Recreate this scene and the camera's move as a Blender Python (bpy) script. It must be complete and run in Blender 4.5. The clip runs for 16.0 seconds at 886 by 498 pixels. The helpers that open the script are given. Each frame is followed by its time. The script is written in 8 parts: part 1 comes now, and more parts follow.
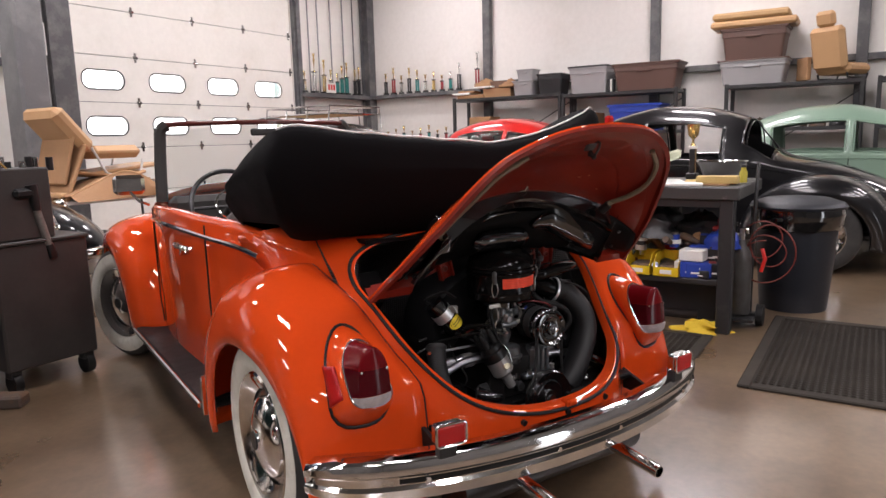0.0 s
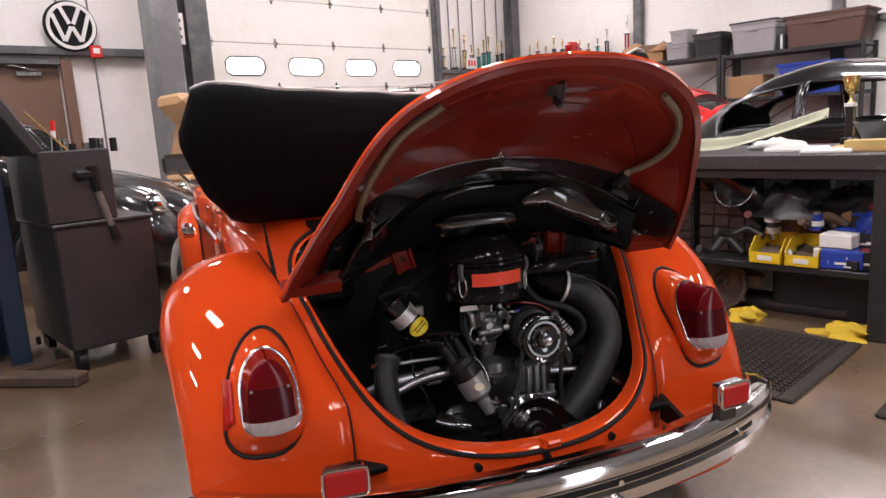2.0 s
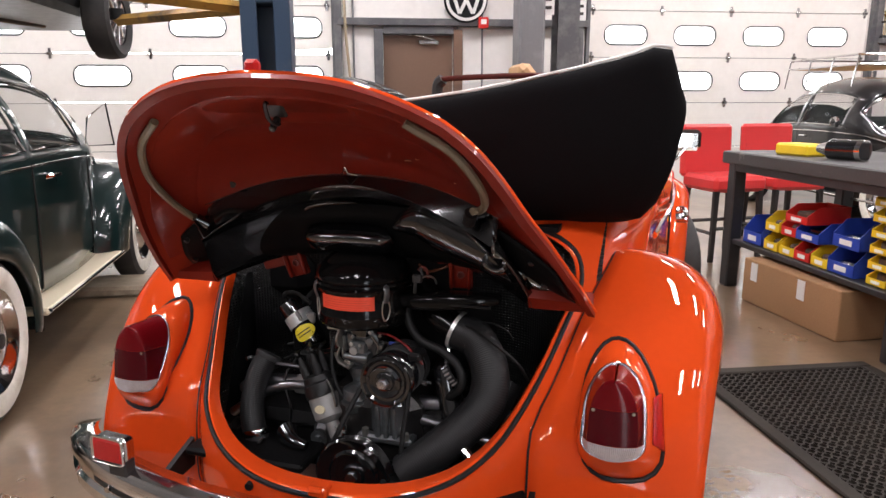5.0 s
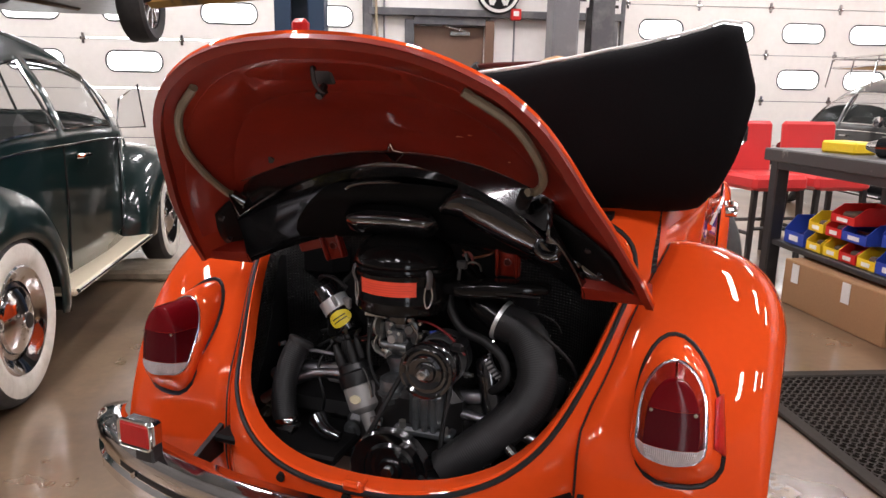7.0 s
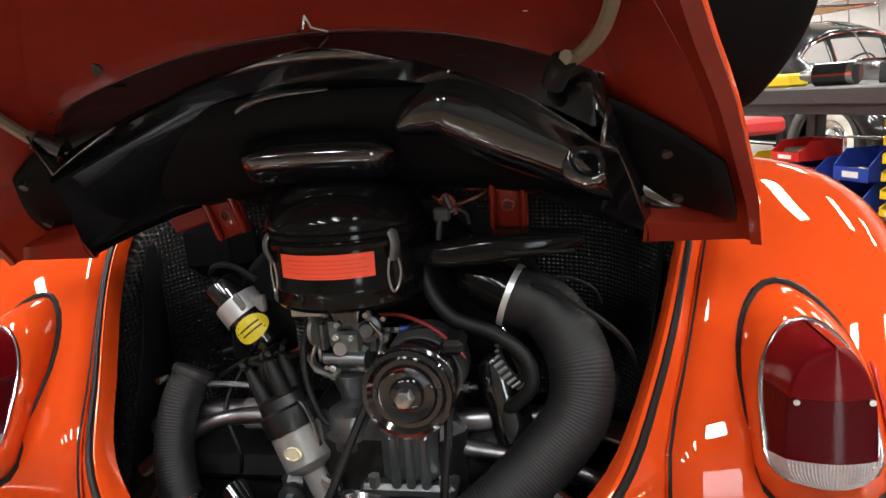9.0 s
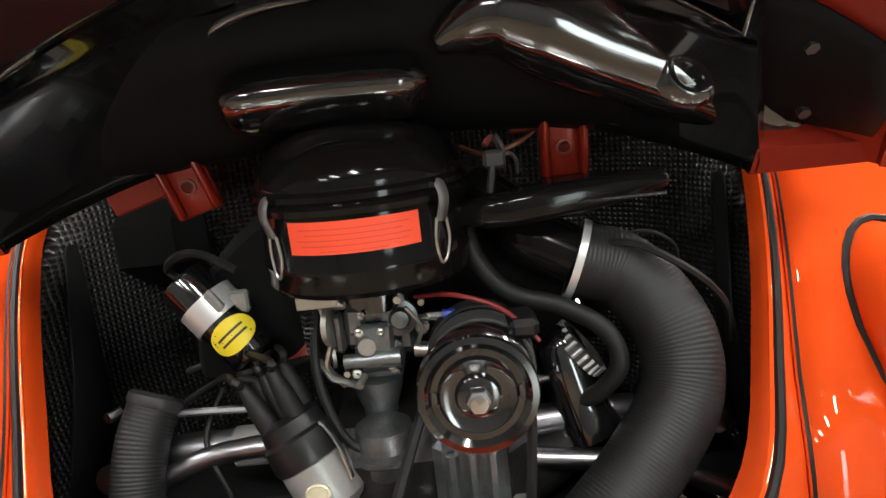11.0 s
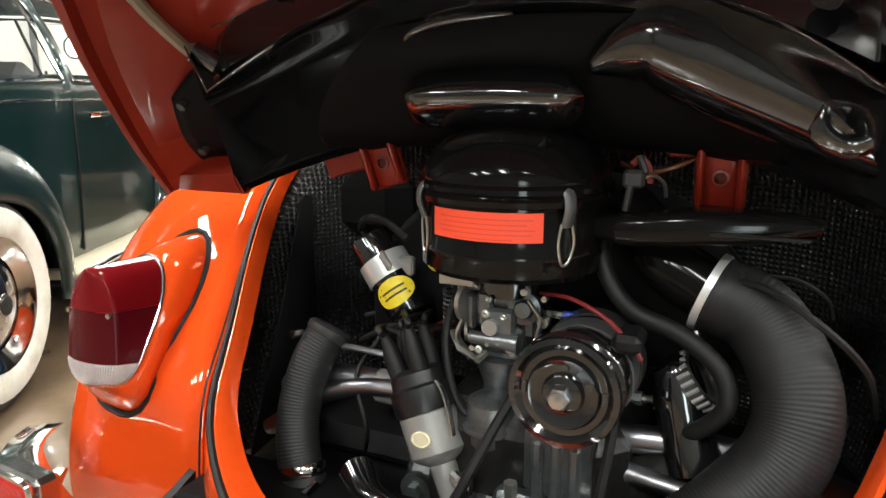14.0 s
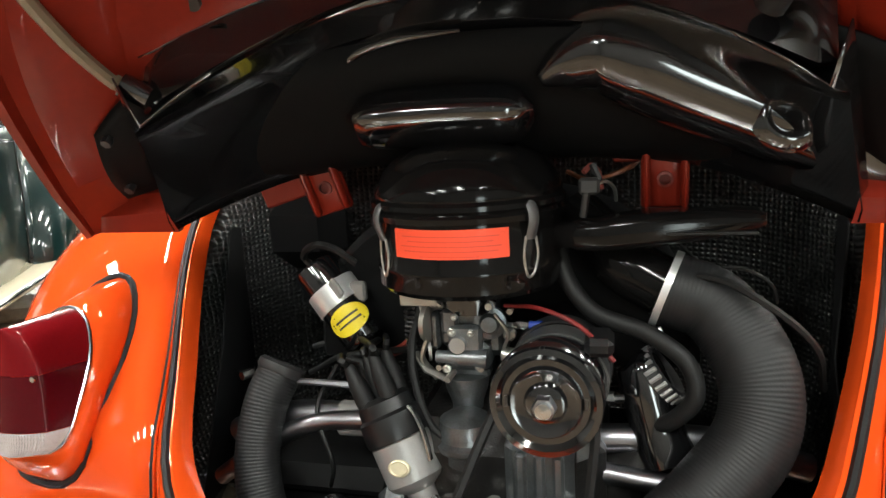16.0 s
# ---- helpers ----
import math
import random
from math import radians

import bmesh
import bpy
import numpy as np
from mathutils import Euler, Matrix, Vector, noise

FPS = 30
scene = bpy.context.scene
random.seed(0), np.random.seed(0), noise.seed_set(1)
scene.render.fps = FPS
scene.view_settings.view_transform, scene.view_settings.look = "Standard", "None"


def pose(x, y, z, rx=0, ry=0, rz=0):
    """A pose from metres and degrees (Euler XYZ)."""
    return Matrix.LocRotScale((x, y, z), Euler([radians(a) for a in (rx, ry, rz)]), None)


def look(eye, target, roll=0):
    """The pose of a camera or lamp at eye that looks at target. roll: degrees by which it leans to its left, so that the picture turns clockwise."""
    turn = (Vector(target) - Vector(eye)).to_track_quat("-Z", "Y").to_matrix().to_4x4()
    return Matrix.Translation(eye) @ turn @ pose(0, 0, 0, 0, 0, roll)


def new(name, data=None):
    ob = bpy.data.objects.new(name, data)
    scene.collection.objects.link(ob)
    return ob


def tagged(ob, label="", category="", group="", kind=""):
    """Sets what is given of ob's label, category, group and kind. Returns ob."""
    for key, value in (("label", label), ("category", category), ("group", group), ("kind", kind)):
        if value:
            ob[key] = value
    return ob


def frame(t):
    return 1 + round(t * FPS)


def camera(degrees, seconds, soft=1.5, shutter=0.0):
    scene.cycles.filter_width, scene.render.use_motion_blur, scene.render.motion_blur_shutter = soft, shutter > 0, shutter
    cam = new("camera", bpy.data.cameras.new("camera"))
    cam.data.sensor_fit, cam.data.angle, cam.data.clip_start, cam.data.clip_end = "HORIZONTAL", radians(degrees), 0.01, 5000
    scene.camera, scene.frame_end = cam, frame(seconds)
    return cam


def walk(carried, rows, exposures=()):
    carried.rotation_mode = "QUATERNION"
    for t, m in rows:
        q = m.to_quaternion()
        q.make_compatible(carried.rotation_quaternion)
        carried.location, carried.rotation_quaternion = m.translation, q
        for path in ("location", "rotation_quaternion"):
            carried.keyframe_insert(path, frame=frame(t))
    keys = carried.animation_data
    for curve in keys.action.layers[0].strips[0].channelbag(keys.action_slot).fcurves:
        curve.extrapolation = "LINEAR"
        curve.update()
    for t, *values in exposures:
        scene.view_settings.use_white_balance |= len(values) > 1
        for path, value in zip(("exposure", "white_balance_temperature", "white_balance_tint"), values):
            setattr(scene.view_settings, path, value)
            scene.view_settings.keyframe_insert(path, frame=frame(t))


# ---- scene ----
cam = camera(65.8, 16.0)
PATH = [
    (0, (-1.347, -1.95, 1.224), (-0.255, -0.305, 0.907), -1.5),
    (0.5, (-1.155, -1.959, 1.21), (-0.239, -0.21, 0.891), -2.8),
    (1, (-0.981, -1.976, 1.182), (-0.134, -0.195, 0.85), -3.0),
    (1.5, (-0.824, -1.917, 1.158), (0.01, -0.132, 0.816), -2.8),
    (2, (-0.639, -1.799, 1.141), (0.002, 0.062, 0.788), -3.5),
    (2.5, (-0.437, -1.749, 1.139), (-0.004, 0.174, 0.798), -4.3),
    (3, (-0.186, -1.784, 1.152), (0.001, 0.18, 0.82), -2.3),
    (3.5, (0.015, -1.75, 1.135), (0.129, 0.216, 0.782), -2.3),
    (4, (0.228, -1.652, 1.152), (0.033, 0.3, 0.761), -2.1),
    (4.5, (0.398, -1.612, 1.164), (0.045, 0.314, 0.759), -1.0),
    (5, (0.602, -1.663, 1.203), (0.027, 0.207, 0.79), -0.1),
    (5.2, (0.667, -1.695, 1.219), (0.018, 0.15, 0.801), 0.4),
    (7.3, (0.474, -1.553, 1.13), (-0.159, 0.296, 0.703), 1.1),
    (7.5, (0.434, -1.506, 1.094), (-0.21, 0.343, 0.683), 0.3),
    (8, (0.39, -1.349, 1.058), (-0.183, 0.519, 0.632), -1.9),
    (8.5, (0.364, -1.232, 1.027), (-0.095, 0.667, 0.601), -2.6),
    (9, (0.281, -1.152, 0.98), (-0.075, 0.768, 0.545), -4.0),
    (9.5, (0.177, -1.075, 0.935), (-0.018, 0.865, 0.489), -5.2),
    (9.7, (0.15, -1.052, 0.925), (-0.019, 0.889, 0.473), -5.8),
    (11.8, (0.072, -0.978, 0.898), (0.067, 0.976, 0.471), -5.9),
    (12, (0.071, -0.979, 0.903), (-0.08, 0.969, 0.475), -6.3),
    (12.5, (0.088, -0.992, 0.904), (-0.396, 0.907, 0.506), -4.9),
    (13, (0.141, -1.007, 0.903), (-0.521, 0.838, 0.502), -3.6),
    (13.5, (0.194, -1.02, 0.904), (-0.56, 0.787, 0.494), -1.5),
    (14, (0.236, -1.023, 0.909), (-0.57, 0.759, 0.492), 0.1),
    (14.5, (0.251, -1.033, 0.909), (-0.558, 0.75, 0.502), 0.8),
    (15, (0.246, -1.044, 0.91), (-0.44, 0.793, 0.515), 0.4),
    (15.5, (0.207, -1.045, 0.915), (-0.396, 0.822, 0.527), -1.0),
    (16, (0.159, -1.039, 0.914), (-0.349, 0.858, 0.533), -3.2),
]
walk(cam, [(t, look(eye, target, roll)) for t, eye, target, roll in PATH],
     exposures=[(0, 0.02, 6600, 13), (2, 0.16, 6600, 15), (3, 0.36, 6500, 11), (5.2, 0.35, 6500, 11), (7.4, 0.34, 6550, 12), (8.2, 0.50, 6500, 6), (9.7, 1.08, 6650, 1), (11.8, 1.42, 6700, -3), (12.5, 1.52, 6750, -4), (14, 1.28, 6600, -5), (16, 1.42, 6700, -5)])

# ---- light ----
world = bpy.data.worlds.new("world")
scene.world = world
world.use_nodes = True
wn = world.node_tree.nodes
sky = wn.new("ShaderNodeTexSky")
sky.sky_type, sky.sun_disc, sky.sun_elevation, sky.sun_rotation = "NISHITA", False, radians(35), radians(200)
world.node_tree.links.new(sky.outputs[0], wn["Background"].inputs[0])
wn["Background"].inputs[1].default_value = 0.12
scene.view_settings.exposure = 0.0

# room frame: x along the garage door wall towards the corner, y out through that wall
ROOM = Matrix.Translation((5.275, 10.623, 0)) @ Matrix.Rotation(radians(24), 4, "Z")


def room(a, b, z=0.0, turn=0.0):
    return ROOM @ Matrix.Translation((a, b, z)) @ Matrix.Rotation(radians(turn), 4, "Z")


def room_light(name, a, b, z, sx, sy, watts, colour=(1.0, 0.955, 0.995)):
    data = bpy.data.lights.new(name, "AREA")
    data.shape, data.size, data.size_y, data.energy, data.color = "RECTANGLE", sx, sy, watts, colour
    ob = new(name, data)
    ob.matrix_world = room(a, b, z)
    return ob


LAMPS = [(a, b) for a in (-15.5, -13.2, -10.9, -8.6, -6.3, -4.0, -1.7) for b in (-11.7, -6.8, -2.2)]
for a, b in LAMPS:
    room_light("ceiling_lamp", a, b, 4.62, 0.34, 1.25, 62 if b < -9 else 68)

# ---- geometry tools ----


class G:
    """Collects vertices and faces for one mesh."""

    def __init__(self):
        self.v, self.f = [], []

    def add(self, vs, fs, m=None):
        o = len(self.v)
        self.v += [tuple(m @ Vector(p)) if m else tuple(p) for p in vs]
        self.f += [tuple(i + o for i in f) for f in fs]
        return self

    def box(self, c, s, bev=0.0, m=None):
        hx, hy, hz = s[0] / 2, s[1] / 2, s[2] / 2
        b = min(bev, hx * 0.9, hy * 0.9, hz * 0.9)
        if b <= 0:
            vs = [(c[0] + i * hx, c[1] + j * hy, c[2] + k * hz) for i in (-1, 1) for j in (-1, 1) for k in (-1, 1)]
            return self.add(vs, [(0, 1, 3, 2), (4, 6, 7, 5), (0, 4, 5, 1), (2, 3, 7, 6), (0, 2, 6, 4), (1, 5, 7, 3)], m)
        vs, idx = [], {}
        for i in (-1, 1):
            for j in (-1, 1):
                for k in (-1, 1):
                    for ax in range(3):
                        h = [hx - b, hy - b, hz - b]
                        h[ax] += b
                        idx[i, j, k, ax] = len(vs)
                        vs.append((c[0] + i * h[0], c[1] + j * h[1], c[2] + k * h[2]))
        fs = []
        for ax in range(3):
            o1, o2 = (ax + 1) % 3, (ax + 2) % 3
            for sg in (-1, 1):
                q = []
                for p, r in ((-1, -1), (1, -1), (1, 1), (-1, 1)):
                    key = [0, 0, 0]
                    key[ax], key[o1], key[o2] = sg, p, r
                    q.append(idx[(*key, ax)])
                fs.append(tuple(q) if sg > 0 else tuple(q[::-1]))
            for p in (-1, 1):
                for r in (-1, 1):
                    ka, kb = [0, 0, 0], [0, 0, 0]
                    ka[ax], kb[ax] = -1, 1
                    for key in (ka, kb):
                        key[o1], key[o2] = p, r
                    q = (idx[(*ka, o1)], idx[(*kb, o1)], idx[(*kb, o2)], idx[(*ka, o2)])
                    fs.append(q if p * r < 0 else q[::-1])
        for i in (-1, 1):
            for j in (-1, 1):
                for k in (-1, 1):
                    q = tuple(idx[i, j, k, ax] for ax in range(3))
                    fs.append(q if i * j * k > 0 else q[::-1])
        return self.add(vs, fs, m)

    def lathe(self, prof, m=None, n=24, cap=True):
        """prof: (radius, height) pairs, turned round the local z axis."""
        k = len(prof)
        vs = [(r * math.cos(2 * math.pi * i / n), r * math.sin(2 * math.pi * i / n), z) for i in range(n) for r, z in prof]
        fs = [(i * k + j, ((i + 1) % n) * k + j, ((i + 1) % n) * k + j + 1, i * k + j + 1) for i in range(n) for j in range(k - 1)]
        if cap:
            if prof[0][0] > 1e-6:
                fs.append(tuple(i * k for i in range(n))[::-1])
            if prof[-1][0] > 1e-6:
                fs.append(tuple(i * k + k - 1 for i in range(n)))
        return self.add(vs, fs, m)

    def rod(self, p0, p1, r0, r1=None, n=12, m=None):
        p0, p1 = Vector(p0), Vector(p1)
        t = Matrix.Translation(p0) @ (p1 - p0).to_track_quat("Z", "Y").to_matrix().to_4x4()
        length = (p1 - p0).length
        return self.lathe([(r0, 0), (r1 if r1 is not None else r0, length)], (m @ t) if m else t, n)

    def tube(self, pts, r, n=10, closed=False, smooth=0, m=None, flat=1.0):
        pts = [Vector([float(q) for q in p]) for p in pts]
        if smooth:
            pts = spline(pts, smooth, closed)
        count = len(pts)
        radii = r if isinstance(r, (list, tuple)) else [r] * count
        if len(radii) != count:
            src = np.linspace(0, 1, len(radii))
            radii = [float(q) for q in np.interp(np.linspace(0, 1, count), src, radii)]
        tang = []
        for i in range(count):
            a = pts[(i - 1) % count] if closed or i else pts[0]
            b = pts[(i + 1) % count] if closed or i < count - 1 else pts[-1]
            tang.append((b - a).normalized())
        up = Vector((0, 0, 1)) if abs(tang[0].z) < 0.9 else Vector((1, 0, 0))
        nrm = (up - up.dot(tang[0]) * tang[0]).normalized()
        vs = []
        for p, t, rad in zip(pts, tang, radii):
            nrm = (nrm - nrm.dot(t) * t).normalized()
            side = t.cross(nrm)
            vs += [p + rad * (math.cos(2 * math.pi * k / n) * nrm * flat + math.sin(2 * math.pi * k / n) * side) for k in range(n)]
        fs = [(i * n + k, i * n + (k + 1) % n, ((i + 1) % count) * n + (k + 1) % n, ((i + 1) % count) * n + k)
              for i in range(count if closed else count - 1) for k in range(n)]
        if not closed:
            fs += [tuple(range(n))[::-1], tuple((count - 1) * n + k for k in range(n))]
        return self.add(vs, fs, m)

    def grid(self, rows, close_u=False, close_v=False, keep=None, m=None):
        nu, nv = len(rows), len(rows[0])
        fs = []
        for i in range(nu if close_u else nu - 1):
            for j in range(nv if close_v else nv - 1):
                if keep is None or keep(i, j):
                    fs.append((i * nv + j, ((i + 1) % nu) * nv + j, ((i + 1) % nu) * nv + (j + 1) % nv, i * nv + (j + 1) % nv))
        return self.add([p for row in rows for p in row], fs, m)

    def mirror(self):
        o = len(self.v)
        self.v += [(-x, y, z) for x, y, z in self.v]
        self.f += [tuple(i + o for i in f[::-1]) for f in self.f]
        return self

    def flipped(self):
        """The mirror image across x = 0, alone."""
        g = G()
        g.v = [(-x, y, z) for x, y, z in self.v]
        g.f = [f[::-1] for f in self.f]
        return g

    def mesh(self, name, mat, smooth=35):
        me = bpy.data.meshes.new(name)
        me.from_pydata([tuple(p) for p in self.v], [], self.f)
        bm = bmesh.new()
        bm.from_mesh(me)
        bmesh.ops.recalc_face_normals(bm, faces=bm.faces)
        bm.to_mesh(me)
        bm.free()
        me.materials.append(mat)
        if smooth:
            me.shade_smooth()
            me.set_sharp_from_angle(angle=radians(smooth))
        return me


def spline(pts, n, closed=False):
    """Catmull-Rom points, n steps between each two."""
    pts = [Vector([float(q) for q in p]) for p in pts]
    out, k = [], len(pts)
    for i in range(k if closed else k - 1):
        p1, p2 = pts[i], pts[(i + 1) % k]
        p0 = pts[i - 1] if closed or i else p1 + (p1 - p2)
        p3 = pts[(i + 2) % k] if closed or i + 2 < k else p2 + (p2 - p1)
        for s in range(n):
            t = s / n
            out.append(0.5 * (2 * p1 + (p2 - p0) * t + (2 * p0 - 5 * p1 + 4 * p2 - p3) * t * t + (3 * p1 - p0 - 3 * p2 + p3) * t ** 3))
    if not closed:
        out.append(pts[-1])
    return out


def curve1(table):
    """A smooth function through (x, y) pairs (monotone cubic)."""
    xs, ys = [p[0] for p in table], [p[1] for p in table]
    d = [(ys[i + 1] - ys[i]) / (xs[i + 1] - xs[i]) for i in range(len(xs) - 1)]
    ms = [d[0]] + [0 if d[i - 1] * d[i] <= 0 else 2 * d[i - 1] * d[i] / (d[i - 1] + d[i]) for i in range(1, len(d))] + [d[-1]]

    def at(x):
        if x <= xs[0]:
            return ys[0]
        if x >= xs[-1]:
            return ys[-1]
        i = max(j for j in range(len(xs) - 1) if xs[j] <= x)
        h = xs[i + 1] - xs[i]
        t = (x - xs[i]) / h
        return ((1 + 2 * t) * (1 - t) ** 2 * ys[i] + t * (1 - t) ** 2 * h * ms[i] + t * t * (3 - 2 * t) * ys[i + 1] + t * t * (t - 1) * h * ms[i + 1])

    return at


def thing(name, label, category, m=None, group="", kind=""):
    ob = new(name)
    ob.empty_display_size = 0.1
    if m is not None:
        ob.matrix_world = m
    return tagged(ob, label, category, group, kind)


def part(name, g, mat, parent=None, label="", smooth=35, solid=0.0, kind=""):
    ob = new(name, g.mesh(name, mat, smooth))
    if parent is not None:
        ob.parent = parent
    if solid:
        md = ob.modifiers.new("thickness", "SOLIDIFY")
        md.thickness, md.offset = solid, 0.0
    return tagged(ob, label, kind=kind)


def single(name, g, mat, label, category, m=None, group="", kind="", smooth=35):
    ob = new(name, g.mesh(name, mat, smooth))
    if m is not None:
        ob.matrix_world = m
    return tagged(ob, label, category, group, kind)

# ---- materials ----


def material(name, colour, rough=0.5, metal=0.0, var=0.08, scale=6.0, fine=0.05, bump=0.0, bump_scale=120.0, coat=0.0, rough_var=0.1, spec=0.5, second=None, mix_scale=2.5, mix_edge=(0.45, 0.65)):
    """Noise at two scales in colour, roughness and relief; second: a colour of stains or wear."""
    m = bpy.data.materials.new(name)
    m.use_nodes = True
    nt = m.node_tree
    n, ln = nt.nodes, nt.links.new
    b = n["Principled BSDF"]
    tc = n.new("ShaderNodeTexCoord")
    big = n.new("ShaderNodeTexNoise")
    big.inputs["Scale"].default_value, big.inputs["Detail"].default_value = scale, 5
    ln(tc.outputs["Object"], big.inputs["Vector"])
    small = n.new("ShaderNodeTexNoise")
    small.inputs["Scale"].default_value, small.inputs["Detail"].default_value = scale * 22, 3
    ln(tc.outputs["Object"], small.inputs["Vector"])
    c = Vector(colour)
    lo, hi = c * (1 - var), c * (1 + var)
    ramp = n.new("ShaderNodeMix")
    ramp.data_type = "RGBA"
    ramp.inputs["A"].default_value, ramp.inputs["B"].default_value = (*lo, 1), (*hi, 1)
    ln(big.outputs["Fac"], ramp.inputs["Factor"])
    out = ramp.outputs["Result"]
    if second is not None:
        sn = n.new("ShaderNodeTexNoise")
        sn.inputs["Scale"].default_value, sn.inputs["Detail"].default_value, sn.inputs["Roughness"].default_value = mix_scale, 8, 0.65
        ln(tc.outputs["Object"], sn.inputs["Vector"])
        mr = n.new("ShaderNodeMapRange")
        mr.inputs["From Min"].default_value, mr.inputs["From Max"].default_value = mix_edge
        ln(sn.outputs["Fac"], mr.inputs["Value"])
        mx = n.new("ShaderNodeMix")
        mx.data_type = "RGBA"
        mx.inputs["B"].default_value = (*second, 1)
        ln(mr.outputs["Result"], mx.inputs["Factor"])
        ln(out, mx.inputs["A"])
        out = mx.outputs["Result"]
    if fine:
        fm = n.new("ShaderNodeMix")
        fm.data_type, fm.blend_type = "RGBA", "MULTIPLY"
        fm.inputs["Factor"].default_value = 1.0
        fr = n.new("ShaderNodeMapRange")
        fr.inputs["To Min"].default_value, fr.inputs["To Max"].default_value = 1 - fine * 2, 1 + fine * 2
        ln(small.outputs["Fac"], fr.inputs["Value"])
        ln(out, fm.inputs["A"])
        ln(fr.outputs["Result"], fm.inputs["B"])
        out = fm.outputs["Result"]
    ln(out, b.inputs["Base Color"])
    rr = n.new("ShaderNodeMapRange")
    rr.inputs["To Min"].default_value, rr.inputs["To Max"].default_value = max(0.01, rough * (1 - rough_var * 2)), min(1, rough * (1 + rough_var * 2))
    ln(big.outputs["Fac"], rr.inputs["Value"])
    ln(rr.outputs["Result"], b.inputs["Roughness"])
    b.inputs["Metallic"].default_value = metal
    b.inputs["Specular IOR Level"].default_value = spec
    b.inputs["Coat Weight"].default_value = coat
    b.inputs["Coat Roughness"].default_value = 0.02
    if bump:
        bn = n.new("ShaderNodeTexNoise")
        bn.inputs["Scale"].default_value, bn.inputs["Detail"].default_value = bump_scale, 3
        ln(tc.outputs["Object"], bn.inputs["Vector"])
        bp = n.new("ShaderNodeBump")
        bp.inputs["Strength"].default_value, bp.inputs["Distance"].default_value = bump, 0.002
        ln(bn.outputs["Fac"], bp.inputs["Height"])
        ln(bp.outputs["Normal"], b.inputs["Normal"])
    return m


def glow(name, colour, strength):
    m = bpy.data.materials.new(name)
    m.use_nodes = True
    b = m.node_tree.nodes["Principled BSDF"]
    b.inputs["Base Color"].default_value = (0.8, 0.8, 0.8, 1)
    b.inputs["Emission Color"].default_value = (*colour, 1)
    b.inputs["Emission Strength"].default_value = strength
    return m


def glass(name, colour=(0.9, 0.95, 0.93), rough=0.02, alpha=0.25):
    m = bpy.data.materials.new(name)
    m.use_nodes = True
    b = m.node_tree.nodes["Principled BSDF"]
    b.inputs["Base Color"].default_value = (*colour, 1)
    b.inputs["Roughness"].default_value = rough
    b.inputs["Alpha"].default_value = alpha
    b.inputs["Specular IOR Level"].default_value = 0.8
    return m


ORANGE = material("orange_car_paint", (0.66, 0.065, 0.010), 0.5, var=0.05, scale=3, fine=0.02, coat=1.0, rough_var=0.15, spec=0.0)
# body orange darkened: shade under the raised lid put into the colour
SHADED_ORANGE = material("shaded_orange_paint", (0.205, 0.0155, 0.007), 0.42, var=0.12, scale=5, fine=0.05, coat=0.3, rough_var=0.25, spec=0.2, second=(0.165, 0.0125, 0.006), mix_scale=4, mix_edge=(0.42, 0.7))
RED_PAINT = material("red_car_paint", (0.62, 0.02, 0.016), 0.35, var=0.05, scale=3, fine=0.02, coat=1.0, spec=0.15)
BLACK_PAINT = material("black_car_paint", (0.006, 0.006, 0.007), 0.3, var=0.2, scale=3, fine=0.04, coat=1.0, spec=0.2)
GREEN_PAINT = material("dark_green_car_paint", (0.003, 0.014, 0.013), 0.3, var=0.12, scale=3, fine=0.03, coat=1.0, spec=0.2)
MINT_PAINT = material("pale_green_car_paint", (0.20, 0.30, 0.225), 0.35, var=0.05, scale=3, fine=0.03, coat=0.6)
CREAM_PAINT = material("cream_paint", (0.66, 0.58, 0.42), 0.35, var=0.05, coat=0.4)
CHROME = material("chrome", (0.78, 0.77, 0.76), 0.08, 1.0, var=0.04, scale=14, fine=0.02, rough_var=0.4)
DARK_CHROME = material("dull_chrome", (0.55, 0.54, 0.53), 0.2, 1.0, var=0.1, scale=14, fine=0.04, rough_var=0.4)
ALU = material("cast_aluminium", (0.21, 0.225, 0.235), 0.34, 0.85, var=0.22, scale=26, fine=0.12, bump=0.35, bump_scale=220, second=(0.12, 0.118, 0.115), mix_scale=18)
ALU_BRIGHT = material("bright_aluminium", (0.32, 0.31, 0.30), 0.34, 0.5, var=0.1, scale=30, fine=0.06, bump=0.15, bump_scale=250)
STEEL = material("bare_steel_pipe", (0.34, 0.34, 0.36), 0.30, 1.0, var=0.25, scale=18, fine=0.05)
ZINC = material("zinc_plated_steel", (0.50, 0.49, 0.45), 0.35, 0.9, var=0.15, scale=40, fine=0.06)
GLOSS_BLACK = material("gloss_black_enamel", (0.005, 0.005, 0.0055), 0.12, var=0.2, scale=12, fine=0.05, coat=1.0, bump=0.05, bump_scale=60, spec=0.7)
SATIN_BLACK = material("satin_black_enamel", (0.005, 0.0047, 0.0047), 0.12, spec=0.22, rough_var=0.2, var=0.2, scale=12, fine=0.06, bump=0.05, bump_scale=80)
BAY_BLACK = material("matt_black_bay_paint", (0.0028, 0.0028, 0.003), 0.6, var=0.3, scale=10, fine=0.1, spec=0.12, bump=0.1, bump_scale=150)
TIN_BLACK = material("satin_black_tin", (0.006, 0.006, 0.0065), 0.36, var=0.3, scale=14, fine=0.1, bump=0.1, bump_scale=150)
RUBBER = material("black_rubber", (0.009, 0.009, 0.009), 0.5, var=0.2, scale=20, fine=0.1, bump=0.2, bump_scale=300, spec=0.25)
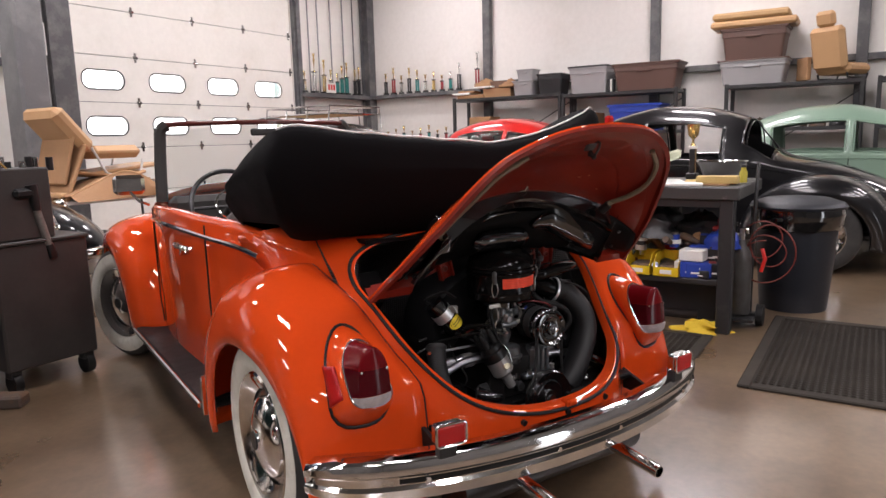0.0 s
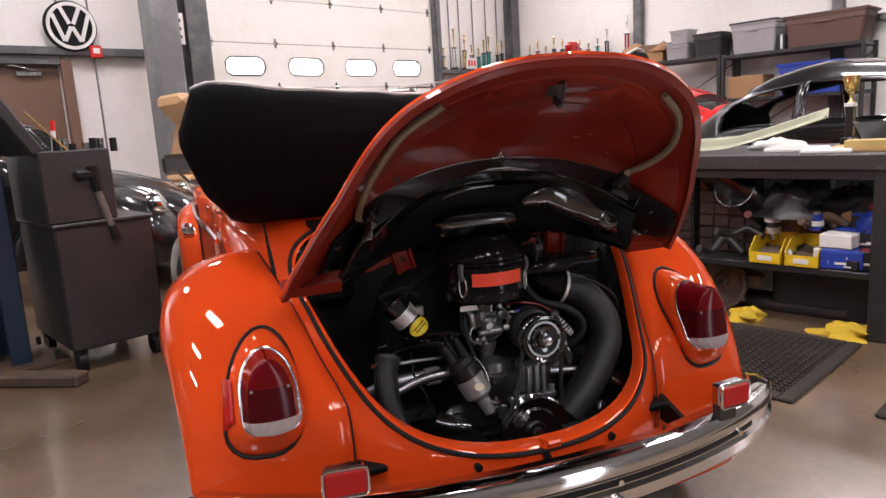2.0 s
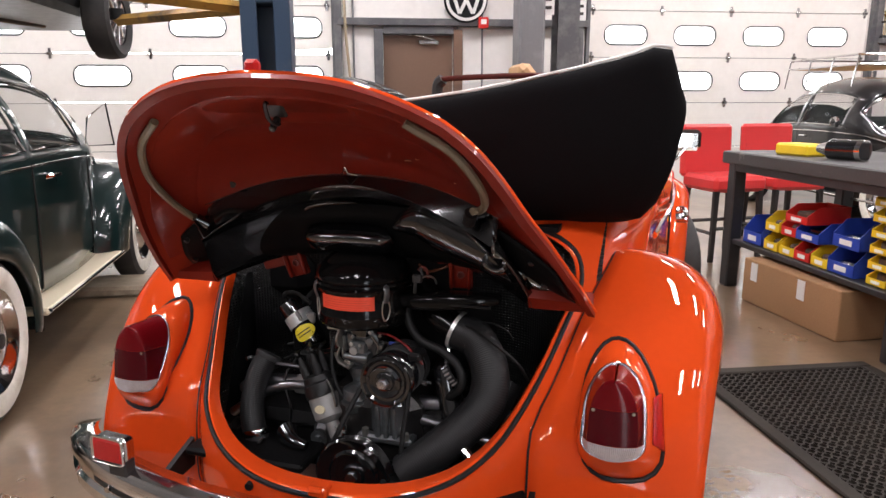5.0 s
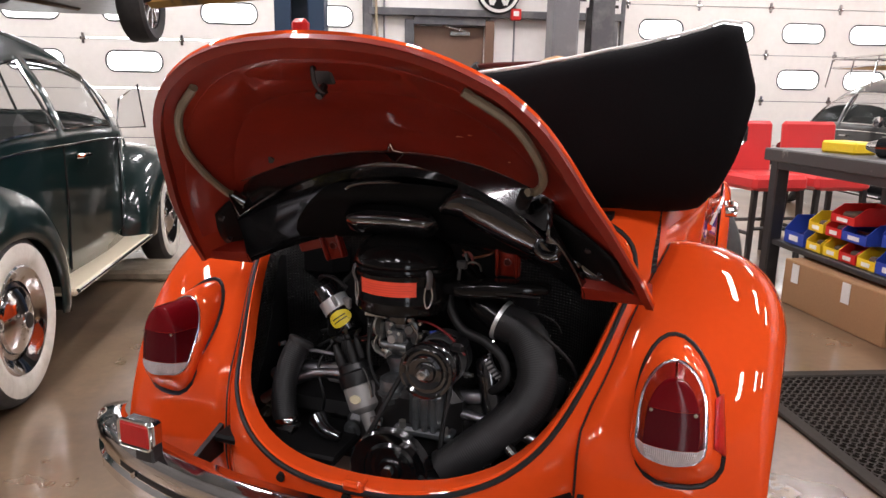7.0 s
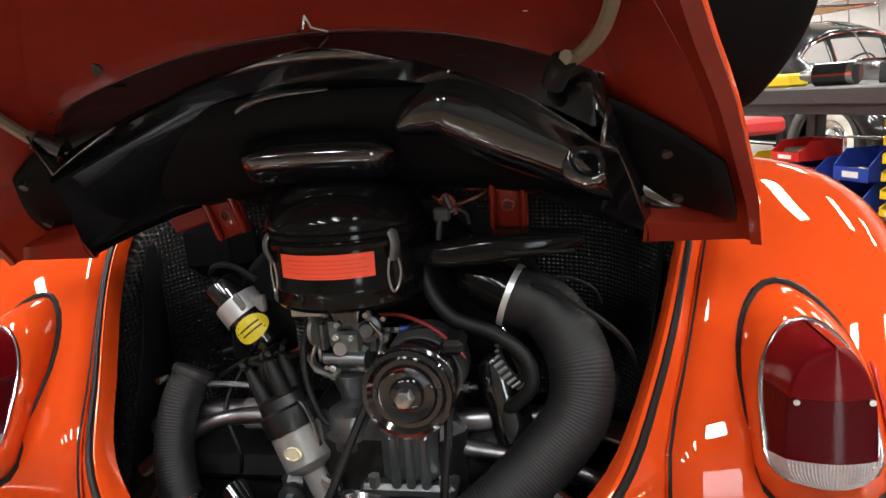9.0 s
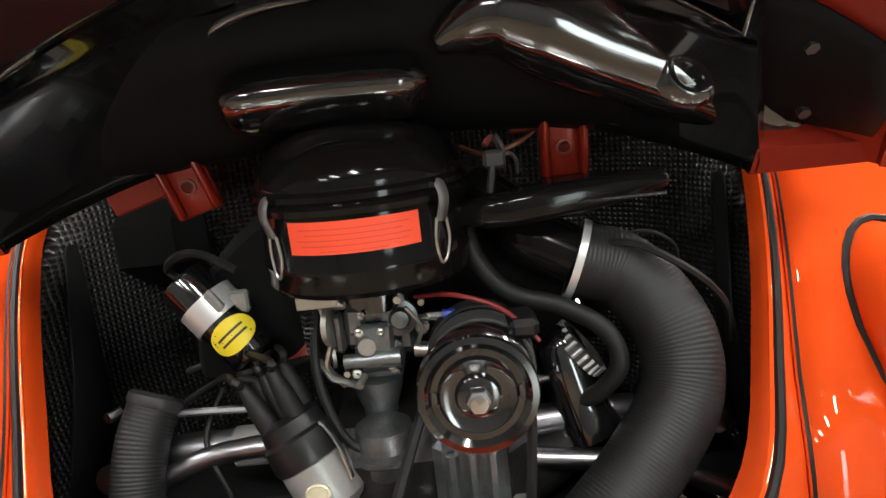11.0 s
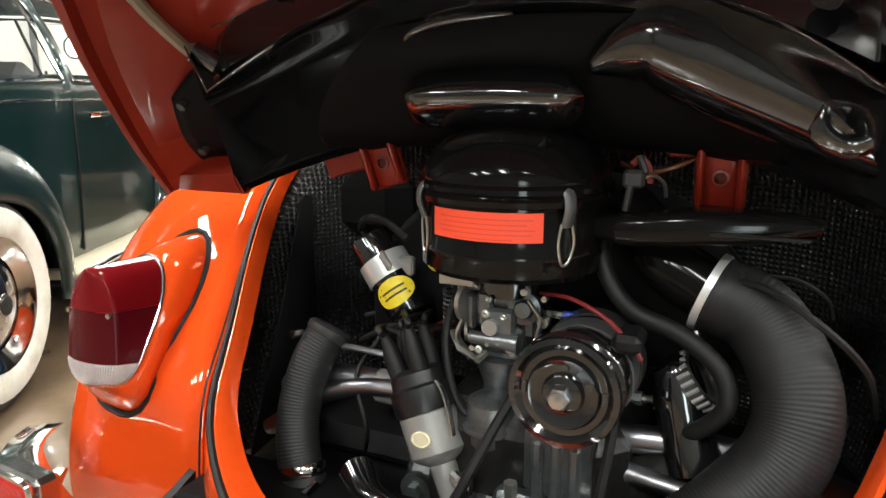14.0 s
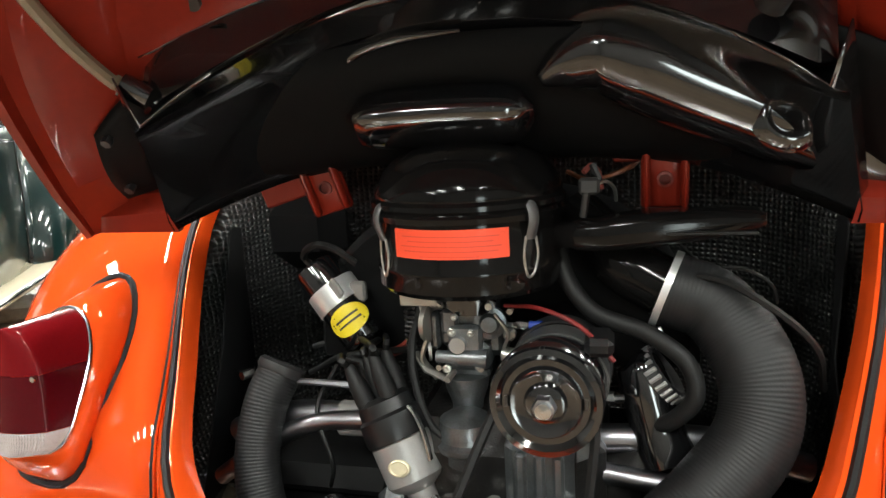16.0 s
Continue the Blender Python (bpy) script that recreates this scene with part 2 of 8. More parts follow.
MAT_RUBBER = material("dusty_mat_rubber", (0.034, 0.029, 0.024), 0.8, var=0.2, scale=3, fine=0.1, spec=0.2, second=(0.05, 0.042, 0.034), mix_scale=2.5)
TYRE = material("tyre_rubber", (0.022, 0.021, 0.020), 0.7, var=0.25, scale=12, fine=0.12, bump=0.3, bump_scale=200, second=(0.05, 0.045, 0.04))
WHITEWALL = material("whitewall_rubber", (0.72, 0.70, 0.62), 0.55, var=0.06, scale=10, fine=0.04, second=(0.55, 0.52, 0.44), mix_scale=8)
HOSE = material("paper_covered_hose", (0.0112, 0.0110, 0.0116), 0.5, var=0.12, scale=15, fine=0.1, bump=0.12, bump_scale=260, spec=0.35)
CANVAS = material("black_vinyl_cover", (0.0045, 0.004, 0.0045), 0.85, var=0.25, scale=9, fine=0.15, bump=0.35, bump_scale=500, spec=0.06)
PIPING = material("white_piping", (0.75, 0.73, 0.70), 0.5, var=0.05)
LENS_RED = material("red_lamp_lens", (0.13, 0.0035, 0.006), 0.14, var=0.15, scale=10, fine=0.05, coat=0.08, spec=0.22, bump=0.12, bump_scale=140)
LENS_DARK = material("dark_red_lamp_lens", (0.060, 0.002, 0.005), 0.16, var=0.15, scale=10, fine=0.05, coat=0.08, spec=0.22, bump=0.12, bump_scale=140)
LENS_CLEAR = material("clear_lamp_lens", (0.40, 0.34, 0.33), 0.15, var=0.25, scale=60, fine=0.15, coat=1.0, bump=0.5, bump_scale=160)
REFLECTOR = material("red_reflector", (0.40, 0.010, 0.010), 0.3, var=0.12, scale=20, fine=0.05, spec=0.3, coat=0.2, bump=0.4, bump_scale=260)
LABEL_RED = material("orange_red_label", (0.85, 0.075, 0.03), 0.5, var=0.05, scale=20)
LABEL_YELLOW = material("yellow_label", (0.80, 0.62, 0.03), 0.45, var=0.06, scale=20)
INK = material("dark_ink", (0.03, 0.025, 0.02), 0.6, var=0.1)
LAMP_GLASS = material("headlamp_glass", (0.65, 0.66, 0.66), 0.08, 0.6, var=0.1, scale=30, coat=1.0, bump=0.3, bump_scale=60)
WALL_WHITE = material("white_wall_lining", (0.76, 0.73, 0.69), 0.55, var=0.05, scale=0.6, fine=0.03, second=(0.66, 0.62, 0.56), mix_scale=0.8, mix_edge=(0.5, 0.9), bump=0.06, bump_scale=20)
DOOR_WHITE = material("white_door_panel", (0.80, 0.77, 0.71), 0.45, var=0.04, scale=0.8, fine=0.03, second=(0.70, 0.66, 0.58), mix_scale=1.2, mix_edge=(0.5, 0.9))
CEIL = material("ceiling_insulation", (0.16, 0.155, 0.15), 0.8, var=0.06, scale=0.7, fine=0.03)
POST_GREY = material("grey_painted_steel", (0.085, 0.085, 0.09), 0.5, var=0.12, scale=4, fine=0.06, second=(0.17, 0.165, 0.16), mix_scale=3)
DARK_STEEL = material("dark_grey_steel", (0.020, 0.0195, 0.020), 0.45, var=0.15, scale=4, fine=0.08, second=(0.045, 0.042, 0.039), mix_scale=5, mix_edge=(0.55, 0.75))
BROWN_DOOR = material("brown_door_paint", (0.165, 0.092, 0.058), 0.5, var=0.08, scale=2, fine=0.04)
BLUE_STEEL = material("blue_lift_paint", (0.018, 0.040, 0.075), 0.35, var=0.15, scale=4, fine=0.06, second=(0.05, 0.06, 0.07), mix_scale=4, mix_edge=(0.6, 0.8))
TOOLBOX = material("toolbox_grey_paint", (0.030, 0.027, 0.025), 0.42, var=0.1, scale=3, fine=0.05, second=(0.042, 0.037, 0.034), mix_scale=4)
LIFT_YELLOW = material("lift_yellow_paint", (0.42, 0.23, 0.04), 0.5, var=0.2, scale=6, second=(0.12, 0.08, 0.04), mix_scale=6)
TAN = material("tan_vinyl", (0.52, 0.31, 0.15), 0.5, var=0.08, scale=5, fine=0.05, bump=0.2, bump_scale=300)
TAN_DARK = material("tan_carpet", (0.36, 0.20, 0.10), 0.85, var=0.12, scale=8, fine=0.12)
RED_VINYL = material("red_vinyl", (0.56, 0.035, 0.035), 0.32, var=0.08, scale=6, fine=0.04, coat=0.3)
BLACK_WOOD = material("black_stained_wood", (0.018, 0.016, 0.015), 0.4, var=0.2, scale=8)
BENCH_TOP = material("worn_bench_top", (0.040, 0.038, 0.036), 0.5, var=0.15, scale=5, fine=0.12, second=(0.26, 0.25, 0.23), mix_scale=7, mix_edge=(0.6, 0.72), bump=0.3, bump_scale=80)
CARDBOARD = material("cardboard", (0.36, 0.20, 0.095), 0.8, var=0.1, scale=5, fine=0.06)
PAPER = material("white_paper", (0.75, 0.74, 0.70), 0.7, var=0.05)
WOOD = material("light_wood", (0.48, 0.30, 0.14), 0.6, var=0.15, scale=6, fine=0.08)
BIN_BLUE = material("blue_plastic", (0.02, 0.055, 0.36), 0.4, var=0.08)
BIN_YELLOW = material("yellow_plastic", (0.78, 0.54, 0.02), 0.4, var=0.08)
BIN_RED = material("red_plastic", (0.60, 0.02, 0.015), 0.4, var=0.08)
BIN_GREY = material("grey_plastic_tote", (0.34, 0.33, 0.33), 0.5, var=0.08)
BIN_BROWN = material("brown_plastic_tote", (0.115, 0.062, 0.048), 0.45, var=0.08)
BIN_BLACK = material("black_plastic", (0.022, 0.022, 0.023), 0.4, var=0.12)
TRASH = material("dark_blue_grey_plastic", (0.011, 0.013, 0.019), 0.5, var=0.12)
GOLD = material("gold_trophy_plastic", (0.65, 0.46, 0.18), 0.25, 0.9, var=0.08)
SILVER = material("silver_plastic", (0.66, 0.65, 0.62), 0.25, 0.9, var=0.08)
TROPHY_GREEN = material("teal_foil_column", (0.03, 0.22, 0.20), 0.3, 0.4, var=0.1)
TROPHY_RED = material("red_foil_column", (0.36, 0.05, 0.05), 0.3, 0.4, var=0.1)
TROPHY_BLACK = material("black_foil_column", (0.02, 0.02, 0.02), 0.3, 0.2, var=0.1)
RAG = material("yellow_rag", (0.72, 0.50, 0.04), 0.9, var=0.12, scale=10, fine=0.1, bump=0.4, bump_scale=150)
RED_HOSE = material("red_rubber_hose", (0.17, 0.03, 0.022), 0.5, var=0.1)
RUST = material("rusty_cast_iron", (0.10, 0.075, 0.06), 0.75, 0.2, var=0.25, scale=10, fine=0.15, bump=0.4, bump_scale=120, second=(0.16, 0.09, 0.05), mix_scale=9)
DAYLIGHT = glow("daylight_backdrop", (0.92, 0.96, 1.0), 4.0)
DAYLIGHT_SOUTH = glow("bright_overcast_backdrop", (0.86, 0.92, 1.0), 4.5)
TUBE_GLOW = glow("lit_fluorescent_tube", (1.0, 0.95, 0.86), 6.0)
PANE = glass("window_glass", (0.9, 0.95, 0.95), 0.03, 0.15)
CAR_GLASS = glass("car_glass", (0.10, 0.12, 0.115), 0.02, 0.16)
DARK_IN = material("dark_car_interior", (0.03, 0.028, 0.026), 0.7, var=0.2)


def floor_material():
    m = material("polished_concrete", (0.235, 0.160, 0.098), 0.33, spec=0.9, coat=0.9, var=0.38, scale=1.4, fine=0.10, second=(0.130, 0.083, 0.048), mix_scale=1.7, mix_edge=(0.38, 0.64), bump=0.08, bump_scale=25, rough_var=0.3)
    m.node_tree.nodes["Principled BSDF"].inputs["Coat Roughness"].default_value = 0.15
    m.node_tree.nodes["Principled BSDF"].inputs["Coat IOR"].default_value = 2.0
    return m


FLOOR = floor_material()

# ---- room ----


def wall_box(name, a0, a1, b0, b1, z0, z1, mat, label, kind="structure", bev=0.0):
    g = G().box(((a0 + a1) / 2, (b0 + b1) / 2, (z0 + z1) / 2), (abs(a1 - a0), abs(b1 - b0), abs(z1 - z0)), bev)
    return single(name, g, mat, label, name.split("_")[0], ROOM, kind=kind, smooth=0)


# unseen south and west walls, kept dark to cut bounce under the lid
WALL_DIM = material("unseen_wall_grey", (0.12, 0.115, 0.11), 0.7, var=0.1, scale=1.0, second=(0.08, 0.075, 0.07), mix_scale=1.0)
A0, B0, CEIL_Z = -17.0, -14.0, 4.9
wall_box("floor", A0, 0.3, B0, 0.3, -0.2, 0.0, FLOOR, "polished brown concrete workshop floor with stains")
wall_box("ceiling", A0, 0.3, B0, 0.3, CEIL_Z, CEIL_Z + 0.15, CEIL, "dark grey insulated workshop ceiling")
wall_box("wall_east", 0.0, 0.2, B0, 0.0, 0, CEIL_Z, WALL_WHITE, "white lined wall behind the storage racks")
for name, a0, a1, z0, z1 in (("wall_south", A0, -9.35, 0, CEIL_Z), ("wall_south_end", -8.45, 0.0, 0, CEIL_Z), ("wall_south_high", -9.35, -8.45, 2.1, CEIL_Z)):
    wall_box(name, a0, a1, B0 - 0.2, B0, z0, z1, WALL_DIM, "plain dark grey unseen wall that cuts bounced light")
wall_box("backdrop_south", -9.6, -7.9, B0 - 0.45, B0 - 0.4, -0.2, 2.4, DAYLIGHT_SOUTH, "bright daylight outside the open doorway")
wall_box("wall_west", A0 - 0.2, A0, B0 - 0.2, 0.2, 0, CEIL_Z, WALL_DIM, "plain dark grey unseen wall that cuts bounced light")
GD = {"right": (-6.15, -2.08), "left": (-14.3, -9.58)}
DOOR_H = 3.66
PD = (-8.92, -8.0, 2.10)


def north_wall():
    g = G()
    spans = [(A0, GD["left"][0], 0, CEIL_Z), (*GD["left"], DOOR_H, CEIL_Z), (GD["left"][1], PD[0], 0, CEIL_Z), (PD[0], PD[1], PD[2], CEIL_Z),
             (PD[1], GD["right"][0], 0, CEIL_Z), (*GD["right"], DOOR_H, CEIL_Z), (GD["right"][1], 0.2, 0, CEIL_Z)]
    for a0, a1, z0, z1 in spans:
        g.box(((a0 + a1) / 2, 0.1, (z0 + z1) / 2), (a1 - a0, 0.2, z1 - z0))
    single("wall_north", g, WALL_WHITE, "white lined wall with two garage doors and a brown door", "wall", ROOM, kind="structure", smooth=0)


north_wall()


def rounded_rect(w, h, r, n=6):
    pts = []
    for cx, cz, a0 in ((w / 2 - r, h / 2 - r, 0), (-w / 2 + r, h / 2 - r, 90), (-w / 2 + r, -h / 2 + r, 180), (w / 2 - r, -h / 2 + r, 270)):
        for i in range(n + 1):
            t = radians(a0 + 90 * i / n)
            pts.append((cx + r * math.cos(t), cz + r * math.sin(t)))
    return pts


def panel_with_holes(x0, x1, z0, z1, holes, y_front, y_back):
    """A slab in the x-z plane with rounded holes: (centre x, centre z, width, height)."""
    g = G()
    cuts = [x0]
    for i in range(len(holes) - 1):
        cuts.append((holes[i][0] + holes[i + 1][0]) / 2)
    cuts.append(x1)
    for i, (cx, cz, w, h) in enumerate(holes):
        ring = rounded_rect(w, h, h * 0.45)
        xa, xb = cuts[i], cuts[i + 1]
        n = len(ring)
        outer = []
        for px, pz in ring:
            k = min(((xb - cx) / px if px > 0 else (xa - cx) / px) if abs(px) > 1e-6 else 1e9, ((z1 - cz) / pz if pz > 0 else (z0 - cz) / pz) if abs(pz) > 1e-6 else 1e9)
            outer.append((cx + px * k, cz + pz * k))
        for y, flip in ((y_front, 1), (y_back, -1)):
            vs = [(cx + px, y, cz + pz) for px, pz in ring] + [(px, y, pz) for px, pz in outer]
            fs = [(j, (j + 1) % n, n + (j + 1) % n, n + j)[::flip] for j in range(n)]
            g.add(vs, fs)
            # the four corners of the slab
            for sx, sz in ((xa, z0), (xb, z0), (xb, z1), (xa, z1)):
                best = None
                for j in range(n):
                    p, q = outer[j], outer[(j + 1) % n]
                    on = lambda u: (abs(u[0] - sx) < 1e-6, abs(u[1] - sz) < 1e-6)
                    if (on(p)[0] and on(q)[1] and not on(q)[0]) or (on(p)[1] and on(q)[0] and not on(q)[1]):
                        best = (p, q)
                if best:
                    g.add([(best[0][0], y, best[0][1]), (sx, y, sz), (best[1][0], y, best[1][1])], [(0, 1, 2)])
        vs = [(cx + px, y, cz + pz) for y in (y_front, y_back) for px, pz in ring]
        g.add(vs, [(j, (j + 1) % n, n + (j + 1) % n, n + j) for j in range(n)])
    for z in (z0, z1):
        g.add([(x0, y_front, z), (x1, y_front, z), (x1, y_back, z), (x0, y_back, z)], [(0, 1, 2, 3)])
    return g


def garage_door(name, a0, a1, wins, win_w, rows_z, sec):
    top = thing(name, "white sectional garage door with two rows of oval windows", "garage door", ROOM, kind="structure")
    z, count = 0.0, 6
    for i in range(count):
        z0, z1 = i * sec + 0.004, (i + 1) * sec - 0.004
        mid = [r for r in rows_z if z0 < r < z1]
        if mid:
            g = panel_with_holes(a0, a1, z0, z1, [(w, mid[0], win_w, 0.25) for w in wins], 0.03, 0.075)
        else:
            g = G().box(((a0 + a1) / 2, 0.0525, (z0 + z1) / 2), (a1 - a0, 0.045, z1 - z0), 0.004)
        sect = part("door_section", g, DOOR_WHITE, top, smooth=0)
        part("joint_strip", G().box(((a0 + a1) / 2, 0.06, z1 + 0.004), (a1 - a0, 0.02, 0.012)), POST_GREY, sect, smooth=0)
        for w in wins if mid else ():
            ring = rounded_rect(win_w, 0.25, 0.112, 8)
            part("window_frame", G().tube([(w + x, 0.028, mid[0] + zz) for x, zz in ring], 0.011, 6, closed=True), DARK_STEEL, sect)
            pane = part("pane", G().add([(w + x * 0.99, 0.05, mid[0] + zz * 0.99) for x, zz in ring], [tuple(range(len(ring)))]), PANE, sect, smooth=0)
            pane.visible_shadow = False
        if i:
            hs = [(wins[j] + wins[j + 1]) / 2 for j in range(len(wins) - 1)] + [a0 + 0.05, a1 - 0.05]
            for h in hs:
                g = G().box((h, 0.024, z0), (0.035, 0.012, 0.13), 0.004).box((h, 0.02, z0), (0.07, 0.014, 0.04), 0.004).rod((h - 0.03, 0.012, z0), (h + 0.03, 0.012, z0), 0.008, n=8)
                part("hinge", g, DARK_CHROME, top)
    for x in (a0 - 0.03, a1 + 0.03):
        g = G().box((x, -0.03, 1.9), (0.05, 0.06, 3.8), 0.004)
        part("track", g, POST_GREY, top, smooth=0)
    back = G().add([(a0 - 0.4, 0.9, -0.1), (a1 + 0.4, 0.9, -0.1), (a1 + 0.4, 0.9, 4), (a0 - 0.4, 0.9, 4)], [(0, 1, 2, 3)])
    single("backdrop", back, DAYLIGHT, "bright daylight outside the door windows", "backdrop", ROOM, kind="structure", smooth=0)


garage_door("garage_door_1", *GD["right"], [-5.62, -4.63, -3.62, -2.66], 0.60, (2.125, 1.515), 0.61)
garage_door("garage_door_2", *GD["left"], [-13.65, -12.45, -11.25, -10.05], 0.69, (2.175, 1.565), 0.61)


def brown_door():
    d = thing("door_1", "brown steel personnel door with a closer arm", "door", ROOM, kind="structure")
    a0, a1, h = PD
    part("leaf", G().box(((a0 + a1) / 2, 0.06, h / 2), (a1 - a0 - 0.01, 0.045, h - 0.01), 0.003), BROWN_DOOR, d, smooth=0)
    g = G().box((a0 - 0.06, 0.0, h / 2 + 0.03), (0.115, 0.16, h + 0.06), 0.004)
    part("jamb", g, POST_GREY, d, smooth=0)
    g = G().box((a1 + 0.06, 0.0, h / 2 + 0.03), (0.115, 0.16, h + 0.06), 0.004)
    part("jamb", g, BROWN_DOOR, d, smooth=0)
    part("head", G().box(((a0 + a1) / 2, 0.0, h + 0.05), (a1 - a0, 0.16, 0.1), 0.004), POST_GREY, d, smooth=0)
    c = part("closer", G().box((a1 - 0.32, 0.01, h - 0.1), (0.26, 0.05, 0.055), 0.008), DARK_CHROME, d)
    part("closer_arm", G().tube([(a1 - 0.25, -0.02, h - 0.07), (a1 - 0.42, -0.06, h - 0.03), (a1 - 0.55, -0.02, h + 0.0)], 0.009, 6), DARK_CHROME, c)
    part("door_handle", G().rod((a0 + 0.08, 0.0, 1.0), (a0 + 0.2, 0.0, 1.0), 0.012), DARK_CHROME, d)


brown_door()


def beam(name, a0, a1, b0, b1, z0, z1, mat=POST_GREY, label="grey painted steel wall rail"):
    return wall_box(name, a0, a1, b0, b1, z0, z1, mat, label, bev=0.006)


beam("trim_rail", -9.5, -6.2, -0.12, 0.0, 2.2, 2.29)
beam("trim_rail", A0, -14.4, -0.12, 0.0, 2.2, 2.29)
beam("trim_rail", -1.98, -0.15, -0.2, 0.0, 2.03, 2.1, label="grey steel wall rail carrying trophies")
beam("trim_rail", -0.2, 0.0, -2.7, -0.2, 2.03, 2.1, label="grey steel wall rail carrying trophies")
beam("trim_rail", -0.1, 0.0, B0, -2.9, 2.13, 2.22)


def column(name, a, b, w, d, mat, label, z1=CEIL_Z):
    t = 0.02
    g = G().box((a, b - d / 2 + t / 2, z1 / 2), (w, t, z1)).box((a, b + d / 2 - t / 2, z1 / 2), (w, t, z1)).box((a, b, z1 / 2), (t, d - 2 * t, z1))
    return single(name, g, mat, label, "post", ROOM, kind="structure", smooth=0)


LIGHT_GREY = material("light_grey_column_paint", (0.16, 0.16, 0.165), 0.45, var=0.08, scale=3, second=(0.22, 0.22, 0.22), mix_scale=3)
single("post_round", G().box((-7.3, -1.3, CEIL_Z / 2), (0.30, 0.36, CEIL_Z), 0.03), LIGHT_GREY, "square grey steel building column", "post", ROOM, kind="structure")
column("post_frame", -6.75, -0.9, 0.26, 0.3, POST_GREY, "dark grey steel frame column")
for a in (-9.5, -6.3, -1.98):
    beam("post_wall", a - 0.05, a + 0.05, -0.1, 0.0, 0, CEIL_Z, label="dark grey steel wall post")
column("post_corner", -0.12, -0.14, 0.2, 0.2, POST_GREY, "dark grey steel corner post")
for b in (-2.79, -5.75, -8.52, -11.3):
    beam("post_wall", -0.12, 0.0, b - 0.07, b + 0.07, 0, CEIL_Z, label="dark grey steel wall post")
for a in (-1.7, -1.45, -1.1, -0.75, -0.45):
    g = G().rod((a, -0.05, 2.1), (a, -0.05, CEIL_Z), 0.012, n=8)
    single("conduit_pipe", g, LIGHT_GREY, "thin white painted conduit pipe on the wall", "pipe", ROOM)
for a, b, z0 in ((-7.95, -0.06, 1.2), (-7.62, -0.06, 1.0), (-9.3, -0.04, 0.4)):
    g = G().rod((a, b, z0), (a, b, CEIL_Z), 0.012, n=8)
    single("conduit_pipe", g, LIGHT_GREY, "thin grey conduit pipe on the wall", "pipe", ROOM)


def wall_sign():
    m = ROOM @ Matrix.Translation((-7.85, -0.13, 2.52))
    s = thing("wall_sign", "round black and white emblem sign on the wall", "sign", m)
    part("disc", G().lathe([(0, -0.03), (0.27, -0.03), (0.285, -0.02), (0.285, 0.0), (0, 0.0)], Matrix.Rotation(radians(90), 4, "X"), 40, cap=False), BLACK_PAINT, s)
    ring = G().lathe([(0.225, 0.03), (0.225, 0.042), (0.262, 0.042), (0.262, 0.03)], Matrix.Rotation(radians(90), 4, "X"), 40, cap=False)
    part("ring", ring, PIPING, s)
    bars = (((-0.10, 0.20), (-0.02, 0.02)), ((0.10, 0.20), (0.02, 0.02)), ((-0.19, 0.12), (-0.09, -0.17)), ((0.19, 0.12), (0.09, -0.17)), ((-0.085, -0.17), (-0.005, -0.01)), ((0.085, -0.17), (0.005, -0.01)))
    for (x0, z0), (x1, z1) in bars:
        d = Vector((x1 - x0, 0, z1 - z0))
        ang = math.atan2(d.z, d.x)
        mm = Matrix.Translation(((x0 + x1) / 2, -0.038, (z0 + z1) / 2)) @ Matrix.Rotation(-ang, 4, "Y")
        part("bar", G().box((0, 0, 0), (d.length, 0.012, 0.042), 0.002, mm), PIPING, s, smooth=0)


wall_sign()


def alarm_box():
    m = ROOM @ Matrix.Translation((-7.62, -0.14, 2.24))
    s = thing("fire_alarm", "small red fire alarm box with a white panel", "alarm", m)
    part("case", G().box((0, 0, 0), (0.13, 0.06, 0.14), 0.008), BIN_RED, s)
    part("panel", G().box((0, -0.033, 0.01), (0.07, 0.008, 0.06)), PIPING, s)


alarm_box()
for a, b in ((-7.05, -1.1), (-6.5, -0.6)):
    m = ROOM @ Matrix.Translation((a, b, 2.4))
    s = thing("letter_board", "white sign board with a dark painted shape", "sign", m)
    part("board", G().box((0, 0, 0), (0.2, 0.02, 0.34), 0.004), PIPING, s, smooth=0)
    for k in (-0.09, 0.0, 0.09):
        part("bar", G().box((0.01, -0.014, k), (0.11, 0.006, 0.035)), INK, s, smooth=0)


def ceiling_fixture(a, b):
    s = thing("ceiling_light", "rectangular fluorescent ceiling light fixture", "light", room(a, b, 4.66), group="ceiling lights")
    part("housing", G().box((0, 0, 0.06), (0.4, 1.3, 0.08), 0.01), PIPING, s)
    for x in (-0.1, 0.1):
        part("tube", G().rod((x, -0.6, 0.0), (x, 0.6, 0.0), 0.015, n=8), TUBE_GLOW, s)
    for y in (-0.5, 0.5):
        part("hanger", G().rod((0, y, 0.1), (0, y, CEIL_Z - 4.66), 0.006, n=6), DARK_STEEL, s)


for a, b in LAMPS:
    ceiling_fixture(a, b)

# ---- car kit: y forward, origin on the ground under the rear axle ----
HUB_Z, TYRE_R = 0.325, 0.325


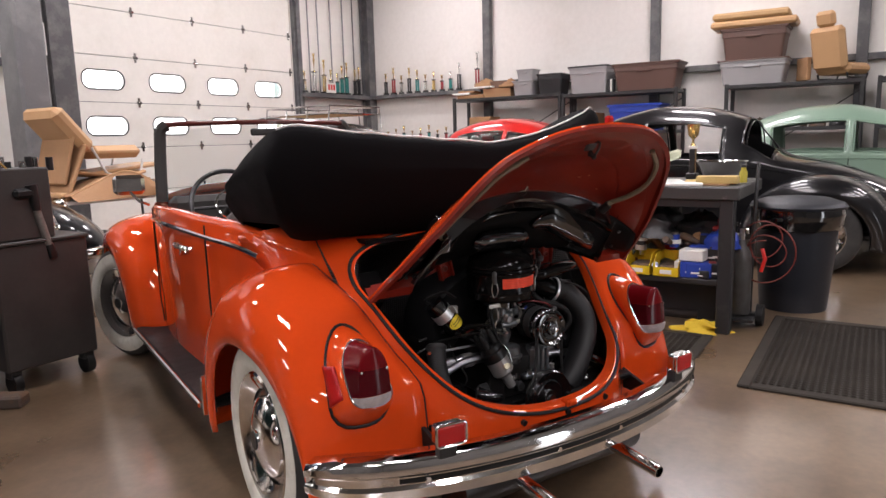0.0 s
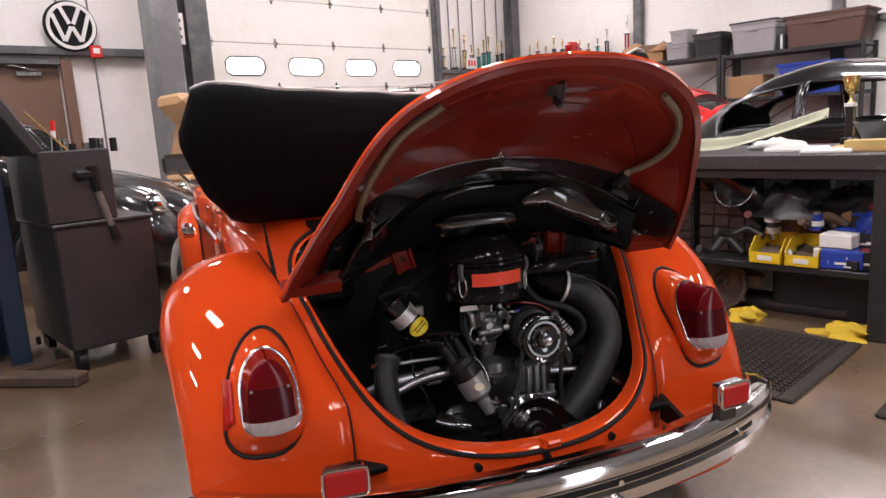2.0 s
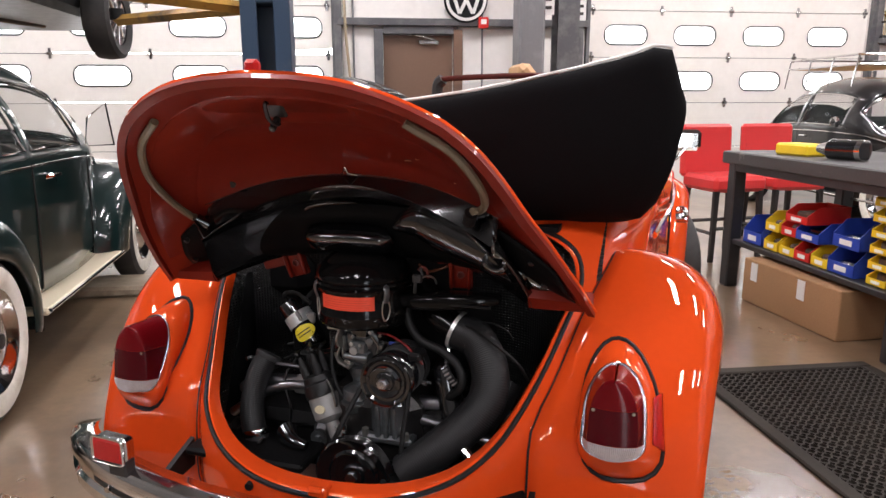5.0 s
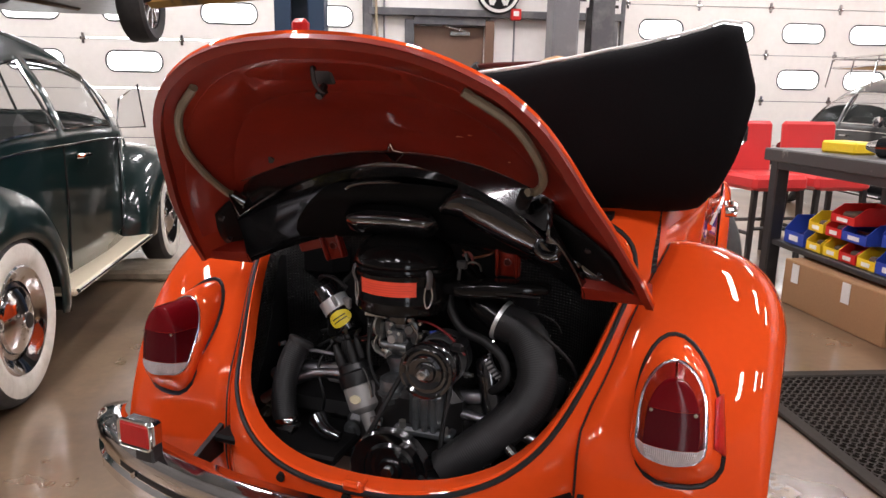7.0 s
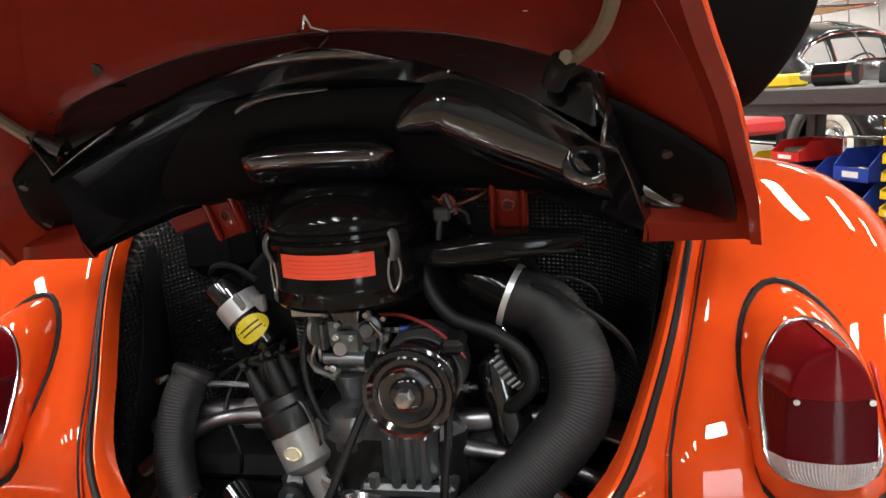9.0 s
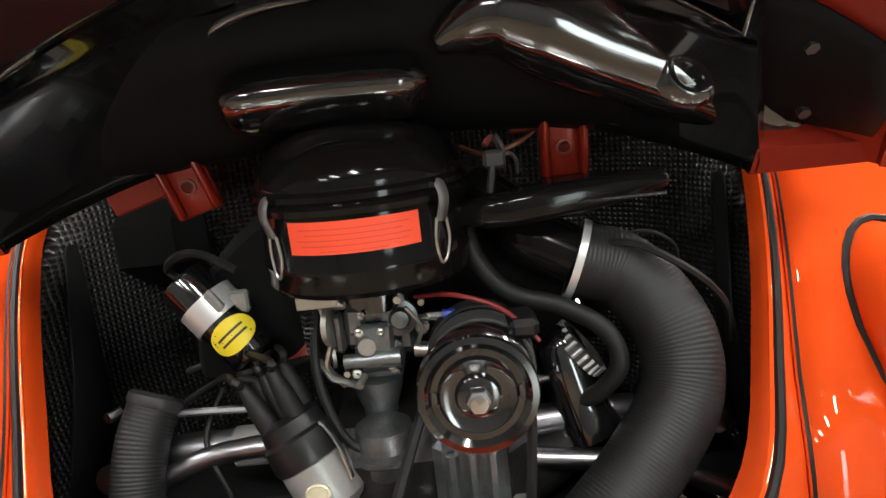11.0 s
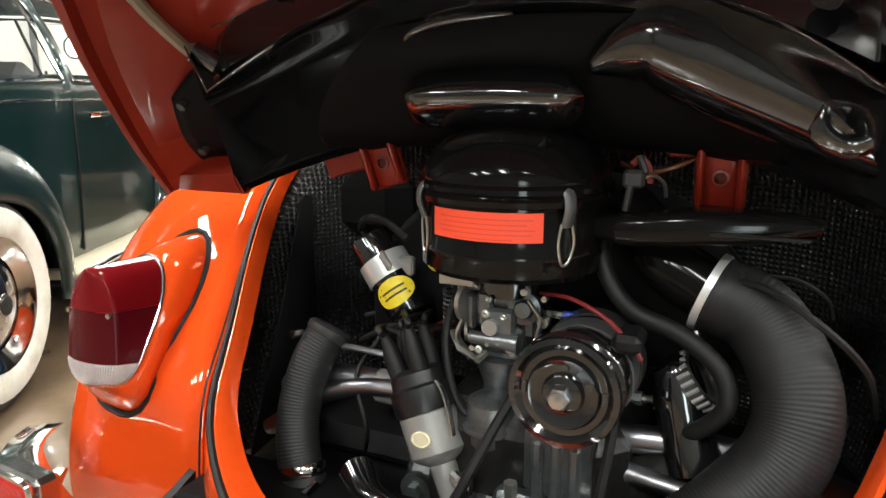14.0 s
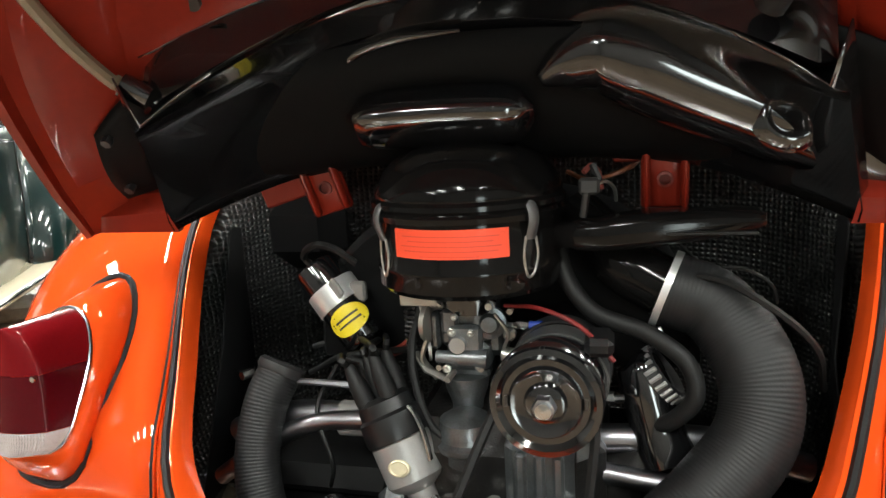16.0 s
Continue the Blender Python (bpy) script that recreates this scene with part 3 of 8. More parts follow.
def wheel(parent, x, y, side, white=True, deep=True, steer=0.0):
    """A steel wheel with hubcap; side: -1 left, 1 right."""
    m = Matrix.Translation((x, y, HUB_Z)) @ Matrix.Rotation(radians(steer), 4, "Z") @ Matrix.Rotation(radians(90 * side), 4, "Y")
    w = part("wheel", G().lathe([(0.19, -0.05), (0.2, -0.06), (0.195, 0.02), (0.165, 0.045), (0.12, 0.05), (0.0, 0.045)], m, 32, cap=False), DARK_CHROME if deep else CHROME, parent)
    prof = [(0.198, -0.075), (0.24, -0.085), (0.29, -0.08), (0.318, -0.06), (TYRE_R, -0.03), (TYRE_R, 0.03), (0.318, 0.06), (0.30, 0.076), (0.275, 0.083), (0.24, 0.084), (0.212, 0.076), (0.198, 0.06)]
    part("tyre", G().lathe(prof, m, 40, cap=False), TYRE, w)
    if white:
        part("whitewall", G().lathe([(0.207, 0.072), (0.216, 0.081), (0.24, 0.0868), (0.272, 0.0858), (0.29, 0.0815), (0.286, 0.078)], m, 40, cap=False), WHITEWALL, w)
    part("trim_ring", G().lathe([(0.150, 0.052), (0.165, 0.060), (0.190, 0.078), (0.203, 0.082), (0.211, 0.076), (0.205, 0.066)], m, 40, cap=False), CHROME, w)
    part("hubcap", G().lathe([(0.128, 0.05), (0.124, 0.064), (0.10, 0.078), (0.06, 0.090), (0.035, 0.094), (0.034, 0.098), (0.0, 0.1)], m, 32, cap=False), CHROME, w)
    part("emblem", G().lathe([(0.030, 0.0985), (0.028, 0.1015), (0.0, 0.103)], m, 20, cap=False), TROPHY_BLACK, w)
    return w


def fender(hub_y, crown, joint, outer, lip, angles, steps=30, cols=12):
    """Rows from the front foot over the wheel to the rear foot; each row from the body joint to the arch lip."""
    rows = []
    a0, a1 = angles
    for i in range(steps + 1):
        th = a0 + (a1 - a0) * i / steps
        rc, xj, rl, xo = crown(th), joint(th), lip(th), outer(th)
        row = []
        for j in range(cols + 1):
            ph = radians(90) * j / cols
            r = rl + (rc - rl) * max(math.cos(ph), 0) ** 0.72
            x = xj + (xo - xj) * math.sin(ph) ** 0.9
            row.append((x, hub_y + r * math.cos(radians(th)), HUB_Z - 0.01 + r * math.sin(radians(th))))
        # rolled lip
        x, y, z = row[-1]
        r2 = rl - 0.012
        row.append((x - 0.012, hub_y + r2 * math.cos(radians(th)), HUB_Z - 0.01 + r2 * math.sin(radians(th))))
        rows.append(row)
    return rows


REAR_CROWN = curve1([(-12, 0.56), (20, 0.585), (50, 0.57), (90, 0.530), (115, 0.488), (140, 0.430), (165, 0.383), (190, 0.378), (205, 0.388)])
REAR_JOINT = curve1([(-12, 0.62), (45, 0.58), (90, 0.50), (130, 0.435), (165, 0.395), (205, 0.39)])
REAR_OUT = curve1([(-12, 0.775), (40, 0.785), (90, 0.78), (125, 0.755), (150, 0.740), (180, 0.728), (205, 0.71)])
REAR_LIP = curve1([(-12, 0.40), (40, 0.36), (90, 0.322), (140, 0.320), (180, 0.346), (205, 0.365)])
FRONT_CROWN = curve1([(-15, 0.62), (0, 0.60), (40, 0.555), (90, 0.52), (130, 0.56), (160, 0.63), (185, 0.68)])
FRONT_JOINT = curve1([(-15, 0.30), (30, 0.36), (90, 0.45), (140, 0.54), (185, 0.60)])
FRONT_OUT = curve1([(-15, 0.70), (30, 0.77), (90, 0.80), (140, 0.79), (185, 0.775)])
FRONT_LIP = curve1([(-15, 0.40), (40, 0.36), (90, 0.345), (140, 0.365), (185, 0.42)])


YR = curve1([(0.26, -0.545), (0.36, -0.570), (0.44, -0.564), (0.53, -0.546), (0.61, -0.485), (0.757, -0.375), (0.83, -0.27), (0.95, -0.10), (1.02, 0.0)])
SEAM_X = curve1([(0.25, 0.39), (0.40, 0.388), (0.53, 0.388), (0.64, 0.428), (0.757, 0.472), (0.82, 0.505), (0.86, 0.535)])


def tail_y(x, z):
    """The rear body's surface."""
    k = min(abs(x) / 0.62, 0.999)
    return 0.5 - (0.5 - YR(z)) * (1 - k ** 2.4) ** (1 / 2.4)


def rear_fender_rows():
    rows = fender(0.0, REAR_CROWN, REAR_JOINT, REAR_OUT, REAR_LIP, (-12, 205), 44, 16)
    for i, row in enumerate(rows):
        th = -12 + 217 * i / 44
        w = min(1, max(0, (th - 60) / 40))
        x0, y0, z0 = row[0]
        xs = SEAM_X(z0)
        dx, dy = (xs - x0) * w, (tail_y(xs, z0) - 0.004 - y0) * w
        n = len(row)
        rows[i] = [(x + dx * (1 - j / n) ** 2, y + dy * (1 - j / n) ** 2, z) for j, (x, y, z) in enumerate(row)]
    return rows


def front_fender_rows():
    return fender(2.40, FRONT_CROWN, FRONT_JOINT, FRONT_OUT, FRONT_LIP, (-15, 185), 40, 14)


def add_fenders(car, paint, front=True):
    for rows, on in ((rear_fender_rows(), True), (front_fender_rows(), front)):
        if on:
            g = G().grid(rows)
            part("fender", g.flipped(), paint, car, solid=0.004, smooth=60)
            part("fender", g, paint, car, solid=0.004, smooth=60)


def add_running_boards(car, mat=None):
    for s in (-1, 1):
        g = G().box((s * 0.685, 1.16, 0.285), (0.19, 1.30, 0.035), 0.012)
        rb = part("running_board", g, mat or RUBBER, car)
        part("trim_strip", G().rod((s * 0.783, 0.52, 0.293), (s * 0.783, 1.8, 0.293), 0.010, n=8), CHROME, rb)


def bumper_path(y_mid, y_end, x_end, sweep=1):
    pts = []
    for i in range(-20, 21):
        u = i / 20
        x = x_end * u
        k = abs(u) ** 2.2
        k2 = max(0, (abs(u) - 0.8) / 0.2) ** 2
        pts.append((x * (1 - 0.02 * k2), y_mid + sweep * ((y_end - y_mid) * (0.42 * k + 0.58 * k2))))
    return pts


def bumper_blade(path, z, sgn, h=0.12):
    """sgn: -1 faces to the rear. Outline of the blade's section, from top inside to bottom inside."""
    prof = [(-0.030, 0.5), (0.0, 0.5), (0.020, 0.47), (0.030, 0.36), (0.030, 0.16), (0.022, 0.08), (0.022, -0.10), (0.030, -0.18), (0.028, -0.40), (0.012, -0.49), (-0.030, -0.5)]
    rows = []
    n = len(path)
    for i, (x, y) in enumerate(path):
        xa, ya = path[max(i - 1, 0)]
        xb, yb = path[min(i + 1, n - 1)]
        t = Vector((xb - xa, yb - ya)).normalized()
        nx, ny = (t.y, -t.x) if sgn < 0 else (-t.y, t.x)
        fade = 1 - 0.35 * max(0, (abs(i / (n - 1) * 2 - 1) - 0.86) / 0.14) ** 2
        rows.append([(x + nx * d, y + ny * d, z + hh * h * fade) for d, hh in prof])
    return G().grid(rows)


TOP_Z = curve1([(-0.74, 0.42), (-0.66, 0.56), (-0.5, 0.76), (-0.28, 0.95), (0.0, 1.15), (0.25, 1.30), (0.55, 1.42), (0.95, 1.49), (1.3, 1.47), (1.6, 1.40), (1.74, 1.345), (2.02, 1.02), (2.1, 0.985), (2.4, 0.93), (2.75, 0.82), (3.0, 0.68), (3.16, 0.52), (3.22, 0.40)])
BELT_Z = curve1([(-0.74, 0.38), (-0.6, 0.48), (-0.4, 0.64), (-0.15, 0.80), (0.1, 0.90), (0.5, 0.945), (1.2, 0.95), (1.8, 0.93), (2.1, 0.88), (2.5, 0.76), (2.9, 0.58), (3.22, 0.36)])
BELT_W = curve1([(-0.74, 0.24), (-0.6, 0.36), (-0.4, 0.44), (-0.1, 0.535), (0.3, 0.615), (0.8, 0.665), (1.3, 0.68), (1.75, 0.655), (2.0, 0.60), (2.4, 0.50), (2.9, 0.37), (3.22, 0.22)])


def body_row(y, n_low=5, n_up=22):
    zb, zt, wb = BELT_Z(y), TOP_Z(y), BELT_W(y)
    z0 = 0.27 + 0.12 * max(0, (abs(y - 1.2) - 1.5) / 0.5) ** 2
    row = [(wb * (1.0 - 0.03 * (1 - i / n_low) ** 2), y, z0 + (zb - z0) * i / n_low) for i in range(n_low)]
    tall = min(1.0, max(0.0, (zt - zb) / 0.5))
    e = 0.86 - 0.16 * tall
    for i in range(n_up + 1):
        ph = radians(90) * i / n_up
        row.append((wb * max(math.cos(ph), 0) ** e * (1 - 0.06 * tall * math.sin(2 * ph)), y, zb + (zt - zb) * math.sin(ph) ** 0.95))
    return row


def saloon(name, label, m, paint, board=None, white=True, shell=False, rack=False, vent=False):
    """A closed beetle-shaped saloon."""
    car = thing(name, label, "car", m)
    ys = [-0.74 + 0.03 * i for i in range(int(3.96 / 0.03) + 1)]
    rows = [body_row(y) for y in ys]
    n_low, n_up = 5, 22

    def inside(i, j):
        y = (ys[i] + ys[min(i + 1, len(ys) - 1)]) / 2
        k = j - n_low
        if 1 <= k <= 9 and 0.86 < y < 1.56:
            return "side_window"
        if 1 <= k <= 9 and 0.14 + 0.03 * max(0, k - 6) < y < 0.78:
            return "quarter_window"
        if 6 <= k and 1.76 < y < 1.99:
            return "windscreen"
        if 12 <= k and 0.06 < y < 0.30:
            return "rear_window"
        return None

    g = G().grid(rows, keep=lambda i, j: inside(i, j) is None).mirror()
    part("body", g, paint, car, solid=0.006, smooth=50)
    if not shell:
        for kind in ("side_window", "quarter_window", "windscreen", "rear_window"):
            gl = G().grid([[(x * 0.985, y, z * 0.995) for x, y, z in r] for r in rows], keep=lambda i, j: inside(i, j) == kind)
            for g2 in (gl, gl.flipped()):
                pane = part(kind, g2, CAR_GLASS, car, smooth=60)
                pane.visible_shadow = False
    # window surrounds
    for y0, y1 in ((0.86, 1.56), (0.14, 0.78)):
        for s in (-1, 1):
            path = []
            for y in np.linspace(y0, y1, 9):
                path.append(body_row(y)[n_low + 1])
            for y in np.linspace(y1, y0, 9):
                path.append(body_row(y)[n_low + 10])
            part("window_trim", G().tube([(s * (x + 0.004), y, z) for x, y, z in path], 0.008, 6, closed=True), paint if shell else CHROME, car)
    for j0, y0, y1 in ((6, 1.775, 1.985),):
        path = [body_row(y0)[n_low + k] for k in range(6, n_up + 1)]
        path2 = [body_row(y1)[n_low + k] for k in range(n_up, 5, -1)]
        loop = [(x, y, z + 0.003) for x, y, z in path] + [(x, y, z + 0.003) for x, y, z in path2]
        part("windscreen_trim", G().tube(loop, 0.008, 6).mirror(), paint if shell else CHROME, car)
    add_fenders(car, paint)
    add_running_boards(car, board)
    for s in (-1, 1):
        for y in (0.0, 2.40):
            wheel(car, s * 0.69, y, s, white)
        part("belt_trim", G().tube([(s * (BELT_W(y) + 0.006), y, BELT_Z(y) - 0.03) for y in np.linspace(-0.05, 2.9, 24)], 0.006, 6), paint if shell else CHROME, car)
        for y in (0.82, 1.66):
            g = G().tube([(s * (BELT_W(y) * 0.975 + 0.006), y, 0.32), (s * (BELT_W(y) + 0.004), y, 0.6), (s * (BELT_W(y) + 0.004), y, 0.93)], 0.004, 4)
            part("door_gap", g, RUBBER, car)
        if not shell:
            g = G().tube([(s * 0.69, 0.92, 0.86), (s * 0.715, 0.94, 0.862), (s * 0.715, 1.04, 0.862), (s * 0.69, 1.05, 0.86)], 0.011, 6)
            part("door_handle", g, CHROME, car)
            hm = Matrix.Translation((s * 0.56, 2.86, 0.70)) @ Matrix.Rotation(radians(-68), 4, "X")
            hl = part("headlamp", G().lathe([(0.098, -0.06), (0.098, 0.0), (0.09, 0.012), (0.085, 0.008)], hm, 24, cap=False), CHROME, car)
            part("lens", G().lathe([(0.087, 0.004), (0.06, 0.016), (0.0, 0.022)], hm, 24, cap=False), LAMP_GLASS, hl)
            lm = Matrix.Translation((s * 0.60, -0.44, 0.66)) @ Matrix.Rotation(radians(60), 4, "X")
            part("tail_lamp", G().lathe([(0.055, -0.05), (0.055, 0.01), (0.04, 0.025), (0.0, 0.03)], lm, 16, cap=False), LENS_RED, car)
            if vent:
                tri = [(s * 0.655, 1.70, 0.965), (s * 0.835, 1.63, 0.975), (s * 0.815, 1.60, 1.215), (s * 0.70, 1.63, 1.13)]
                vw = part("vent_window", G().tube(tri, 0.006, 6, closed=True), CHROME, car, "opened quarter vent window")
                pane = part("vent_pane", G().add(tri, [(0, 1, 2, 3)]), CAR_GLASS, vw, smooth=0)
                pane.visible_shadow = False
                continue
            mm = part("mirror", G().lathe([(0.0, -0.01), (0.055, 0.0), (0.055, 0.012), (0.0, 0.02)], Matrix.Translation((s * 0.80, 1.66, 1.02)) @ Matrix.Rotation(radians(90), 4, "X"), 16, cap=False), CHROME, car)
            part("mirror_arm", G().rod((s * 0.66, 1.66, 0.95), (s * 0.79, 1.66, 1.02), 0.006, n=6), CHROME, mm)
    if not shell:
        part("bumper", bumper_blade(bumper_path(-0.80, -0.56, 0.72), 0.43, -1, 0.085), CHROME, car)
        part("bumper", bumper_blade(bumper_path(3.27, 3.02, 0.72), 0.43, 1, 0.085), CHROME, car)
        for s in (-1, 1):
            part("seat", G().box((s * 0.32, 1.05, 0.55), (0.46, 0.5, 0.16), 0.05).box((s * 0.32, 0.80, 0.80), (0.46, 0.14, 0.52), 0.05), DARK_IN, car)
        part("rear_seat", G().box((0, 0.38, 0.75), (1.1, 0.18, 0.5), 0.05), DARK_IN, car)
    part("floor_pan", G().box((0, 1.2, 0.30), (1.16, 3.3, 0.05), 0.01), DARK_IN, car)
    part("bulkhead", G().box((0, 1.95, 0.62), (1.05, 0.04, 0.6), 0.01).box((0, -0.1, 0.55), (0.95, 0.04, 0.45), 0.01), DARK_IN, car)
    wm = Matrix.Translation((-0.32, 1.50, 0.95)) @ Matrix.Rotation(radians(60), 4, "X")
    sw = part("steering_wheel", G().tube([(0.19 * math.cos(t), 0.19 * math.sin(t), 0) for t in np.linspace(0, 2 * math.pi, 25)[:-1]], 0.011, 6, closed=True, m=wm), BIN_BLACK, car)
    part("spoke", G().rod((-0.19, 0, 0), (0.19, 0, 0), 0.009, n=6, m=wm), BIN_BLACK, sw)
    if rack:
        rk = part("roof_rack", G().tube([(0.5, 0.3, 1.60), (0.5, 1.5, 1.60), (-0.5, 1.5, 1.60), (-0.5, 0.3, 1.60)], 0.011, 6, closed=True), CHROME, car)
        part("upper_rail", G().tube([(0.52, 0.3, 1.70), (0.52, 1.5, 1.70), (-0.52, 1.5, 1.70), (-0.52, 0.3, 1.70)], 0.011, 6, closed=True), CHROME, rk)
        for y in np.linspace(0.35, 1.45, 8):
            part("slat", G().rod((-0.5, y, 1.60), (0.5, y, 1.60), 0.012, n=6), WOOD, rk)
        for s in (-1, 1):
            for y in (0.3, 0.7, 1.1, 1.5):
                part("upright", G().rod((s * 0.56, y, 1.38), (s * 0.51, y, 1.70), 0.008, n=6), CHROME, rk)
    return car


saloon("dark_green_car", "glossy dark green vintage saloon car with cream running boards", room(-11.42, -6.72, 0, 4), GREEN_PAINT, board=CREAM_PAINT, vent=True)
saloon("black_car", "glossy black vintage saloon car with whitewall tyres by the garage door", room(-10.45, -1.48, 0, -124), BLACK_PAINT)
saloon("roof_rack_car", "black vintage saloon car with a chrome roof rack", room(-3.6, -1.15, 0, 178), BLACK_PAINT, rack=True)
saloon("red_car", "bright red vintage saloon car beside the storage racks", room(-2.2, -5.3, 0, 0), RED_PAINT)
saloon("car_shell", "bare black vintage car shell without doors or glass", room(-3.8, -6.0, 0, 180), BLACK_PAINT, white=False, shell=True)
saloon("pale_green_car", "pale green vintage saloon car with no glass", room(-2.2, -9.35, 0, 0), MINT_PAINT, shell=True)

# ---- the orange convertible ----
CAR = thing("orange_convertible", "glossy orange vintage convertible car with its engine lid open", "car", Matrix.Identity(4))
OPENING = spline([(0, 0, 0.456), (0.10, 0, 0.460), (0.19, 0, 0.473), (0.270, 0, 0.501), (0.334, 0, 0.553), (0.386, 0, 0.638), (0.426, 0, 0.735), (0.447, 0, 0.80), (0.424, 0, 0.865), (0.34, 0, 0.91), (0.19, 0, 0.932), (0, 0, 0.936)], 4)
TAIL_OUT = spline([(0, 0, 0.265), (0.12, 0, 0.268), (0.25, 0, 0.28), (0.37, 0, 0.31), (0.445, 0, 0.39), (0.485, 0, 0.50), (0.52, 0, 0.63), (0.575, 0, 0.75), (0.612, 0, 0.84), (0.60, 0, 0.935), (0.36, 0, 1.0), (0, 0, 1.0)], 4)


def tail():
    rows, lip, seal = [], [], []
    for p, q in zip(OPENING, TAIL_OUT):
        row = []
        for j in range(11):
            t = j / 10
            x, z = p.x + (q.x - p.x) * t, p.z + (q.z - p.z) * t
            row.append((x, tail_y(x, z), z))
        rows.append(row)
        y = tail_y(p.x, p.z)
        c = Vector((0, 0, 0.72))
        d = (Vector((p.x, 0, p.z)) - c)
        lip.append([(p.x, y, p.z), (p.x - d.x * 0.004, y + 0.006, p.z - d.z * 0.005), (p.x - d.x * 0.006, y + 0.012, p.z - d.z * 0.008), (p.x - d.x * 0.007, y + 0.02, p.z - d.z * 0.010), (p.x - d.x * 0.007, y + 0.035, p.z - d.z * 0.010)])
        k = Vector((p.x, 0, p.z)) + d.normalized() * 0.012
        seal.append((k.x, tail_y(k.x, k.z) - 0.004, k.z))
    part("rear_body", G().grid(rows).mirror(), ORANGE, CAR, smooth=60, solid=0.002)
    part("opening_lip", G().grid(lip).mirror(), ORANGE, CAR, smooth=40)
    loop = [(-x, y, z) for x, y, z in seal[:-3][::-1]] + seal[1:-3]
    part("rubber_seal", G().tube(loop, 0.0056, 8), RUBBER, CAR)


tail()


def tub():
    ys = [0.02 + 0.04 * i for i in range(51)]
    rows = []
    for y in ys:
        r = body_row(y)[:6]
        if y < 0.9:
            q = max(0.0, (0.5 - y) / (0.5 - YR(0.85)))
            near = (0.62 * (1 - min(q, 0.99) ** 2.4) ** (1 / 2.4) - 0.003) / BELT_W(y)
            k = min(1.0, near) if y <= 0.5 else near + (1 - near) * (y - 0.5) / 0.4
            r = [(x * k, yy, z) for x, yy, z in r]
        x, _, z = r[-1]
        zb = min(z, 0.93)
        r[-1] = (x, y, z - 0.02)
        r += [(x - 0.010, y, z - 0.006), (x - 0.035, y, z - 0.004), (x - 0.07, y, z - 0.01), (x - 0.085, y, z - 0.05), (x - 0.085, y, 0.33)]
        rows.append(r)
    g = G().grid(rows)
    part("side_body", g.flipped(), ORANGE, CAR, "orange body side with the door closed", smooth=50)
    part("side_body", g, ORANGE, CAR, "orange body side with the door closed", smooth=50)
    hood = [body_row(y) for y in np.arange(2.02, 3.225, 0.05)]
    part("front_body", G().grid(hood).mirror(), ORANGE, CAR, smooth=60)
    for s in (-1, 1):
        for y, z1 in ((0.74, 0.92), (1.72, 0.92)):
            g = G().tube([(s * (BELT_W(y) * 0.972 + 0.003), y + 0.02, 0.31), (s * (BELT_W(y) * 0.99 + 0.003), y + 0.01, 0.45), (s * (BELT_W(y) + 0.001), y, 0.7), (s * (BELT_W(y) + 0.001), y, z1)], 0.0035, 4)
            part("door_gap", g, RUBBER, CAR)
        g = G().tube([(s * (BELT_W(y) + 0.004), y, BELT_Z(y) - 0.075 - 0.02 * (y < 0.2)) for y in np.linspace(0.27, 2.05, 24)], 0.007, 6, flat=1.4)
        part("chrome_belt_strip", g, CHROME, CAR)
        g = G().tube([(s * 0.685, 0.86, 0.815), (s * 0.715, 0.87, 0.82), (s * 0.72, 0.94, 0.82), (s * 0.715, 1.02, 0.82), (s * 0.69, 1.03, 0.815)], 0.011, 8, smooth=3)
        h = part("door_handle", g, CHROME, CAR)
        part("lock_button", G().rod((s * 0.69, 0.9, 0.80), (s * 0.725, 0.9, 0.80), 0.012, n=10), CHROME, h)
    for s in (-1, 1):
        m = Matrix.Translation((s * 0.735, 1.853, 1.034)) @ Matrix.Rotation(radians(8 * s), 4, "Z")
        mir = part("mirror", G().box((0, 0, 0), (0.15, 0.04, 0.10), 0.018, m), CHROME, CAR)
        part("mirror_arm", G().tube([(s * 0.655, 1.80, 0.93), (s * 0.70, 1.80, 0.95), (s * 0.74, 1.81, 1.0)], 0.007, 6), CHROME, mir)


tub()
add_fenders(CAR, ORANGE)
add_running_boards(CAR)
for s in (-1, 1):
    for y in (0.0, 2.40):
        wheel(CAR, s * (0.685 if y > 1 else 0.645), y if y > 1 else 0.035, s, steer=24.0 if y > 1 else 0.0)
    rows = rear_fender_rows()
    part("fender_piping", G().tube([(s * (r[0][0] + 0.004), r[0][1], r[0][2]) for r in rows[4:42]], 0.003, 6), RUBBER, CAR)
    part("stone_guard", G().box((s * 0.755, 0.505, 0.33), (0.05, 0.012, 0.15), 0.004), CHROME, CAR)


# ---- engine lid, raised ----
LID_E, LID_N, LID_O = Vector((0, -0.669, 0.743)), Vector((0, 0.743, 0.669)), Vector((0, -0.322, 0.803))
LID_W = curve1([(-0.02, 0.507), (0.0, 0.501), (0.06, 0.488), (0.13, 0.466), (0.23, 0.433), (0.30, 0.404), (0.37, 0.377), (0.44, 0.343), (0.50, 0.295), (0.54, 0.242), (0.57, 0.185), (0.588, 0.13), (0.598, 0.07), (0.602, 0.004)])
LID_B = curve1([(0, 0.125), (0.1, 0.146), (0.22, 0.152), (0.36, 0.118), (0.46, 0.066), (0.53, 0.026), (0.602, 0.0)])


def along_axis(c, axis):
    return Matrix.Translation(c) @ Vector(axis).normalized().to_track_quat("Z", "Y").to_matrix().to_4x4()


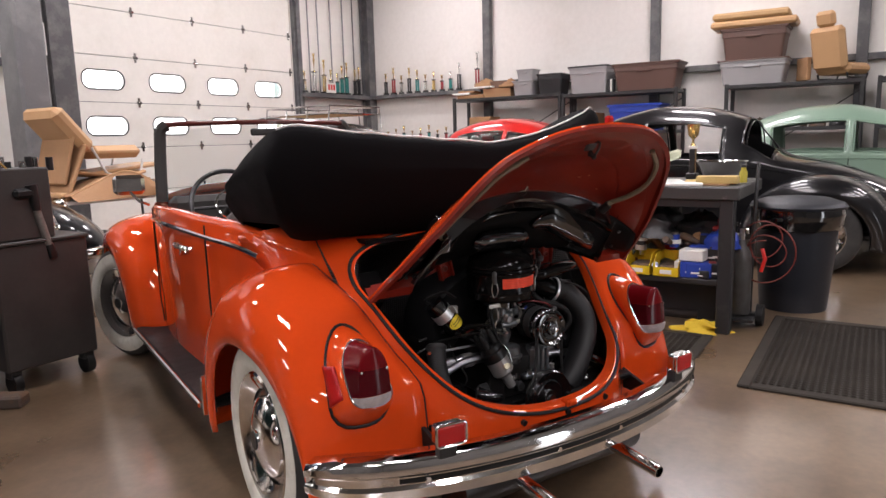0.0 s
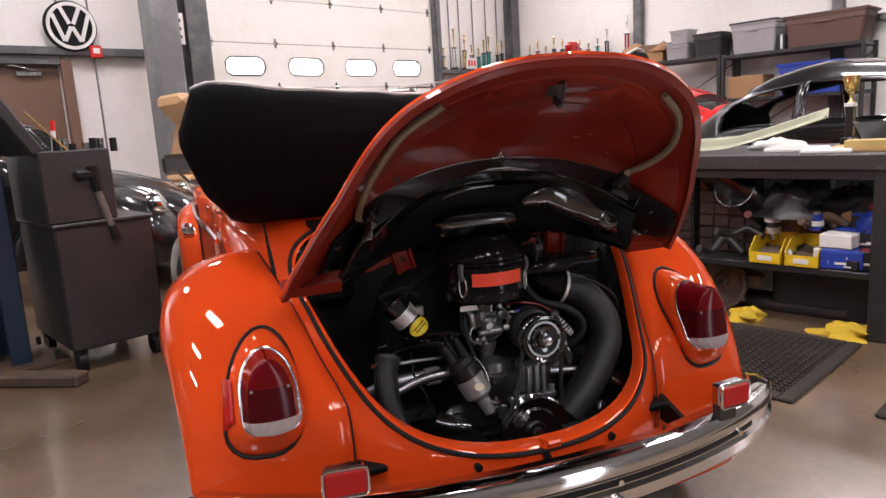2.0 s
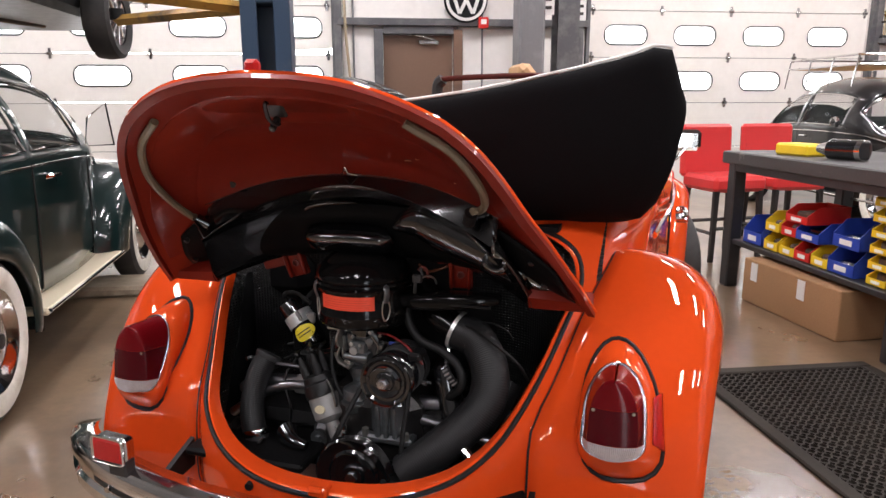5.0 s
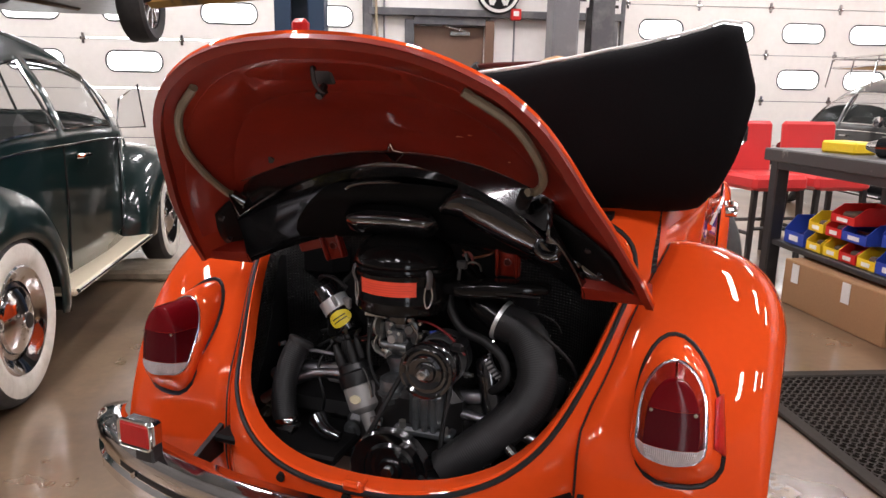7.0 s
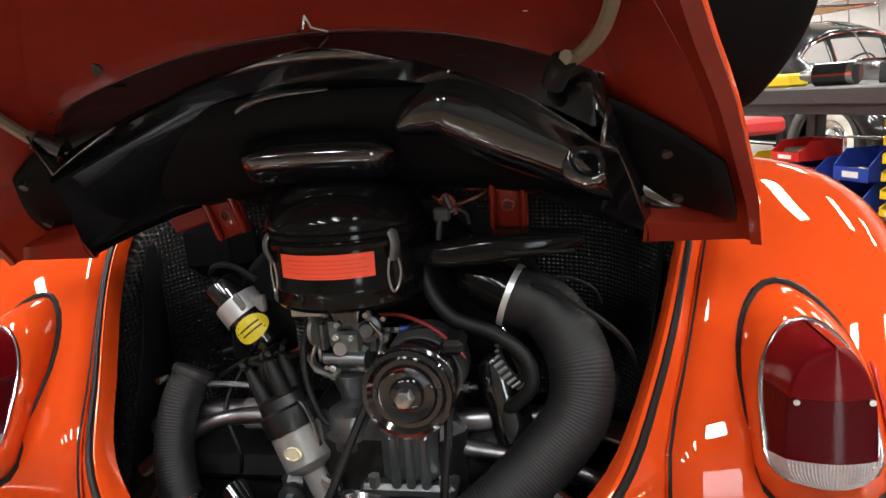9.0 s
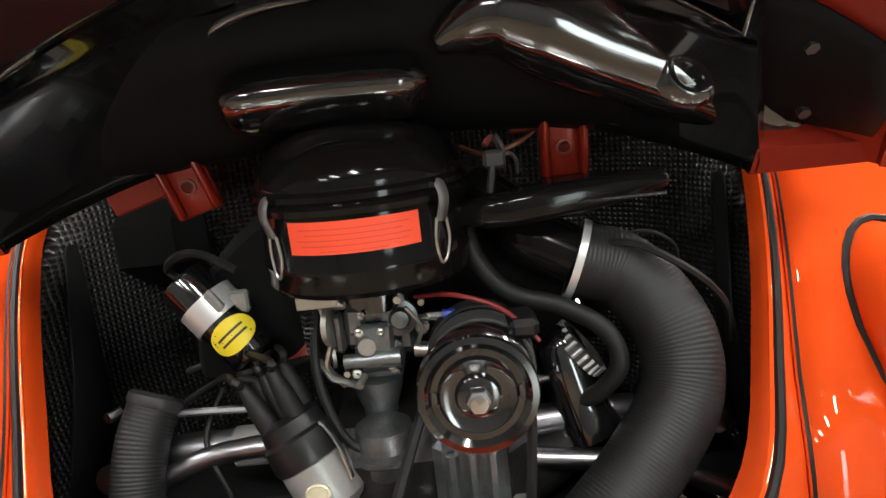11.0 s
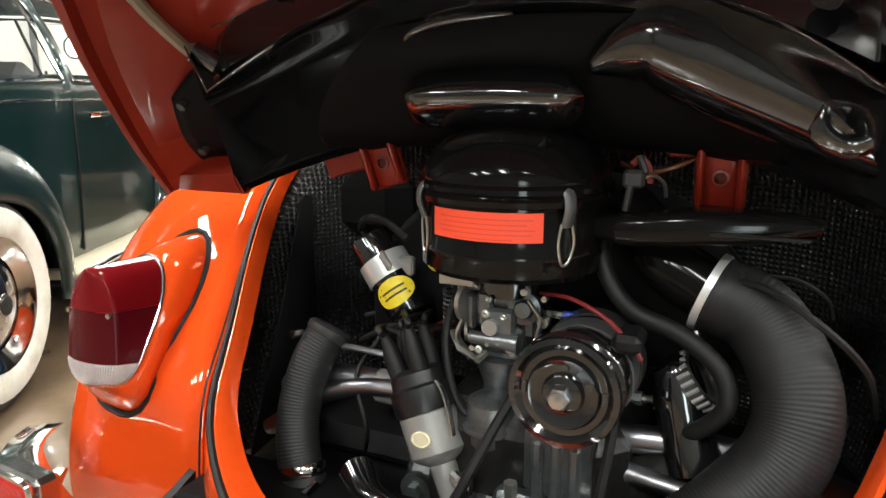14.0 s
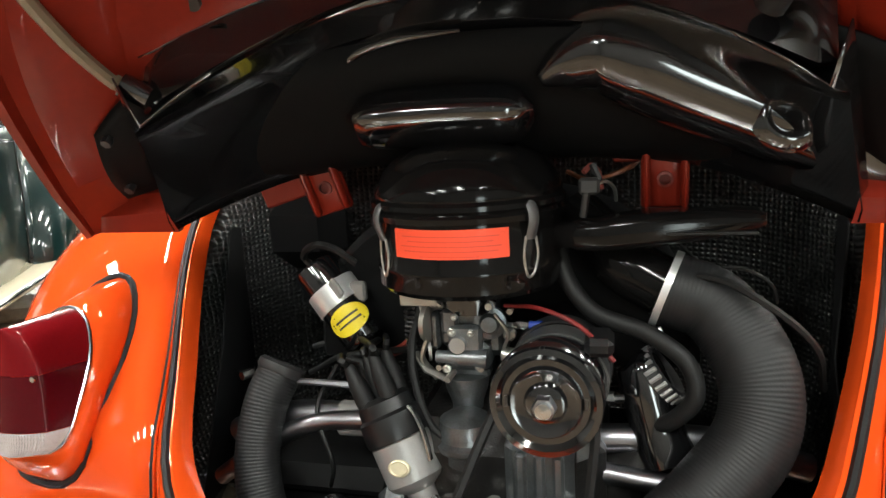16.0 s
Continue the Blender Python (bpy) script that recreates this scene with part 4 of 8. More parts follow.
def lid_point(u, s, off=0.0):
    """u: -1 to 1 across, s: metres from the hinge edge, off: metres outwards."""
    x = u * LID_W(s)
    nn = LID_B(s) * (1 - abs(u) ** 2.3) - 0.014 * math.sin(min(1, s / 0.5) * math.pi) * abs(u) ** 4
    return Vector((x, 0, 0)) + LID_O + LID_E * s + LID_N * (nn + off)


def lid():
    ss = [-0.018 + 0.620 * (1 - (1 - i / 26) ** 1.9) for i in range(27)]
    us = [math.sin(radians(90) * k / 18) if abs(k) > 0 else 0 for k in range(-18, 19)]
    rows = [[lid_point(u, s) for u in us] for s in ss]
    lid_ob = part("engine_lid", G().grid(rows), ORANGE, CAR, smooth=60, solid=0.010)
    # lid's inner face, with its shade painted in as a darker orange
    part("inner_skin", G().grid([[lid_point(u * 0.992, 0.002 + s * 0.988, -0.0112) for u in us] for s in ss]), SHADED_ORANGE, lid_ob, "inner face of the lid, orange darkened for shade", smooth=60)
    # folded rim
    rim = [lid_point(-1, s) for s in ss] + [lid_point(1, s) for s in ss[::-1]][1:]
    inner = []
    for p in rim:
        c = LID_O + LID_E * 0.2
        d = (c - p)
        d -= d.dot(LID_N) * LID_N
        inner.append(p + d.normalized() * 0.015 - LID_N * 0.002)
    rows2 = [[p + LID_N * 0.005, p - LID_N * 0.010, q - LID_N * 0.010, q + LID_N * 0.012] for p, q in zip(rim, inner)]
    part("folded_rim", G().grid(rows2), SHADED_ORANGE, lid_ob, smooth=30)
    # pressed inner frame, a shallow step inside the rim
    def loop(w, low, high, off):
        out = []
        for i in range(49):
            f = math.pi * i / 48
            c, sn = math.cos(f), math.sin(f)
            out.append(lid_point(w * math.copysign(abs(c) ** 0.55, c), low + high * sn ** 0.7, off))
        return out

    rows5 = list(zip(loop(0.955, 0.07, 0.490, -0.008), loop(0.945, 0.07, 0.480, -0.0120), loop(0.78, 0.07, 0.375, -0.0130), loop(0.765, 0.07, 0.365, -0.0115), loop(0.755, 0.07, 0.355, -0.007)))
    part("inner_frame", G().grid([list(r) for r in rows5]), SHADED_ORANGE, lid_ob, smooth=40)
    # latch
    p = lid_point(0, 0.512, -0.008)
    m = Matrix.Translation(p) @ (-LID_N).to_track_quat("Z", "Y").to_matrix().to_4x4()
    latch = part("latch", G().box((0, 0, 0.003), (0.034, 0.045, 0.007), 0.003, m).rod((0, -0.02, 0.01), (0, -0.02, 0.035), 0.006, n=8, m=m), DARK_STEEL, lid_ob)
    part("latch_hook", G().tube([(-0.004, 0.015, 0.01), (0, 0.022, 0.022), (0.0, 0.0, 0.030), (0.004, -0.018, 0.026), (0.0, -0.03, 0.012)], 0.0035, 6, smooth=3, m=m), DARK_STEEL, latch)
    g = G().box(lid_point(0, 0.588, 0.010), (0.030, 0.012, 0.012), 0.004)
    part("lid_handle", g.box(lid_point(0, 0.594, 0.016), (0.026, 0.018, 0.030), 0.006).rod(lid_point(0, 0.588, 0.008), lid_point(0, 0.594, 0.020), 0.006, n=14), REFLECTOR, lid_ob, "small red lens on the lid's edge")
    # star-shaped wire clip
    p = lid_point(0, 0.235, -0.012)
    m = Matrix.Translation(p) @ (-LID_N).to_track_quat("Z", "Y").to_matrix().to_4x4()
    part("wire_clip", G().tube([(-0.016, -0.010, 0.0), (-0.005, 0.0, 0.008), (0, 0.013, 0.003)], 0.0019, 5, m=m).tube([(0.019, -0.013, 0.0), (0.005, 0.0, 0.008), (0, 0.013, 0.003)], 0.0019, 5, m=m), DARK_CHROME, lid_ob)
    # drain hoses
    for s in (-1, 1):
        e = 0.0 if s > 0 else 0.035
        d = 0.0 if s < 0 else 0.05
        pts = [lid_point(s * 0.78, 0.50, -0.018), lid_point(s * 0.86, 0.44, -0.022), lid_point(s * (0.87 - 0.4 * d), 0.36, -0.028), lid_point(s * (0.83 - d), 0.285 - e * 0.5, -0.03), lid_point(s * (0.74 + e - 1.1 * d), 0.228 - e, -0.03), Vector((0.285, -0.449, 1.009) if s > 0 else (-0.337, -0.424, 0.966))]
        part("drain_hose", G().tube(pts, 0.0075, 8, smooth=5), material("clear_amber_hose", (0.20, 0.16, 0.105), 0.4, var=0.1) if s < 0 else bpy.data.materials["clear_amber_hose"], lid_ob, "tan rubber drain hose")
    # frame flanges beside the tray and folded corners
    def lid_at(x, q, off):
        """A point at x and q metres from the hinge edge, off metres over the rim's plane."""
        return Vector((x, 0, 0)) + LID_O + LID_E * q + LID_N * off

    def skin(x, q):
        return lid_point(max(-0.97, min(0.97, x / LID_W(q))), q, -0.012)

    for s in (-1, 1):
        rows = [[lid_at(s * (0.372 + 0.128 * k / 8), q, o) for q, o in ((-0.018, 0.045), (-0.020, 0.006), (-0.016, 0.0), (0.018 - 0.010 * k / 8, 0.004), (0.026 - 0.012 * k / 8, 0.03))] for k in range(9)]
        part("folded_corner", G().grid(rows), SHADED_ORANGE, lid_ob, smooth=40)
        rows = []
        for k in range(9):
            u = 0.66 + (0.29 if s > 0 else 0.20) * k / 8
            row = []
            for j in range(9):
                q = 0.030 + (0.150 - 0.045 * (k / 8) ** 2) * j / 8
                row.append(lid_point(s * u, q, -0.020 - 0.010 * math.sin(math.pi * j / 8) - 0.008 * (1 - k / 8)))
            rows.append(row)
        plate = part("mounting_plate", G().grid(rows), BAY_BLACK, lid_ob, solid=0.003)
        for q in (0.050, 0.125):
            part("bolt", G().rod(lid_point(s * 0.83, q, -0.018), lid_point(s * 0.83, q, -0.036), 0.006, n=6), DARK_STEEL, plate)
    # black water tray: an arched wall under the skin and a pan behind it
    rows4 = []
    for i in range(45):
        x = -0.325 + 0.65 * i / 44
        k = min(1.0, abs(x) / 0.31)
        q = 0.218 - 0.026 * k ** 2
        low = 0.118 - 0.098 * k ** 1.8
        high = low + 0.030 + 0.022 * k
        curl = max(0.0, (-x - 0.285) / 0.04) ** 2
        rows4.append([skin(x, q + 0.004), lid_at(x, q + 0.002 + 0.004 * k, high + 0.03 * curl), lid_at(x, q - 0.008 * k, high * 0.55 + low * 0.45 + 0.02 * curl), lid_at(x, q - 0.026 * k, low + 0.012 * curl), lid_at(x, q - 0.034 * k - 0.004, low + 0.004), lid_at(x * 0.985, q - 0.036 * k - 0.006, low + 0.03)])
    tray = part("water_tray", G().grid(rows4), GLOSS_BLACK, lid_ob, "gloss black pressed steel water tray", smooth=60, solid=0.002)
    rows4 = []
    for j in range(15):
        q = 0.208 - 0.222 * j / 14
        edge = 0.378 - 0.056 * max(0.0, q) / 0.19
        row = []
        for i in range(41):
            w = -1 + 2 * i / 40
            x = edge * math.copysign(abs(w) ** 0.8, w)
            rise = 0.124 * (1 - abs(x / edge) ** 2.3) + 0.010 * math.sin(math.pi * j / 14)
            row.append(lid_at(x, q - 0.05 * (abs(x) / 0.32) ** 2 * max(0.0, 1 - j / 4), rise))
        rows4.append([lid_at(-edge - 0.008, q, 0.016), *row, lid_at(edge + 0.008, q, 0.016)])
    part("pan", G().grid(rows4), GLOSS_BLACK, tray, "black pan under the lid's louvres", smooth=60, solid=0.002)
    rows4 = [[lid_point(0.66 * (-1 + 2 * i / 28), q, off) for i in range(29)] for q, off in ((-0.020, -0.012), (-0.019, -0.015), (-0.008, -0.020), (0.008, -0.026), (0.030, -0.029), (0.06, -0.031), (0.10, -0.030), (0.15, -0.027))]
    part("tray_skirt", G().grid(rows4), BAY_BLACK, tray, smooth=60, solid=0.002)
    # pressed boss and moulded ducts
    def pad(x0, x1, y, z, hn, hz, name, arch=0.0):
        """A pressed pad with soft corners, proud of the tray."""
        rows = []
        for i in range(15):
            t = -1 + 2 * i / 14
            k = (1 - abs(t) ** 5) ** 0.4 if abs(t) < 1 else 0.0
            k = max(k, 0.03)
            x = (x0 + x1) / 2 + (x1 - x0) / 2 * t
            row = []
            for q in range(24):
                a = 2 * math.pi * q / 24
                ca, sa = math.cos(a), math.sin(a)
                row.append(Vector((x, y, z - arch * t * t)) + LID_N * (hn * k * math.copysign(abs(ca) ** 0.55, ca)) + LID_E * (hz * (0.4 + 0.6 * k) * math.copysign(abs(sa) ** 0.55, sa)))
            rows.append(row)
        part(name, G().grid(rows, close_v=True), GLOSS_BLACK, tray, smooth=80)

    pad(-0.140, 0.070, -0.300, 0.915, 0.028, 0.030, "tray_boss", 0.004)
    part("tray_panel", G().tube([(-0.140, -0.318, 0.968), (-0.115, -0.326, 0.985), (-0.07, -0.330, 0.995), (0.0, -0.332, 0.998)], [0.003, 0.007, 0.006, 0.002], 10, smooth=5), GLOSS_BLACK, tray, smooth=80)
    pts = [(0.078, -0.312, 0.945), (0.105, -0.312, 0.958), (0.140, -0.312, 0.966), (0.178, -0.310, 0.953), (0.222, -0.305, 0.932), (0.264, -0.302, 0.913), (0.308, -0.300, 0.893), (0.355, -0.300, 0.870), (0.400, -0.296, 0.848), (0.425, -0.292, 0.836), (0.436, -0.288, 0.832)]
    part("tray_duct", G().tube(pts, [0.010, 0.028, 0.042, 0.046, 0.045, 0.043, 0.042, 0.036, 0.030, 0.022, 0.006], 24, smooth=6), GLOSS_BLACK, tray, smooth=70)
    part("duct_dimple", G().lathe([(0.0, -0.014), (0.010, -0.012), (0.016, -0.002), (0.020, 0.003), (0.026, 0.002), (0.034, -0.010)], along_axis((0.309, -0.342, 0.898), (0.1, -0.94, 0.30)), 20, cap=False), GLOSS_BLACK, tray, smooth=80)
    part("duct_bump", G().lathe([(0.020, -0.014), (0.017, -0.002), (0.010, 0.006), (0.0, 0.008)], along_axis((0.357, -0.333, 0.869), (0.1, -0.94, 0.30)), 20, cap=False), GLOSS_BLACK, tray, smooth=80)
    part("spout_ferrule", G().rod((-0.334, -0.426, 0.963), (-0.312, -0.414, 0.948), 0.013, n=12), GLOSS_BLACK, tray)
    part("spout_ferrule", G().rod((0.283, -0.446, 1.006), (0.272, -0.425, 0.985), 0.013, n=12), RUBBER, tray)
    # hinges: a channel with two raised flanks, bolted to plates on the body
    for s in (-1, 1):
        x = 0.205 if s > 0 else -0.212
        hm = Matrix.Translation((x, -0.236, 0.858)) @ Matrix.Rotation(radians(0 if s > 0 else -16), 4, "Y") @ Matrix.Rotation(radians(6), 4, "X")
        g = G().box((0, 0, -0.004), (0.052, 0.010, 0.110), 0.003, hm)
        for dx, w in ((-0.0205, 0.009), (0.0205, 0.009)):
            g.box((dx, -0.009, -0.004), (w, 0.016, 0.108), 0.004, hm)
        # hinges and plates in the darker orange too, shade painted in
        h = part("hinge", g, SHADED_ORANGE, CAR, smooth=50)
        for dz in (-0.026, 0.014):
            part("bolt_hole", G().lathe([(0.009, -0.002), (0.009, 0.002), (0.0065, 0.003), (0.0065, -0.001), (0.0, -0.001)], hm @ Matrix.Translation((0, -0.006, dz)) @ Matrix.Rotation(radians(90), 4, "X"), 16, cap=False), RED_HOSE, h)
        part("hinge_plate", G().box((s * 0.058, 0.006, 0.002 if s < 0 else 0.024), (0.070, 0.006, 0.060), 0.003, hm), SHADED_ORANGE, h)
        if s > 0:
            part("hinge_plate", G().box((-0.041, 0.010, 0.020), (0.032, 0.006, 0.056), 0.003, hm), SHADED_ORANGE, h)
        part("hinge_arm", G().tube([(x, -0.20, 0.89), (x, -0.17, 0.935), (x, -0.20, 0.97), (x * 1.05, -0.26, 0.985)], 0.014, 6, smooth=3), TIN_BLACK, h)
    for u, q, w in ((0.10, 0.33, 0.012), (0.42, 0.30, 0.018), (0.48, 0.315, 0.012), (0.60, 0.26, 0.008), (-0.22, 0.36, 0.007)):
        c = lid_point(u, q, -0.0092)
        part("paint_chip", G().tube([c - Vector((w, 0, 0)), c, c + Vector((w, 0, 0.004))], 0.0018, 5, flat=0.5), TAN, lid_ob)
    part("lid_hole", G().rod(lid_point(-0.59, 0.232, -0.006), lid_point(-0.59, 0.232, -0.0125), 0.010, n=12), INK, lid_ob)


lid()


# ---- folded soft top under its cover ----
def soft_top():
    rows = []
    n = 36
    for i in range(n + 1):
        u = -1 + 2 * i / n
        x = (0.648 if u > 0 else 0.690) * u + 0.012
        round_ = math.sqrt(max(0.0, 1 - max(0, (abs(u) - 0.88) / 0.12) ** 2))
        sag = 0.075 * (1 - u * u) - 0.035 * (u + 1) * abs(u)
        # section: rear bottom, rear face, rear top edge, sloping top, front face, front bottom
        yb = -0.13 + 0.16 * u * u
        zt = 1.275 - sag
        sec = [(yb + 0.05, 0.925), (yb - 0.02, 0.95), (yb - 0.075, 1.02), (yb - 0.10, 1.12), (yb - 0.10, 1.21 - sag), (yb - 0.085, 1.265 - sag), (yb - 0.05, zt + 0.008),
               (yb + 0.02, zt), (yb + 0.12, zt - 0.03), (yb + 0.28, zt - 0.085), (yb + 0.42, zt - 0.135), (0.50, 1.08 - sag * 0.3), (0.555, 1.03), (0.56, 0.97), (0.53, 0.92), (0.45, 0.91)]
        cy, cz = 0.2, 1.02
        k = 0.55 + 0.45 * round_
        wr = lambda a, b: 0.006 * noise.noise(Vector((x * 6, a * 6, b * 6))) + 0.007 * (0.4 + abs(u) ** 3) * noise.noise(Vector((x * 13, a * 5, b * 11)))
        rows.append([(x * (1 - (0.075 if u > 0 else 0.10) * max(0.0, 1.2 - b) / 0.28) + 0.5 * wr(a, b), cy + (a - cy) * (0.9 + 0.1 * round_) + wr(b, a), cz + (b - cz) * k + wr(a, b)) for a, b in sec])
    g = G().grid([[Vector(p) for p in spline(r, 3)] for r in rows])
    g.f.append(tuple(range(len(spline(rows[0], 3)))))
    k = len(spline(rows[0], 3))
    g.f.append(tuple(n * k + j for j in range(k))[::-1])
    cov = part("soft_top_cover", g, CANVAS, CAR, "black vinyl cover over the folded soft top", smooth=70)
    pipe = [(r[6][0], r[6][1] - 0.004, r[6][2] + 0.004) for r in rows[1:-1]]
    part("piping", G().tube(pipe, 0.0034, 6, smooth=2), PIPING, cov)


soft_top()


def cabin():
    posts = [[(s * 0.565, 1.93, 0.93), (s * 0.555, 1.95, 1.1), (s * 0.545, 1.958, 1.23), (s * 0.538, 1.955, 1.305), (s * 0.505, 1.945, 1.335)] for s in (-1, 1)]
    for q in posts:
        part("windscreen_post", G().tube(q, 0.024, 8, smooth=4, flat=1.3), DARK_IN, CAR)
    fr = part("windscreen_frame", G().tube([*posts[0], (-0.2, 1.90, 1.345), (0.2, 1.90, 1.345), *posts[1][::-1]], 0.015, 8, smooth=4), material("dark_red_frame", (0.08, 0.012, 0.008), 0.3, coat=0.5), CAR)
    gl = G().add([(-0.55, 1.945, 0.95), (0.55, 1.945, 0.95), (0.50, 1.95, 1.30), (0.2, 1.905, 1.33), (-0.2, 1.905, 1.33), (-0.50, 1.95, 1.30)], [(0, 1, 2, 3, 4, 5)])
    pane = part("windscreen", gl, CAR_GLASS, fr)
    pane.visible_shadow = False
    part("inner_mirror", G().box((0, 1.87, 1.29), (0.16, 0.02, 0.04), 0.01), DARK_IN, fr)
    part("dashboard", G().box((0, 1.84, 0.88), (1.1, 0.12, 0.16), 0.03), DARK_IN, CAR)
    for s in (-1, 1):
        rows = [[(s * (BELT_W(y) - 0.089 + (0.004 if k == 5 else 0.0)), y, 0.34 + (BELT_Z(y) - 0.39) * k / 5) for k in range(6)] for y in np.linspace(0.5, 1.98, 16)]
        part("door_trim", G().grid(rows), DARK_IN, CAR, "black vinyl inner door trim", solid=0.004)
    part("tub_floor", G().box((0, 1.1, 0.30), (1.14, 2.0, 0.04)), DARK_IN, CAR)
    m = Matrix.Translation((-0.33, 1.48, 0.92)) @ Matrix.Rotation(radians(62), 4, "X")
    sw = part("steering_wheel", G().tube([(0.195 * math.cos(t), 0.195 * math.sin(t), 0) for t in np.linspace(0, 2 * math.pi, 33)[:-1]], 0.012, 8, closed=True, m=m), TIN_BLACK, CAR)
    part("horn_ring", G().tube([(0.08 * math.cos(t), 0.08 * math.sin(t), 0.02) for t in np.linspace(0, 2 * math.pi, 25)[:-1]], 0.005, 6, closed=True, m=m), CHROME, sw)
    part("spoke", G().rod((-0.19, 0, 0), (0.19, 0, 0), 0.009, n=6, m=m).rod((0, 0, 0), (0, -0.19, 0), 0.009, n=6, m=m), BIN_BLACK, sw)
    part("steering_column", G().rod((-0.33, 1.49, 0.91), (-0.33, 1.9, 0.72), 0.022), BIN_BLACK, CAR)
    for s in (-1, 1):
        st = part("seat", G().box((s * 0.31, 1.1, 0.50), (0.48, 0.52, 0.16), 0.05), DARK_IN, CAR)
        part("backrest", G().box((s * 0.31, 0.82, 0.75), (0.48, 0.13, 0.46), 0.05), DARK_IN, st)


cabin()


# ---- tail lamps, reflectors, bumper, pipes ----
def tomb(w, h, r_low, n=14):
    """A tombstone outline, round above: local x across, z up."""
    pts = []
    hw, hb = w / 2, -h / 2
    rt = hw
    for i in range(n + 1):
        t = radians(180 * i / n)
        pts.append((hw * math.cos(t), h / 2 - h * 0.52 + h * 0.52 * math.sin(t) ** 0.9))
    for cx, a0 in ((-hw + r_low, 180), (hw - r_low, 270)):
        for i in range(5):
            t = radians(a0 + 90 * i / 4)
            pts.append((cx + r_low * math.cos(t), hb + r_low + r_low * math.sin(t)))
    # egg shape: widest below the middle
    return [(x * (1 - 0.13 * max(0.0, (z / h + 0.25) / 0.75) ** 1.6), z) for x, z in pts]


def fender_y(rows, x, z):
    """The rearmost y of the fender's skin over a point of the x-z plane."""
    best = 0.0
    for r0, r1 in zip(rows, rows[1:]):
        for c in range(len(r0) - 1):
            for p, q, r in ((r0[c], r1[c], r1[c + 1]), (r0[c], r1[c + 1], r0[c + 1])):
                d = (q[0] - p[0]) * (r[2] - p[2]) - (r[0] - p[0]) * (q[2] - p[2])
                if abs(d) < 1e-10:
                    continue
                a = ((x - p[0]) * (r[2] - p[2]) - (r[0] - p[0]) * (z - p[2])) / d
                b = ((q[0] - p[0]) * (z - p[2]) - (x - p[0]) * (q[2] - p[2])) / d
                if a >= 0 and b >= 0 and a + b <= 1:
                    best = min(best, p[1] + a * (q[1] - p[1]) + b * (r[1] - p[1]))
    return best


FENDER_ROWS = rear_fender_rows()


def tail_lamp(s):
    """A fairing from an arched gasket to a leaning rim, with a wedge-shaped lens that stands out of it."""
    rim_flat, foot_flat = tomb(0.124, 0.190, 0.034), tomb(0.152, 0.250, 0.060)

    def on_rim(a, b, lift=0.0):
        return Vector((s * (0.556 + a), -0.361 + 0.567 * b - 0.824 * lift, 0.6125 + 0.824 * b + 0.567 * lift))

    def on_foot(a, b, sunk=0.0):
        k = b / 0.25 + 0.5
        y = fender_y(FENDER_ROWS, 0.580 - 0.028 * k + a, 0.473 + 0.236 * k) - 0.001 + sunk
        return Vector((s * (0.580 - 0.028 * k + a), y, 0.473 + 0.236 * k - 0.12 * sunk))

    foot = [on_foot(a, b) for a, b in foot_flat]
    rim = [on_rim(a, b) for a, b in rim_flat]
    rows = [[on_foot(a, b, 0.05) for a, b in foot_flat], foot]
    for w, push in ((0.25, 0.006), (0.5, 0.008), (0.75, 0.007), (0.93, 0.003)):
        rows.append([p + (q - p) * w + Vector((s * push * (a / 0.07), -0.3 * push, push * 0.6 * (b / 0.12))) for p, q, (a, b) in zip(foot, rim, foot_flat)])
    rows += [rim, [on_rim(a * 0.94, b * 0.96, 0.001) for a, b in rim_flat], [on_rim(a * 0.9, b * 0.93, -0.02) for a, b in rim_flat]]
    lamp = part("tail_lamp", G().grid(rows, close_v=True), ORANGE, CAR, "teardrop tail lamp housing", smooth=60)
    part("gasket", G().tube([on_foot(a * 1.03, b * 1.02, -0.001) for a, b in foot_flat], 0.0050, 6, closed=True), RUBBER, lamp)
    part("chrome_rim", G().tube([on_rim(a * 0.975, b * 0.985, 0.003) for a, b in rim_flat], 0.0026, 8, closed=True), DARK_CHROME, lamp)

    def half(b):
        out = [x + (x2 - x) * ((b - z) / (z2 - z) if abs(z2 - z) > 1e-6 else 0) for (x, z), (x2, z2) in zip(rim_flat, rim_flat[1:] + rim_flat[:1]) if (z - b) * (z2 - b) <= 0]
        return max([abs(x) for x in out] + [0.002]) * 0.985

    def lens(a, b):
        """a: -1 to 1 across; beyond 0.72 the skirt, inside it the upright face."""
        h = half(b)
        z = 0.539 + (b + 0.093) / 0.186 * 0.154
        f = 0.76 * h
        if abs(a) > 0.72:
            w = (1 - abs(a)) / 0.28
            edge = Vector((s * (0.556 + math.copysign(f, a)), -0.425 + 0.016 * (z - 0.539) / 0.154, z))
            w2 = w ** 0.85
            return on_rim(math.copysign(h, a), b) * (1 - w2) + edge * w2
        e = a / 0.72
        return Vector((s * (0.556 + f * e), -0.425 + 0.016 * (z - 0.539) / 0.154 - 0.010 * (1 - e * e), z))

    def zone(b0, b1, mat, name, label, ribs=0.0):
        cols = [-1 + 2 * j / 72 for j in range(73)]
        rows = []
        for i in range(13):
            b = b0 + (b1 - b0) * (math.sin(math.pi / 2 * i / 12) if b1 > 0.05 else i / 12)
            rows.append([lens(a, b) + Vector((0, -ribs * (j % 2 + i % 2), 0)) for j, a in enumerate(cols)])
        return part(name, G().grid(rows), mat, lamp, label, smooth=50)

    zone(-0.093, -0.058, LENS_CLEAR, "clear_lens", "clear ribbed reversing lens", 0.0012)
